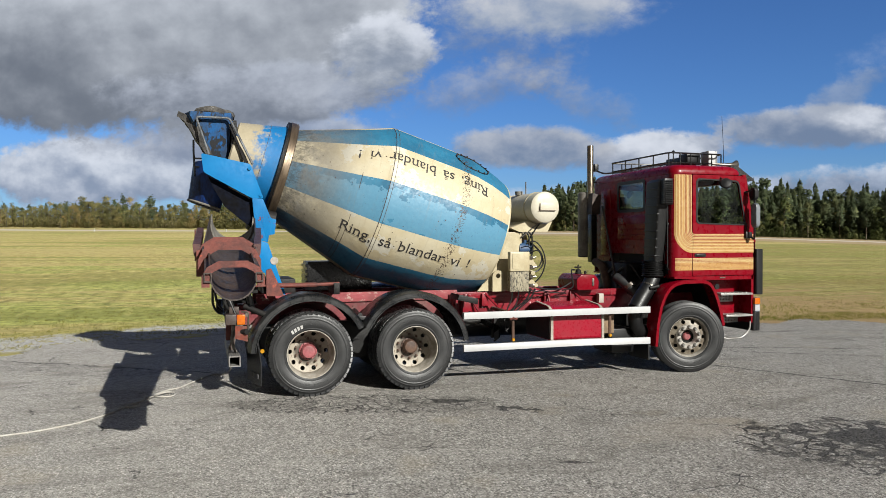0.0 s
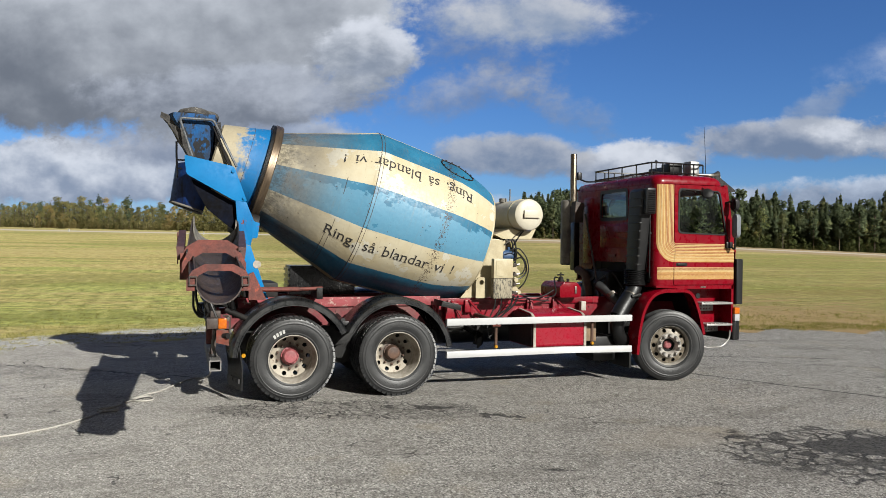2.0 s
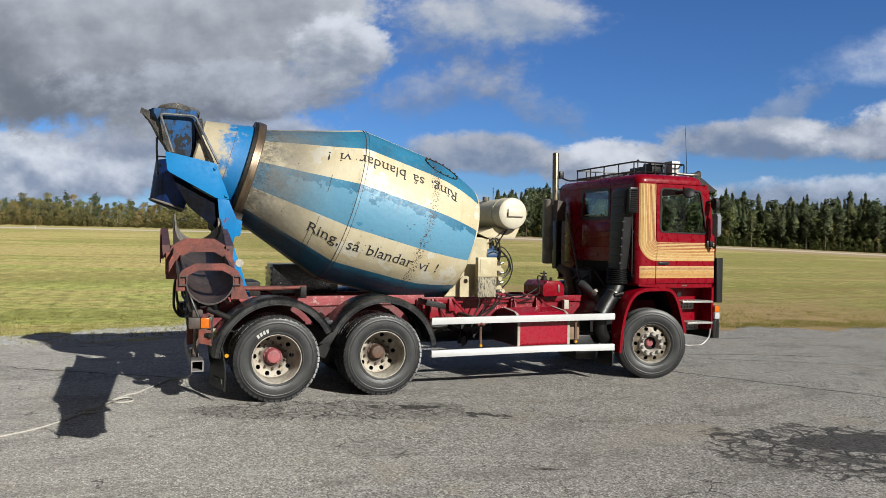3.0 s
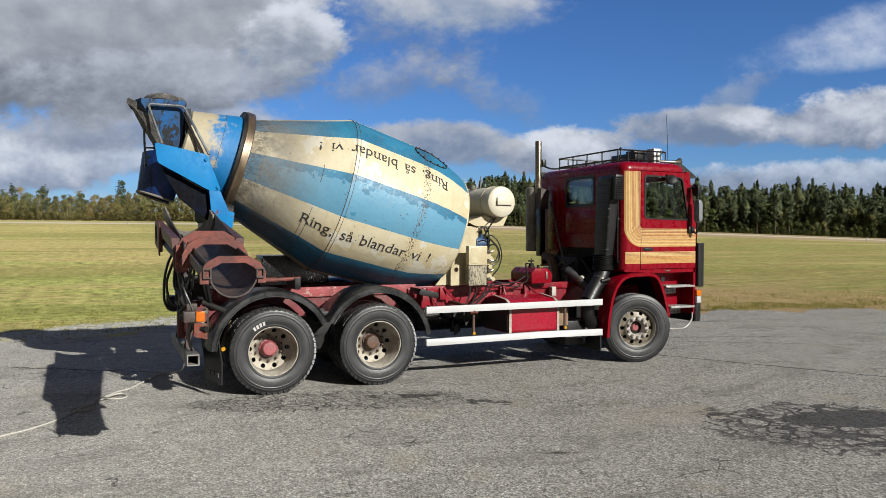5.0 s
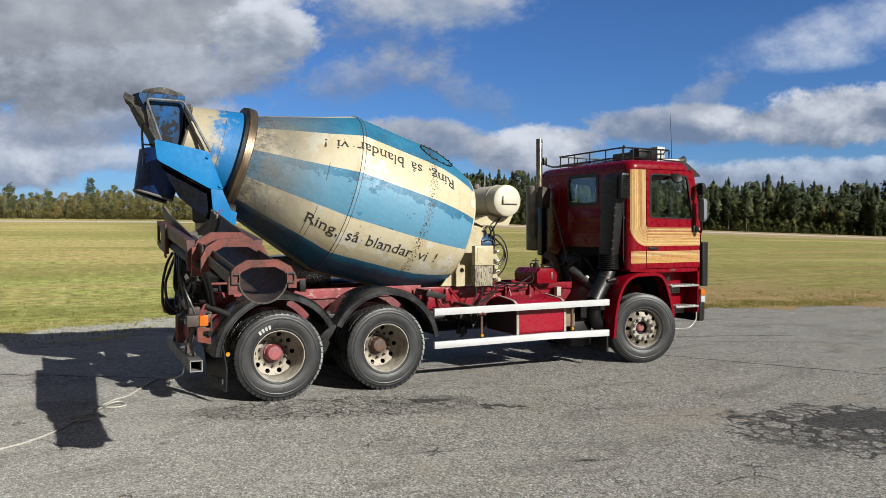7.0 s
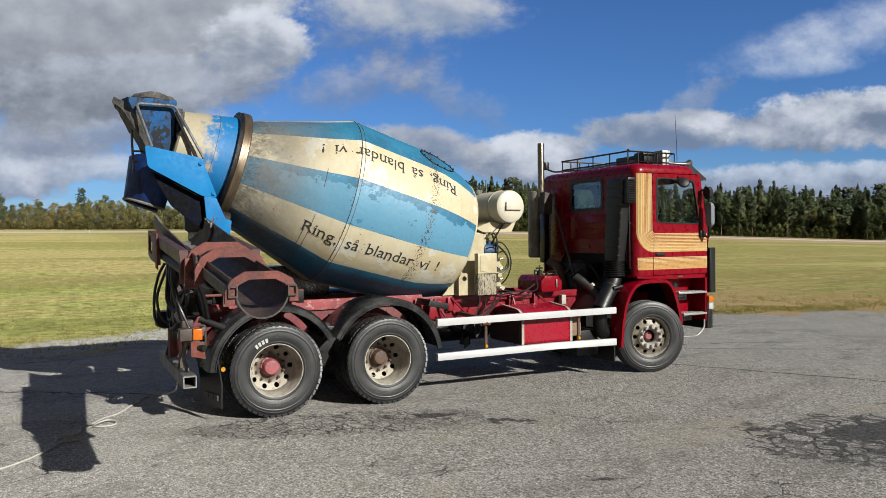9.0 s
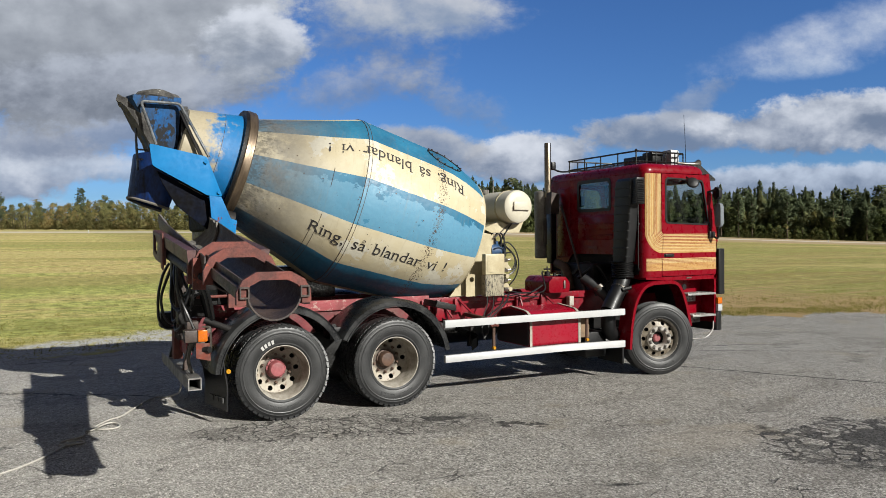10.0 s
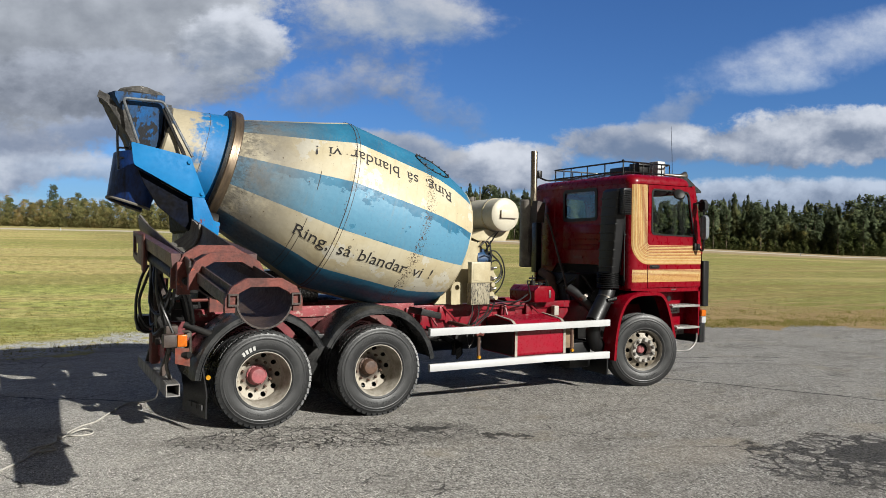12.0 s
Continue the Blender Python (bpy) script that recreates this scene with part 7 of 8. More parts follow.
# roof: a shallow cap with rounded edges
def cap_loop(inset, z, r=0.14):
    return [(x, y, z) for x, y in round_rect(REAR - 0.005 + inset, 6.57 - inset * 1.3, -1.205 + inset, 1.205 - inset, max(r - inset * 0.3, 0.03), 6)]
bm = bmesh.new()
loft(bm, [cap_loop(0.012, 2.955), cap_loop(0.0, 2.965), cap_loop(0.0, 3.00), cap_loop(0.018, 3.045), cap_loop(0.05, 3.08), cap_loop(0.11, 3.105), cap_loop(0.3, 3.122), cap_loop(0.6, 3.13)])
part("roof", bm, M["red"], cab, "dark red rounded cab roof", sharp=50)
bm = bmesh.new()
loft(bm, [[(6.46, -1.06, 3.09), (6.48, -1.06, 3.115), (6.48, 1.06, 3.115), (6.46, 1.06, 3.09)], [(6.84, -1.12, 2.89), (6.845, -1.12, 2.905), (6.845, 1.12, 2.905), (6.84, 1.12, 2.89)]])
for y in (-1.13, 1.118):
    prism(bm, [(6.44, 3.095), (6.52, 3.12), (6.845, 2.912), (6.84, 2.885), (6.575, 2.91)], "y", y, y + 0.012)
part("sun_visor", bm, M["visor"], cab, "smoked sun visor over the windscreen")
bm = bmesh.new()
box(bm, 6.55, 6.66, -0.95, -0.80, 3.04, 3.09, 0.01)
box(bm, 6.55, 6.66, 0.80, 0.95, 3.04, 3.09, 0.01)
part("visor_bracket", bm, M["dark"], cab)

# gold and cream stripes: fine lines that turn a rounded corner from pillar to door
N_LINES = 13
for i in range(N_LINES):
    f = i / (N_LINES - 1)
    x = 5.352 + 0.0 + f * 0.272
    z = 1.795 + f * 0.265
    r = 0.30 - f * 0.235
    w = 0.0108 - 0.0050 * f
    path = [(x + 0.016, 2.95), (x + 0.016, z + r)]
    path += [(x + 0.016 + r - r * math.cos(a), z + r - r * math.sin(a)) for a in (math.pi / 2 * j / 8 for j in range(1, 9))]
    path += [(5.655, z)] if x + 0.016 + r < 5.65 else []
    half = []
    for k, p in enumerate(path):
        a, b = Vector(path[max(k - 1, 0)]), Vector(path[min(k + 1, len(path) - 1)])
        t = (b - a).normalized()
        nrm = Vector((-t.y, t.x))
        half.append((Vector(p) + nrm * w, Vector(p) - nrm * w))
    bm = bmesh.new()
    def lay(p):
        """On the pillar's side, or wrapped round its rear corner."""
        if p.x >= 5.45:
            return Vector((p.x, -SIDE, p.y)), Vector((0, -1, 0))
        a = min((5.45 - p.x) / 0.12, 1.2)
        d = Vector((-math.sin(a), -math.cos(a), 0))
        return Vector((5.45, -1.08, p.y)) + d * 0.12, d
    loops = []
    for a, b in half:
        (pa, na), (pb, nb) = lay(a), lay(b)
        loops.append([pa, pb, pb + nb * 0.0025, pa + na * 0.0025])
    loft(bm, loops)
    part("pillar_stripe", bm, M["gold"] if i % 2 == 0 and i < 9 else M["pale"], cab)
    x_end = 6.775
    bm = bmesh.new()
    box(bm, 5.668 if x + r + 0.016 < 5.66 else x + 0.016 + r - 0.01, x_end, -SIDE - 0.0025, -SIDE + 0.001, z - w, z + w)
    part("door_stripe", bm, M["gold"] if i % 2 == 0 and i < 9 else M["pale"], cab)
for i in range(10):
    z, wide = 1.532 + i * 0.0185, 0.0088 - 0.00030 * i
    for x0, x1 in ((5.375, 5.655), (5.668, 6.772)):
        bm = bmesh.new()
        loops = []
        for f in range(7):
            x = x0 + (x1 - x0) * f / 6
            (pa, na), (pb, nb) = lay(Vector((x, z - wide))), lay(Vector((x, z + wide)))
            loops.append([pa, pb, pb + nb * 0.0025, pa + na * 0.0025])
        loft(bm, loops)
        part("door_stripe", bm, M["gold"] if i < 6 else M["pale"], cab)

# seats, wheel and dash seen through the glass
for y in (-0.62, 0.62):
    bm = bmesh.new()
    box(bm, 5.62, 6.12, y - 0.24, y + 0.24, 1.85, 2.02, 0.05)
    box(bm, 5.50, 5.66, y - 0.23, y + 0.23, 1.98, 2.52, 0.05)
    box(bm, 5.50, 5.60, y - 0.14, y + 0.14, 2.54, 2.72, 0.04)
    part("seat", bm, M["seat"], cab, "dark cloth seat")
bm = bmesh.new()
prism(bm, [(6.42, 1.5), (6.80, 1.5), (6.80, 1.98), (6.62, 2.08), (6.45, 2.02)], "y", -1.14, 1.14, 0.02)
part("dashboard", bm, M["black"], cab)
bm = bmesh.new()
ring = [(6.36 + 0.10 * math.cos(a), 0.62 + 0.23 * math.sin(a), 2.12 + 0.20 * math.cos(a)) for a in (2 * math.pi * i / 24 for i in range(24))]
tube(bm, ring, 0.014, 6, close=True)
tube(bm, [(6.36, 0.62, 2.12), (6.56, 0.62, 1.98)], 0.03, 8)
part("steering_wheel", bm, M["black"], cab)
bm = bmesh.new()
box(bm, 5.37, 6.79, -1.165, 1.165, 1.47, 1.56)
box(bm, 5.362, 5.37, -1.07, -0.46, 1.6, 2.96)
box(bm, 5.362, 5.37, 0.34, 1.07, 1.6, 2.96)
box(bm, 5.362, 5.37, -0.46, 0.34, 1.77, 2.45)
box(bm, 5.374, 5.39, -1.07, 1.07, 1.565, 1.82)
part("cab_lining", bm, M["seat"], cab)

# front corner deflectors, lamps, bumper
for s in (-1, 1):
    bm = bmesh.new()
    y0, y1 = sorted((s * 1.02, s * 1.235))
    prism(bm, round_poly([(6.80, y0), (6.95, y0), (6.965, (y0 + y1) / 2), (6.93, y1), (6.80, y1)] if s > 0 else [(6.80, y1), (6.95, y1), (6.965, (y0 + y1) / 2), (6.93, y0), (6.80, y0)], 0.03), "z", 1.135, 1.835, 0.008)
    part("corner_deflector", bm, M["black"], truck, "black plastic corner deflector on the cab front")
    bm = bmesh.new()
    y0, y1 = sorted((s * 1.08, s * 1.235))
    box(bm, 6.775, 6.875, y0, y1, 0.985, 1.085, 0.015)
    part("indicator_lamp", bm, M["orange"], truck, "orange front indicator lens")
    bm = bmesh.new()
    box(bm, 6.778, 6.875, y0, y1, 0.875, 0.980, 0.012)
    part("position_lamp", bm, M["lens"], truck, "clear front lamp lens")
    bm = bmesh.new()
    tube(bm, bend([(6.18, s * 1.17, 0.52), (6.26, s * 1.20, 0.475), (6.56, s * 1.20, 0.475), (6.72, s * 1.19, 0.60), (6.74, s * 1.17, 0.72)], 0.08), 0.014, 8)
    part("entry_hoop", bm, M["alu_dirty"], truck, "bent aluminium entry hoop under the step")
bm = bmesh.new()
prism(bm, round_poly([(6.765, -1.20), (6.82, -1.22), (6.94, -1.16), (6.96, 0), (6.94, 1.16), (6.82, 1.22), (6.765, 1.20)], 0.03), "z", 0.575, 0.865, 0.012)
part("front_bumper", bm, M["black"], truck, "black front bumper")
bm = bmesh.new()
box(bm, 6.80, 6.93, -1.02, 1.02, 0.87, 1.44, 0.01)
grille = part("grille", bm, M["black"], truck, "black radiator grille")

# step well, steps and front wings
for s in (-1, 1):
    bm = bmesh.new()
    y_in, y_out = s * 0.90, s * 1.19
    y0, y1 = sorted((y_in, y_in + s * 0.02))
    prism(bm, [(6.12, 1.43), (6.78, 1.43), (6.78, 0.69), (6.25, 0.69)], "y", y0, y1)
    y0, y1 = sorted((y_in, y_out))
    prism(bm, [(6.745, 1.43), (6.785, 1.43), (6.785, 0.70), (6.745, 0.70)], "y", y0, y1)
    prism(bm, [(5.36, 1.43), (6.79, 1.43), (6.79, 1.372), (6.05, 1.372), (5.36, 1.40)], "y", y0, y1)
    well = part("step_well", bm, M["red"], truck, "red step well below the door")
    for z, x0, x1 in ((1.165, 6.16, 6.745), (0.835, 6.26, 6.745)):
        bm = bmesh.new()
        y0, y1 = sorted((s * 0.94, s * 1.225))
        box(bm, x0, x1, y0, y1, z - 0.03, z, 0.006)
        step = part("step", bm, M["alu"], truck, "aluminium tread plate step")
        for k in range(7):
            bm = bmesh.new()
            lathe(bm, [(z - 0.001, 0.016), (z + 0.007, 0.013), (z + 0.007, 0.001)], 8, m=Matrix.Translation((x0 + 0.06 + k * 0.075, s * 1.16, 0)), axis="z")
            part("stud", bm, M["alu"], step)
        bm = bmesh.new()
        y0, y1 = sorted((s * 0.93, s * 0.95))
        holes = [[(x0 + 0.10 + 0.055 * a + 0.017 * math.cos(t), z - 0.065 - 0.05 * b + 0.017 * math.sin(t)) for t in (2 * math.pi * i / 8 for i in range(8))] for a in range(6) for b in range(2)]
        plate(bm, [(x0 + 0.05, z - 0.15), (x0 + 0.44, z - 0.15), (x0 + 0.44, z - 0.03), (x0 + 0.05, z - 0.03)], holes, "y", y0, y1)
        part("kick_plate", bm, M["alu"], step, "perforated kick plate")
    # wing over the wheel
    path = [(4.99, 0.42), (5.02, 0.75), (5.08, 1.02), (5.17, 1.21), (5.29, 1.33), (5.45, 1.378), (5.85, 1.385), (5.97, 1.35), (6.06, 1.24), (6.15, 1.02), (6.235, 0.69)]
    path = [(p.x, p.y) for p in bend([(x, z, 0) for x, z in path], 0.08, 3)]
    inner = []
    for k, p in enumerate(path):
        a, b = Vector(path[max(k - 1, 0)]), Vector(path[min(k + 1, len(path) - 1)])
        t = (b - a).normalized()
        inner.append(Vector(p) + Vector((t.y, -t.x)) * 0.055)
    bm = bmesh.new()
    loops = []
    for o, i in zip(path, inner):
        o3, i3 = Vector((o[0], 0, o[1])), Vector((i.x, 0, i.y))
        mid = o3.lerp(i3, 0.18)
        loops.append([o3 + Vector((0, s * 0.985, 0)), o3 + Vector((0, s * 1.205, 0)), mid + Vector((0, s * 1.238, 0)), i3 + Vector((0, s * 1.235, 0)), i3 + Vector((0, s * 1.215, 0)), o3.lerp(i3, 0.25) + Vector((0, s * 1.18, 0)), o3.lerp(i3, 0.2) + Vector((0, s * 0.985, 0))])
    loft(bm, loops)
    part("front_wing", bm, M["red"], truck, "dark red wing over the front wheel", sharp=50)
    bm = bmesh.new()
    loft(bm, [[Vector((o[0], s * 0.60, o[1])), Vector((o[0], s * 0.98, o[1])), Vector((o[0], s * 0.98, o[1])).lerp(Vector((i.x, s * 0.98, i.y)), 0.15), Vector((o[0], s * 0.60, o[1])).lerp(Vector((i.x, s * 0.60, i.y)), 0.15)] for o, i in list(zip(path, inner))[8 if s < 0 else 0:]])
    part("arch_liner", bm, M["black"], truck, "black inner wheel arch liner", sharp=50)
    bm = bmesh.new()
    lathe(bm, [(s * 1.19, 0.045), (s * 1.20, 0.04), (s * 1.20, 0.001)], 14, m=Matrix.Translation((6.11, 0, 1.27)), axis="y")
    part("filler_cap", bm, M["black"], truck)
    bm = bmesh.new()
    box(bm, 6.16, 6.26, min(s * 1.19, s * 1.197), max(s * 1.19, s * 1.197), 1.395, 1.415)
    part("name_plate", bm, M["steel"], truck)
    bm = bmesh.new()
    y0, y1 = sorted((s * 0.66, s * 1.2))
    prism(bm, [(4.90, 0.46), (4.925, 0.46), (4.925, 0.22), (4.90, 0.22)], "y", y0, y1)
    part("mudflap", bm, M["black"], truck, "black rubber flap behind the front wheel")
bm = bmesh.new()
for y, z in ((-1.05, 1.26), (-0.98, 1.20), (-0.92, 1.28)):
    tube(bm, [(5.03, y, z), (5.16, y - 0.04, z + 0.03)], 0.03, 8)
part("hose_coupling", bm, M["grease"], truck)

# grab rail on the pillar's edge
bm = bmesh.new()
tube(bm, bend([(5.345, -1.08, 1.52), (5.305, -1.09, 1.56), (5.305, -1.09, 2.80), (5.345, -1.08, 2.84)], 0.03), 0.012, 6)
box(bm, 5.30, 5.34, -1.10, -1.07, 2.20, 2.225, 0.004)
part("grab_rail", bm, M["black_gloss"], cab, "thin black grab rail on the cab corner")

# mirrors
for s in (-1, 1):
    bm = bmesh.new()
    tube(bm, bend([(6.60, s * 1.19, 2.70), (6.64, s * 1.30, 2.73), (6.68, s * 1.33, 2.72), (6.68, s * 1.33, 2.05), (6.70, s * 1.30, 1.98), (6.70, s * 1.20, 2.04)], 0.05), 0.016, 8)
    arm = part("mirror_arm", bm, M["black_gloss"], cab, "black tubular mirror arm")
    bm = bmesh.new()
    prism(bm, round_rect(s * 1.335 - 0.058, s * 1.335 + 0.058, 2.16, 2.53, 0.055), "x", 6.66, 6.73, 0.02)
    part("mirror", bm, M["mirror"], cab, "grey-backed wing mirror")
    bm = bmesh.new()
    prism(bm, round_rect(s * 1.32 - 0.062, s * 1.32 + 0.062, 2.58, 2.77, 0.05), "x", 6.64, 6.71, 0.02)
    part("mirror", bm, M["black"], cab, "small black upper mirror")
    bm = bmesh.new()
    lathe(bm, [(0, 0.02), (0.012, 0.075), (0.03, 0.092), (0.038, 0.088), (0.04, 0.01)], 20, m=look((6.16, s * 1.33, 2.84), (6.16 - 0.45, s * 2.08, 3.29)), axis="z")
    tube(bm, [(6.16, s * 1.18, 2.93), (6.16, s * 1.32, 2.84)], 0.010, 6)
    part("kerb_mirror", bm, M["black"], cab, "round kerb mirror above the door")
    bm = bmesh.new()
    box(bm, 6.60, 6.72, min(s * 1.20, s * 1.24), max(s * 1.20, s * 1.24), 2.00, 2.10, 0.012)
    part("mirror_foot", bm, M["black"], cab)
bm = bmesh.new()
tube(bm, [(6.50, -1.215, 2.24), (6.62, -1.215, 2.235), (6.62, -1.23, 2.10)], 0.012, 6)
part("mirror_stay", bm, M["black_gloss"], cab)

# roof rack and what it carries
def bar(pts, r=0.011, name="rack_bar"):
    bm = bmesh.new()
    tube(bm, pts, r, 6)
    return part(name, bm, M["black_gloss"], rack)
bm = bmesh.new()
x0, x1, y0, y1 = 5.50, 6.46, -0.86, 0.80
tube(bm, bend([(x0, y1, 3.315), (x0, y0, 3.315), (x1, y0, 3.315), (x1, y1, 3.315), (x0, y1, 3.315)], 0.06), 0.013, 7)
rack = part("roof_rack", bm, M["black_gloss"], truck, "black tubular roof rack on the cab")
bar(bend([(x0, y1, 3.165), (x0, y0, 3.165), (x1, y0, 3.165), (x1, y1, 3.165), (x0, y1, 3.165)], 0.06), 0.012)
for i in range(5):
    y = y0 + 0.02 + (y1 - y0 - 0.04) * i / 4
    bar([(x0 - 0.0, y, 3.12), (x0, y, 3.315)])
    bar([(x1, y, 3.12), (x1, y, 3.315)])
for i in range(1, 5):
    x = x0 + (x1 - x0) * i / 5
    bar([(x, y0, 3.12), (x, y0, 3.315)])
    bar([(x, y1, 3.12), (x, y1, 3.315)])
for i in range(9):
    y = y0 + (y1 - y0) * (i + 1) / 10
    bar([(x0, y, 3.165), (x1, y, 3.165)], 0.008)
bm = bmesh.new()
box(bm, 6.16, 6.24, -0.62, 0.18, 3.175, 3.335, 0.012)
part("work_light_case", bm, M["black"], truck, "flat black case strapped on the rack")
bm = bmesh.new()
box(bm, 5.86, 6.10, -0.80, -0.58, 3.175, 3.325, 0.02)
part("black_case", bm, M["black"], truck, "black plastic box on the roof rack")
bm = bmesh.new()
box(bm, 6.29, 6.46, -0.76, -0.56, 3.13, 3.385, 0.025)
part("beacon_base", bm, M["white"], truck, "white plastic lamp on the roof")
bm = bmesh.new()
tube(bm, [(5.86, -0.45, 3.20), (5.86, -0.45, 3.40)], 0.010, 6)
tube(bm, [(5.86, -0.45, 3.36), (5.86, -0.45, 3.385), (5.86, -0.45, 3.41)], [0.02, 0.026, 0.010], 8)
part("rack_knob", bm, M["black_gloss"], rack)
bm = bmesh.new()
lathe(bm, [(0, 0.018), (0.22, 0.022), (0.34, 0.040), (0.40, 0.080), (0.405, 0.074), (0.36, 0.02)], 18, m=pose(6.20, -0.97, 3.15, 0, 2, -6))
box(bm, 6.42, 6.46, -0.97, -0.92, 3.09, 3.15)
part("air_horn", bm, M["steel"], truck, "chrome air horn on the roof edge")
bm = bmesh.new()
lathe(bm, [(0, 0.02), (0.02, 0.055), (0.05, 0.06), (0.08, 0.04), (0.09, 0.01)], 16, m=pose(6.60, -0.98, 3.075, 0, -60, 0))
part("roof_lamp", bm, M["lens"], truck, "small round roof lamp")
bm = bmesh.new()
tube(bm, [(6.48, -0.88, 3.10), (6.47, -0.88, 3.45), (6.44, -0.88, 3.92)], [0.006, 0.004, 0.003], 5)
part("antenna", bm, M["black_gloss"], truck, "thin whip antenna")
bm = bmesh.new()
box(bm, 5.16, 5.24, 0.80, 0.98, 3.17, 3.30, 0.025)
tube(bm, bend([(5.23, 0.86, 3.18), (5.32, 0.78, 3.13), (5.60, 0.7, 3.15)], 0.05), 0.014, 6)
part("rear_work_lamp", bm, M["black"], truck, "black work lamp on the cab's rear edge")

# ---- behind the cab: snorkel, exhaust, strut ----
bm = bmesh.new()
loft(bm, [[(x, y, z) for x, y in round_rect(5.13 + ins, 5.315, ya + ins, yb - ins, 0.03, 3)] for ins, ya, yb, z in
          ((0.0, -1.02, -0.72, 1.66), (0.0, -1.06, -0.735, 2.0), (0.0, -1.11, -0.76, 2.52), (0.0, -1.13, -0.79, 2.84), (0.03, -1.13, -0.79, 2.88))])
snorkel = part("snorkel", bm, M["black"], truck, "black plastic air intake snorkel behind the cab")
for i in range(9):
    z = 1.74 + i * 0.125
    bm = bmesh.new()
    ya, yb = -1.02 - 0.10 * (z - 1.66), -0.72 - 0.055 * (z - 1.66)
    box(bm, 5.122, 5.20, ya - 0.004, yb + 0.004, z - 0.010, z + 0.010, 0.004)
    part("snorkel_rib", bm, M["black"], snorkel)
bm = bmesh.new()
box(bm, 5.17, 5.315, -1.215, -1.12, 2.50, 2.885, 0.012)
part("intake_box", bm, M["black"], snorkel)
for i in range(11):
    bm = bmesh.new()
    z = 2.525 + i * 0.032
    prism(bm, [(-1.235, z - 0.006), (-1.215, z + 0.012), (-1.210, z + 0.012), (-1.225, z - 0.010)], "x", 5.18, 5.305)
    box(bm, 5.157, 5.170, -1.205, -1.13, z - 0.006, z + 0.008)
    part("louvre", bm, M["black"], snorkel)
bm = bmesh.new()
prof = []
for i in range(8):
    z = 1.42 + i * 0.032
    prof += [(z, 0.150 if i > 2 else 0.155), (z + 0.016, 0.172)]
lathe(bm, prof, 28, m=Matrix.Translation((5.20, -0.87, 0)), axis="z")
part("bellows", bm, M["hose"], snorkel, "black rubber bellows on the snorkel")
bm = bmesh.new()
tube(bm, bend([(5.20, -0.87, 1.43), (5.14, -0.90, 1.32), (4.92, -0.98, 1.10), (4.82, -1.0, 0.96)], 0.16, 6), 0.118, 22)
tube(bm, bend([(4.84, -1.0, 0.98), (4.80, -1.0, 0.78), (4.90, -0.95, 0.60), (5.10, -0.90, 0.60)], 0.16, 7), 0.105, 20)
part("air_elbow", bm, M["black"], truck, "black rubber intake elbow")
for k in range(1):
    bm = bmesh.new()
    lathe(bm, [(-0.014, 0.124), (0.014, 0.124)], 24, m=look((5.08, -0.925, 1.255), (4.8, -1.02, 0.97)), axis="z", caps=False)
    bmesh.ops.solidify(bm, geom=bm.faces[:], thickness=0.006)
    part("hose_clamp", bm, M["steel"], truck, "bright steel hose clamp")

bm = bmesh.new()
lathe(bm, [(1.675, 0.02), (1.68, 0.125), (1.70, 0.14), (2.79, 0.14), (2.81, 0.125), (2.815, 0.02)], 28, m=Matrix.Translation((5.085, 0.98, 0)), axis="z")
silencer = part("silencer", bm, M["alu_dull"], truck, "dull steel upright exhaust silencer")
bm = bmesh.new()
lathe(bm, [(2.70, 0.056), (3.60, 0.056), (3.612, 0.052), (3.605, 0.046), (2.9, 0.046)], 22, m=Matrix.Translation((5.085, 0.83, 0)), axis="z")
part("tailpipe", bm, M["chrome"], silencer, "tall polished upright tailpipe")
bm = bmesh.new()
prism(bm, [(5.02, 2.42), (5.18, 2.42), (5.20, 2.75), (5.04, 2.78)], "y", 0.66, 0.84)
part("pipe_bracket", bm, M["rust_dark"], silencer, "rusty pipe bracket")
bm = bmesh.new()
box(bm, 4.98, 5.09, 0.60, 0.74, 1.60, 2.42, 0.02)
part("cab_mast", bm, M["black_gloss"], truck, "black mast behind the cab")
bm = bmesh.new()
tube(bm, bend([(5.02, 0.78, 2.36), (4.96, 0.80, 2.34), (4.96, 0.80, 1.92), (5.02, 0.78, 1.90)], 0.04), 0.012, 6)
part("mast_handle", bm, M["steel"], truck)
bm = bmesh.new()
tube(bm, [(5.18, 0.58, 2.55), (4.86, -0.42, 1.24)], 0.017, 8)
tube(bm, [(4.90, -0.30, 1.40), (4.86, -0.42, 1.22)], 0.026, 8)
part("tilt_strut", bm, M["rust_dark"], truck, "grey tilt strut of the cab")
bm = bmesh.new()
tube(bm, bend([(4.95, 0.42, 1.62), (4.98, 0.2, 1.55), (5.0, 0.1, 1.2)], 0.12), 0.07, 12)
part("exhaust_pipe", bm, M["hub_brown"], truck, "brown exhaust pipe behind the cab")
bm = bmesh.new()
tube(bm, bend([(5.31, 1.0, 3.0), (5.24, 1.02, 3.0), (5.24, 1.02, 2.75), (5.31, 1.0, 2.72)], 0.04), 0.012, 6)
part("grab_handle", bm, M["black_gloss"], cab)
bm = bmesh.new()
tube(bm, bend([(4.95, 0.0, 1.45), (5.15, -0.1, 1.66), (5.2, -0.3, 1.5)], 0.1), 0.03, 8)
tube(bm, bend([(4.9, -0.2, 1.4), (5.1, -0.4, 1.62), (5.2, -0.55, 1.35)], 0.1), 0.025, 8)
part("coolant_hose", bm, M["hose"], truck)

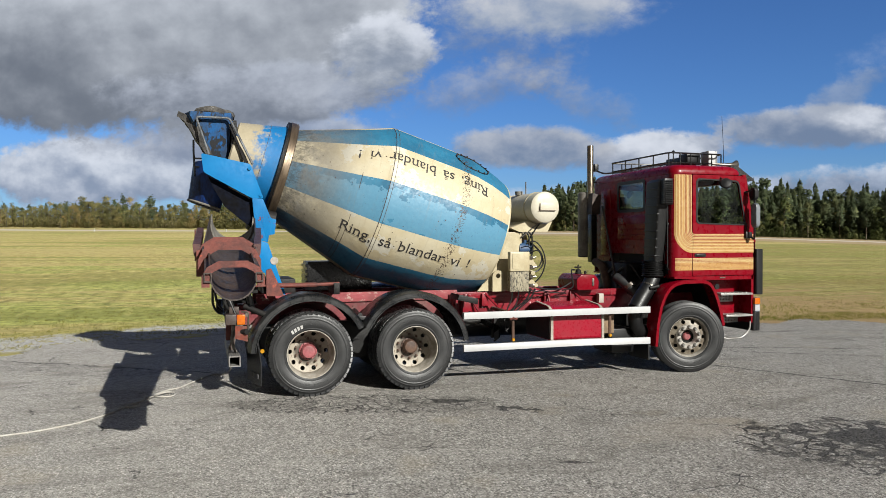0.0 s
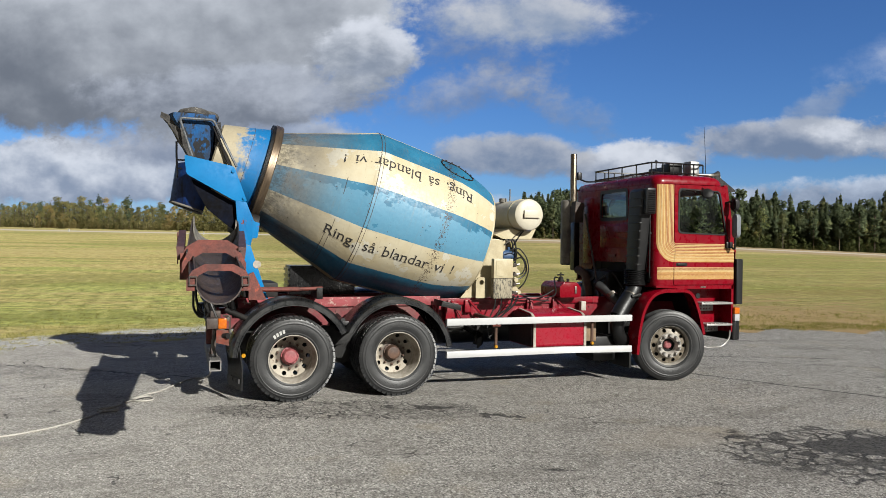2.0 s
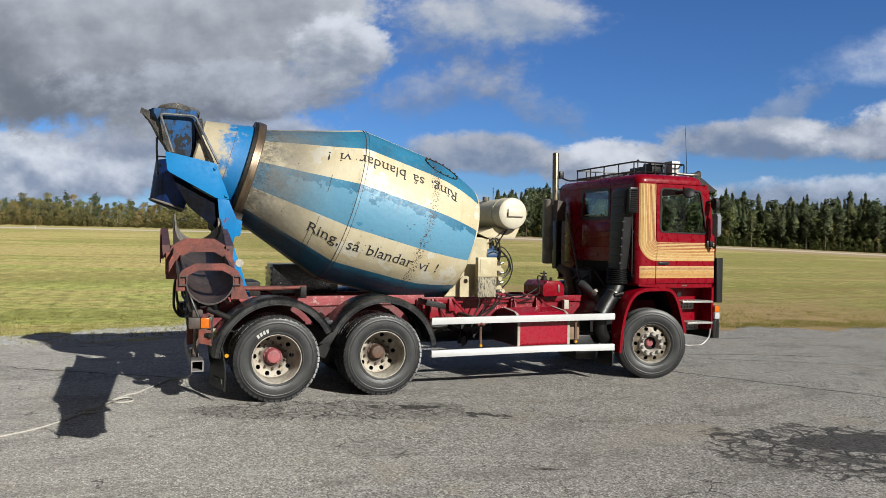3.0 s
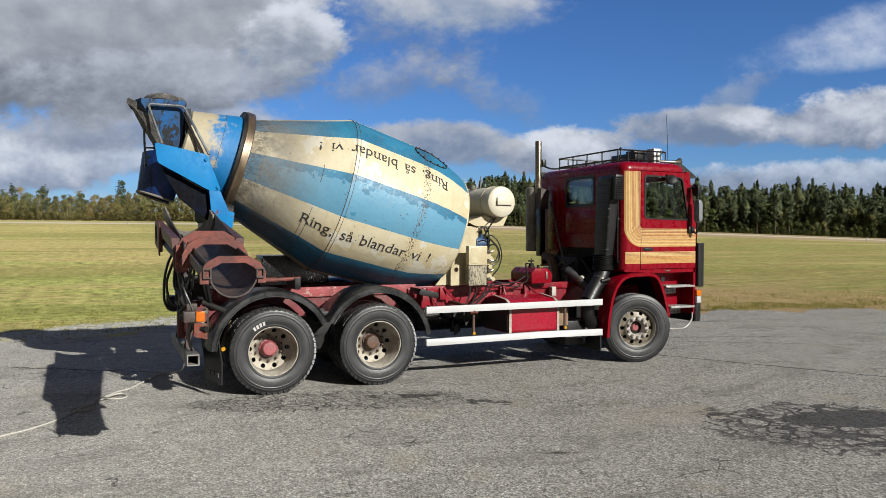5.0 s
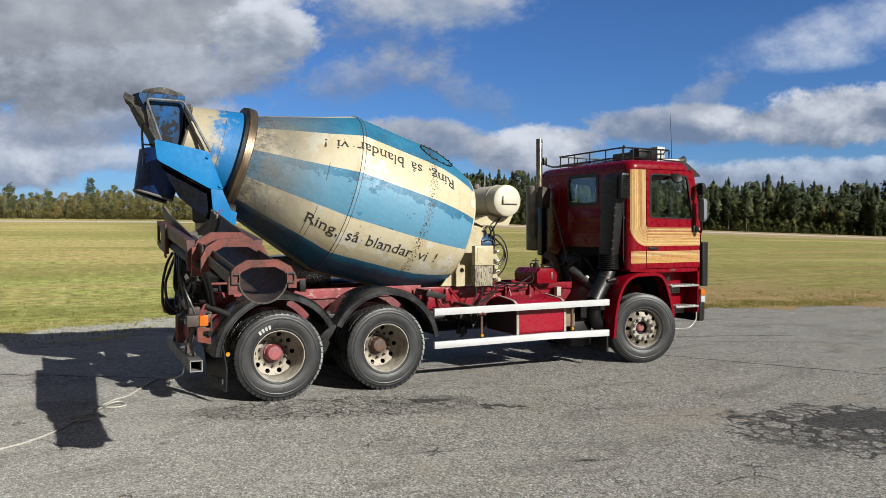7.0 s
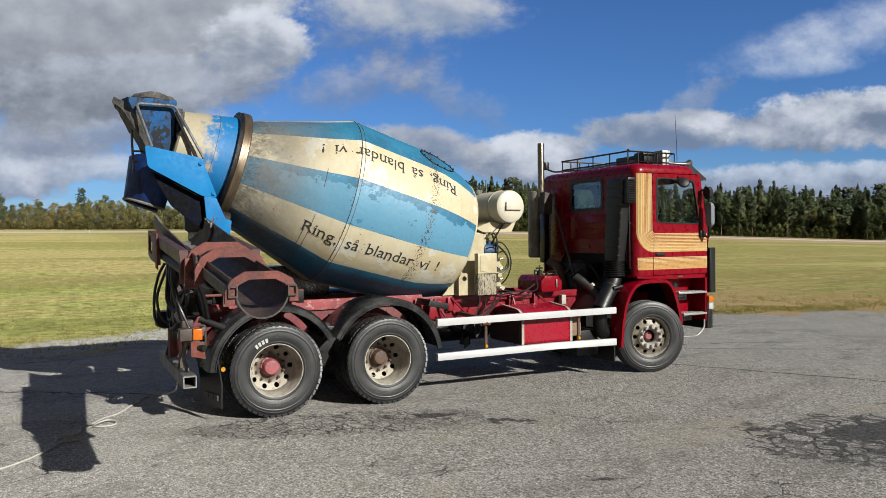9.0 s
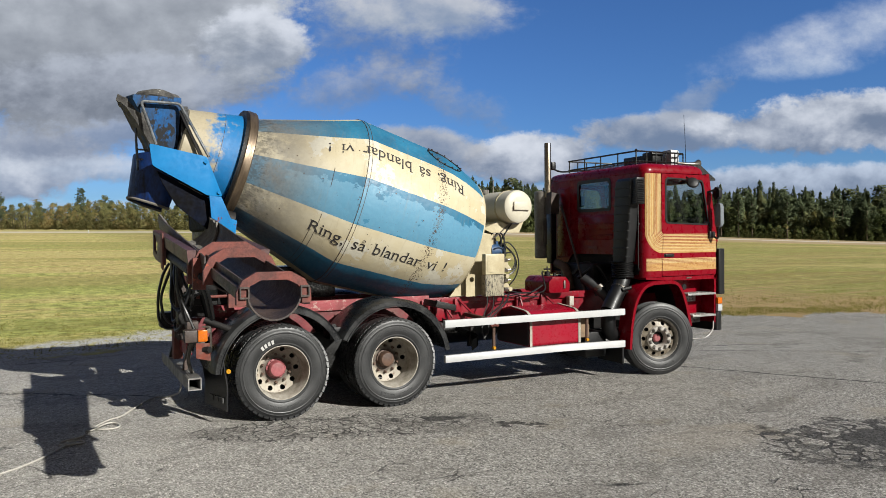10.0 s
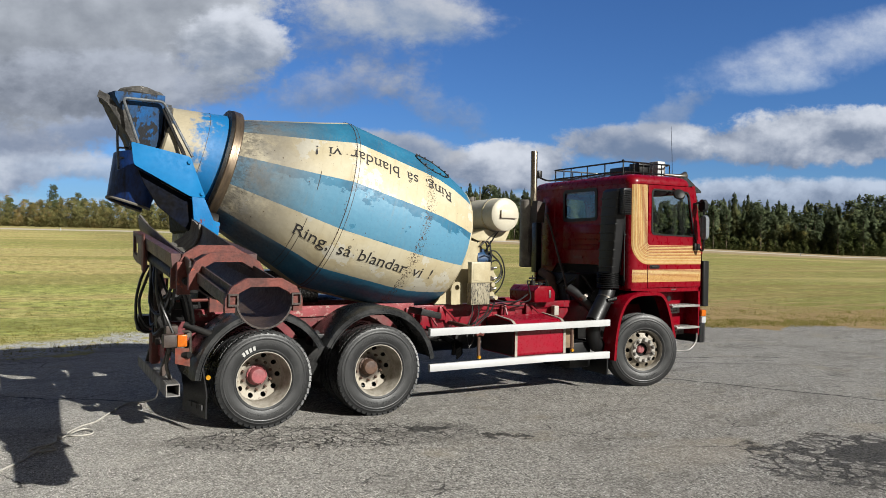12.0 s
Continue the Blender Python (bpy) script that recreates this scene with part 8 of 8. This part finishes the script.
# power cable that trails over the asphalt
bm = bmesh.new()
cable_line = [(-0.93, -0.25, 0.42), (-0.94, -0.10, 0.22), (-1.00, 0.55, 0.03), (-1.15, 0.72, 0.012), (-1.28, 0.50, 0.012), (-1.40, 0.22, 0.012), (-1.50, 0.0, 0.012), (-1.60, -0.22, 0.012), (-1.72, -0.30, 0.012),
              (-1.82, -0.46, 0.012), (-1.90, -0.62, 0.012), (-1.82, -0.74, 0.012), (-1.66, -0.76, 0.014), (-1.62, -0.62, 0.016), (-1.70, -0.48, 0.024), (-1.80, -0.60, 0.030), (-1.88, -0.72, 0.024), (-1.95, -0.78, 0.014),
              (-1.96, -0.60, 0.018), (-1.99, -0.72, 0.03), (-1.98, -0.90, 0.012), (-2.06, -0.99, 0.012), (-2.15, -1.02, 0.012), (-2.24, -1.14, 0.012), (-2.16, -1.24, 0.014), (-1.98, -1.22, 0.016), (-2.02, -1.14, 0.024), (-2.12, -1.14, 0.030), (-2.20, -1.30, 0.014),
              (-2.30, -1.51, 0.012), (-2.43, -1.70, 0.012), (-2.58, -1.88, 0.012), (-2.90, -2.1, 0.012), (-3.6, -2.3, 0.012), (-5.0, -2.2, 0.012)]
tube(bm, bend([(x, y, z + ground_z(x, y) * (1.0 if z < 0.05 else 0.0)) for x, y, z in cable_line], 0.12, 4), 0.0095, 6)
tagged(part("power_cable", bm, M["cable"]), "pale grey power cable lying in loops on the asphalt", "cable")


# ---- woods round the field, grass at the apron's edge, marker posts ----
rng = np.random.default_rng(7)


def foliage(name, dark, light, hue):
    """Leaves and needles: each clump has its own tone, and lets a little light through."""
    m = bpy.data.materials.new(name)
    m.use_nodes = True
    k = Nodes(m.node_tree)
    r = k.add("ShaderNodeNewGeometry").outputs["Random Per Island"]
    co = k.add("ShaderNodeTexCoord").outputs["Object"]
    patch = k.noise(co, 0.16, 3, 0.6)
    col = k.mix(k.math("MULTIPLY", k.math("POWER", r, 1.6), k.ramp(patch, 0.36, 0.60, 0.25, 1.0)), dark, light)
    col = k.mix(k.ramp(k.noise(co, 0.11, 3, 0.6), 0.52, 0.68, 0.0, 0.7), col, hue)
    col = k.mix(1.0, col, (0.80, 0.80, 0.80, 1), blend="MULTIPLY")
    out = k.add("ShaderNodeAttribute")
    out.attribute_name = "outward"
    face = k.add("ShaderNodeNewGeometry").outputs["Normal"]
    lean = k.vmath("NORMALIZE", k.vmath("ADD", k.vmath("MULTIPLY", out.outputs["Vector"], (1.5, 1.5, 1.5)), k.vmath("MULTIPLY", face, (0.55, 0.55, 0.55))))
    d = k.add("ShaderNodeBsdfDiffuse", {"Color": col, "Normal": lean})
    t = k.add("ShaderNodeBsdfTranslucent", {"Color": col, "Normal": lean})
    mx = k.add("ShaderNodeMixShader", {0: 0.22, 1: d.outputs[0], 2: t.outputs[0]})
    k.add("ShaderNodeOutputMaterial", {"Surface": mx.outputs[0]})
    return m


def clump(verts, faces, p, size, droop, rg, n=2):
    """A few small tilted leaves round a point."""
    for _ in range(n):
        a = rg.uniform(0, 2 * math.pi)
        d = np.array((math.cos(a), math.sin(a), rg.uniform(-0.5, 0.5) - droop))
        d /= np.linalg.norm(d)
        side = np.cross(d, rg.normal(size=3))
        side /= np.linalg.norm(side)
        q = p + rg.normal(scale=size * 0.25, size=3)
        i = len(verts)
        verts += [q - side * size * 0.35, q + d * size * 0.6 - side * size * 0.2, q + d * size, q + d * size * 0.45 + side * size * 0.38]
        faces.append((i, i + 1, i + 2, i + 3))


def spruce(seed, boughs, gaps):
    """Height 1. Drooping boughs up a tapering crown, each a few long needle sprays."""
    rg = np.random.default_rng(seed)
    v, f = [], []
    for n in range(boughs):
        h = 0.03 + 0.97 * ((n + rg.random()) / boughs) ** 0.80
        r = 0.20 * (1 - h) ** 0.80 * (0.80 + 0.16 * math.sin(h * 70 + seed) + 0.26 * math.sin(h * 17 + seed * 2.0)) + 0.004
        if rg.random() < gaps:
            continue
        a, length = rg.uniform(0, 2 * math.pi), r * rg.uniform(0.55, 1.15)
        for j in (0.15, 0.5, 0.8, 1.0):
            aj = a + rg.normal(scale=0.3)
            d = np.array((math.cos(aj), math.sin(aj), -0.25 - 0.6 * rg.random()))
            side = np.array((-math.sin(aj), math.cos(aj), rg.normal(scale=0.8)))
            p = np.array((math.cos(aj) * length * j * 0.8, math.sin(aj) * length * j * 0.8, h - 0.30 * length * j + rg.normal(scale=0.006)))
            w, l = 0.15 * r + 0.006, 0.36 * r + 0.020
            i = len(v)
            v += [p - side * w, p + d * l * 0.6 - side * w * 0.6, p + d * l, p + d * l * 0.4 + side * w]
            f.append((i, i + 1, i + 2, i + 3))
    for n in range(5):
        i = len(v)
        a = n * 1.26
        s, c = math.sin(a) * 0.012, math.cos(a) * 0.012
        v += [np.array(q) for q in ((-c, -s, 0.80), (c, s, 0.80), (c * 0.2, s * 0.2, 1.03), (-c * 0.2, -s * 0.2, 1.03))]
        f.append((i, i + 1, i + 2, i + 3))
    return np.array(v), np.array(f)


def pine(seed):
    """Height 1. Bare stem below, rounded clumped crown above."""
    rg = np.random.default_rng(seed)
    v, f = [], []
    for b in range(44):
        h = rg.uniform(0.34, 0.99)
        r = 0.125 * math.sin(math.pi * min((h - 0.22) / 0.80, 1.0)) ** 0.7
        a = rg.uniform(0, 2 * math.pi)
        c = np.array((math.cos(a) * r * rg.uniform(0.3, 1), math.sin(a) * r * rg.uniform(0.3, 1), h))
        for _ in range(7):
            clump(v, f, c + rg.normal(scale=0.026, size=3), 0.055, 0.0, rg, 2)
    return np.array(v), np.array(f)


def birch(seed, wide):
    """Height 1. An uneven broad-leaved crown of small leaves."""
    rg = np.random.default_rng(seed)
    v, f = [], []
    for b in range(60):
        h = rg.uniform(0.02, 0.98)
        r = wide * math.sin(math.pi * (0.24 + 0.74 * h)) ** 0.8 * rg.uniform(0.35, 1.08)
        a = rg.uniform(0, 2 * math.pi)
        c = np.array((math.cos(a) * r, math.sin(a) * r, h))
        for _ in range(6):
            clump(v, f, c + rg.normal(scale=0.030, size=3), 0.048, 0.1, rg, 2)
    return np.array(v), np.array(f)


def stem(seed):
    v, f = [], []
    rg = np.random.default_rng(seed)
    n = 6
    for h, r in ((0.0, 0.016), (0.45, 0.010), (0.93, 0.003)):
        v += [(r * math.cos(2 * math.pi * i / n) + 0.01 * h * rg.normal(), r * math.sin(2 * math.pi * i / n), h) for i in range(n)]
    f += [(k * n + i, k * n + (i + 1) % n, (k + 1) * n + (i + 1) % n, (k + 1) * n + i) for k in range(2) for i in range(n)]
    for b in range(9):
        a, h = rg.uniform(0, 2 * math.pi), rg.uniform(0.3, 0.85)
        i = len(v)
        d = np.array((math.cos(a), math.sin(a), 0.5)) * 0.10 * (1.05 - h)
        v += [(0, 0, h), (0, 0, h + 0.012), (d[0], d[1], h + d[2]), (d[0] * 0.98, d[1] * 0.98, h + d[2] - 0.004)]
        f.append((i, i + 1, i + 2, i + 3))
    return np.array(v), np.array(f)


def wood(name, kinds, trees, material, label):
    """One joined mesh of many trees: kinds are templates, trees are (kind, x, y, z, height, width, turn)."""
    vs, fs, ns, base = [], [], [], 0
    for kind, x, y, z, h, w, a in trees:
        v, f = kinds[kind]
        c, s = math.cos(a), math.sin(a)
        vs.append(np.stack(((v[:, 0] * c - v[:, 1] * s) * w * h + x, (v[:, 0] * s + v[:, 1] * c) * w * h + y, v[:, 2] * h + z), 1))
        # which way each leaf lies from the middle of its bough and of the crown
        o = np.stack((v[:, 0] * c - v[:, 1] * s, v[:, 0] * s + v[:, 1] * c, (v[:, 2] - 0.45) * 0.35), 1)
        ns.append(o / (np.linalg.norm(o, axis=1, keepdims=True) + 1e-6))
        fs.append(f + base)
        base += len(v)
    vs, fs, ns = np.concatenate(vs), np.concatenate(fs), np.concatenate(ns)
    me = bpy.data.meshes.new(name)
    me.vertices.add(len(vs))
    me.vertices.foreach_set("co", vs.ravel())
    me.loops.add(fs.size)
    me.loops.foreach_set("vertex_index", fs.ravel())
    me.polygons.add(len(fs))
    me.polygons.foreach_set("loop_start", np.arange(len(fs)) * 4)
    me.update()
    me.attributes.new("outward", "FLOAT_VECTOR", "POINT").data.foreach_set("vector", ns.astype(np.float32).ravel())
    me.materials.append(material)
    return tagged(new(name, me), label, "woods", kind="stuff")


def stand(az0, az1, r0, r1, count, h0, h1, kinds, vary=1.0, sink=0.15):
    """Trees strewn between two bearings and distances."""
    out = []
    for i in range(count):
        az = radians(az0 + (az1 - az0) * (i + rng.uniform(-0.4, 0.4)) / count)
        r = rng.uniform(r0, r1)
        x, y = -1.5 + r * math.sin(az), -10.0 + r * math.cos(az)
        h = rng.uniform(h0, h1) * (1.0 + vary * (0.16 * math.sin(az * 37) + 0.12 * math.sin(az * 11 + 1)))
        out.append((int(rng.choice(kinds)), x, y, ground_z(x, y) - sink, h, rng.uniform(0.85, 1.25), rng.uniform(0, 6.3)))
    return out


CONIFER = [spruce(1, 270, 0.0), spruce(2, 250, 0.06), spruce(3, 230, 0.12), pine(4), pine(5)]
LEAFY = [birch(11, 0.26), birch(12, 0.20), birch(13, 0.36)]
conifers = stand(26, 82, 188, 203, 190, 8.2, 12.2, (0, 1, 2, 3, 4, 0, 1, 2), 0.35) + stand(26, 82, 203, 232, 250, 11.4, 14.2, (0, 1, 2, 3, 1), 0.35) + stand(26, 82, 212, 226, 46, 13.6, 15.6, (0, 1, 2), 0.3)
front_pines = stand(27, 80, 184, 189, 36, 7.5, 10.5, (3, 4), 0.4)
conifers += front_pines
conifers += stand(-34, 28, 205, 240, 150, 4.6, 7.0, (2, 3, 4, 3), 0.5) + stand(-34, 28, 196, 204, 20, 5.5, 8.8, (1, 3, 4), 0.5)
conifers += stand(85, 320, 200, 260, 230, 9, 14, (3, 4, 3, 1))
leafy = stand(-34, 27, 188, 206, 400, 3.6, 6.2, (0, 1), 0.6) + stand(-34, 27, 183, 192, 260, 1.4, 3.6, (2, 0)) + stand(-34, 27, 200, 226, 36, 5.6, 8.0, (0, 1), 0.6)
greens = stand(27, 80, 184, 200, 125, 4.0, 8.8, (0, 1)) + stand(27, 80, 180, 187, 200, 1.4, 3.8, (2, 2, 0)) + stand(-34, 27, 192, 215, 60, 4.4, 7.0, (0, 1), 0.6)
bark = surface("pale_bark", lin(132, 116, 98), lin(90, 78, 66), rough=0.9, scale=0.8)
wood("conifer_woods", CONIFER, conifers, foliage("dark_needles", (0.080, 0.102, 0.058, 1), (0.172, 0.205, 0.105, 1), (0.225, 0.225, 0.098, 1)), "dark green spruce and pine woods at the field's edge")
wood("autumn_woods", LEAFY, leafy, foliage("autumn_leaves", (0.150, 0.146, 0.058, 1), (0.42, 0.37, 0.145, 1), (0.45, 0.31, 0.120, 1)), "birch thicket in yellow and brown autumn leaf")
wood("green_thicket", LEAFY, greens, foliage("green_leaves", (0.095, 0.122, 0.044, 1), (0.27, 0.30, 0.115, 1), (0.32, 0.27, 0.100, 1)), "green leafy bushes in front of the conifers")
STEMS = [stem(21), stem(22)]
wood("tree_stems", STEMS, [(int(t[5] * 100) % 2, *t[1:]) for t in leafy[:210] + front_pines], bark, "pale trunks and limbs of the woods")


def grass_edge():
    """Tufts where the field meets the asphalt, and through the near field."""
    vs, fs = [], []
    count = 0
    while count < 15000:
        x = rng.uniform(-14, 24)
        dy = rng.exponential(2.2)
        y = edge_y(x) + 0.12 + dy + 0.35 * noise.noise((x * 1.8, 3.0, 0))
        if noise.noise((x * 0.6, y * 0.9, 5)) < -0.18 and rng.random() < 0.8:
            continue
        if -8.0 < x < 0.6 and y - edge_y(x) < 1.7 and rng.random() < 0.85:
            continue
        z = ground_z(x, y)
        count += 1
        for _ in range(3):
            a, h, w = rng.uniform(0, 6.3), rng.uniform(0.018, 0.05), rng.uniform(0.004, 0.010)
            bx, by = x + rng.normal(scale=0.04), y + rng.normal(scale=0.04)
            i = len(vs)
            lx, ly = rng.normal(scale=0.03), rng.normal(scale=0.03)
            c, s = math.cos(a) * w, math.sin(a) * w
            vs += [(bx - c, by - s, z - 0.01), (bx + c, by + s, z - 0.01), (bx + lx + c * 0.3, by + ly + s * 0.3, z + h), (bx + lx - c * 0.3, by + ly - s * 0.3, z + h)]
            fs.append((i, i + 1, i + 2, i + 3))
    me = bpy.data.meshes.new("grass_tufts")
    me.from_pydata(vs, [], fs)
    me.materials.append(foliage("grass_blades", (0.16, 0.155, 0.035, 1), (0.46, 0.41, 0.14, 1), (0.46, 0.36, 0.14, 1)))
    tagged(new("grass_tufts", me), "tufts of yellow-green grass along the asphalt edge", "grass", kind="stuff")


grass_edge()


def marker_post(az, r):
    bm = bmesh.new()
    lathe(bm, [(0.0, 0.08), (0.36, 0.07), (0.40, 0.10), (0.54, 0.10), (0.57, 0.04)], 10, axis="z")
    x, y = -1.5 + r * math.sin(radians(az)), -10 + r * math.cos(radians(az))
    ob = part("runway_marker", bm, M["white"])
    ob.location = (x, y, ground_z(x, y))
    tagged(ob, "small white marker post beside the far runway", "marker", "runway markers")


for az in (-7.5, 1.5, 55.0, 40.0):
    marker_post(az, 146)
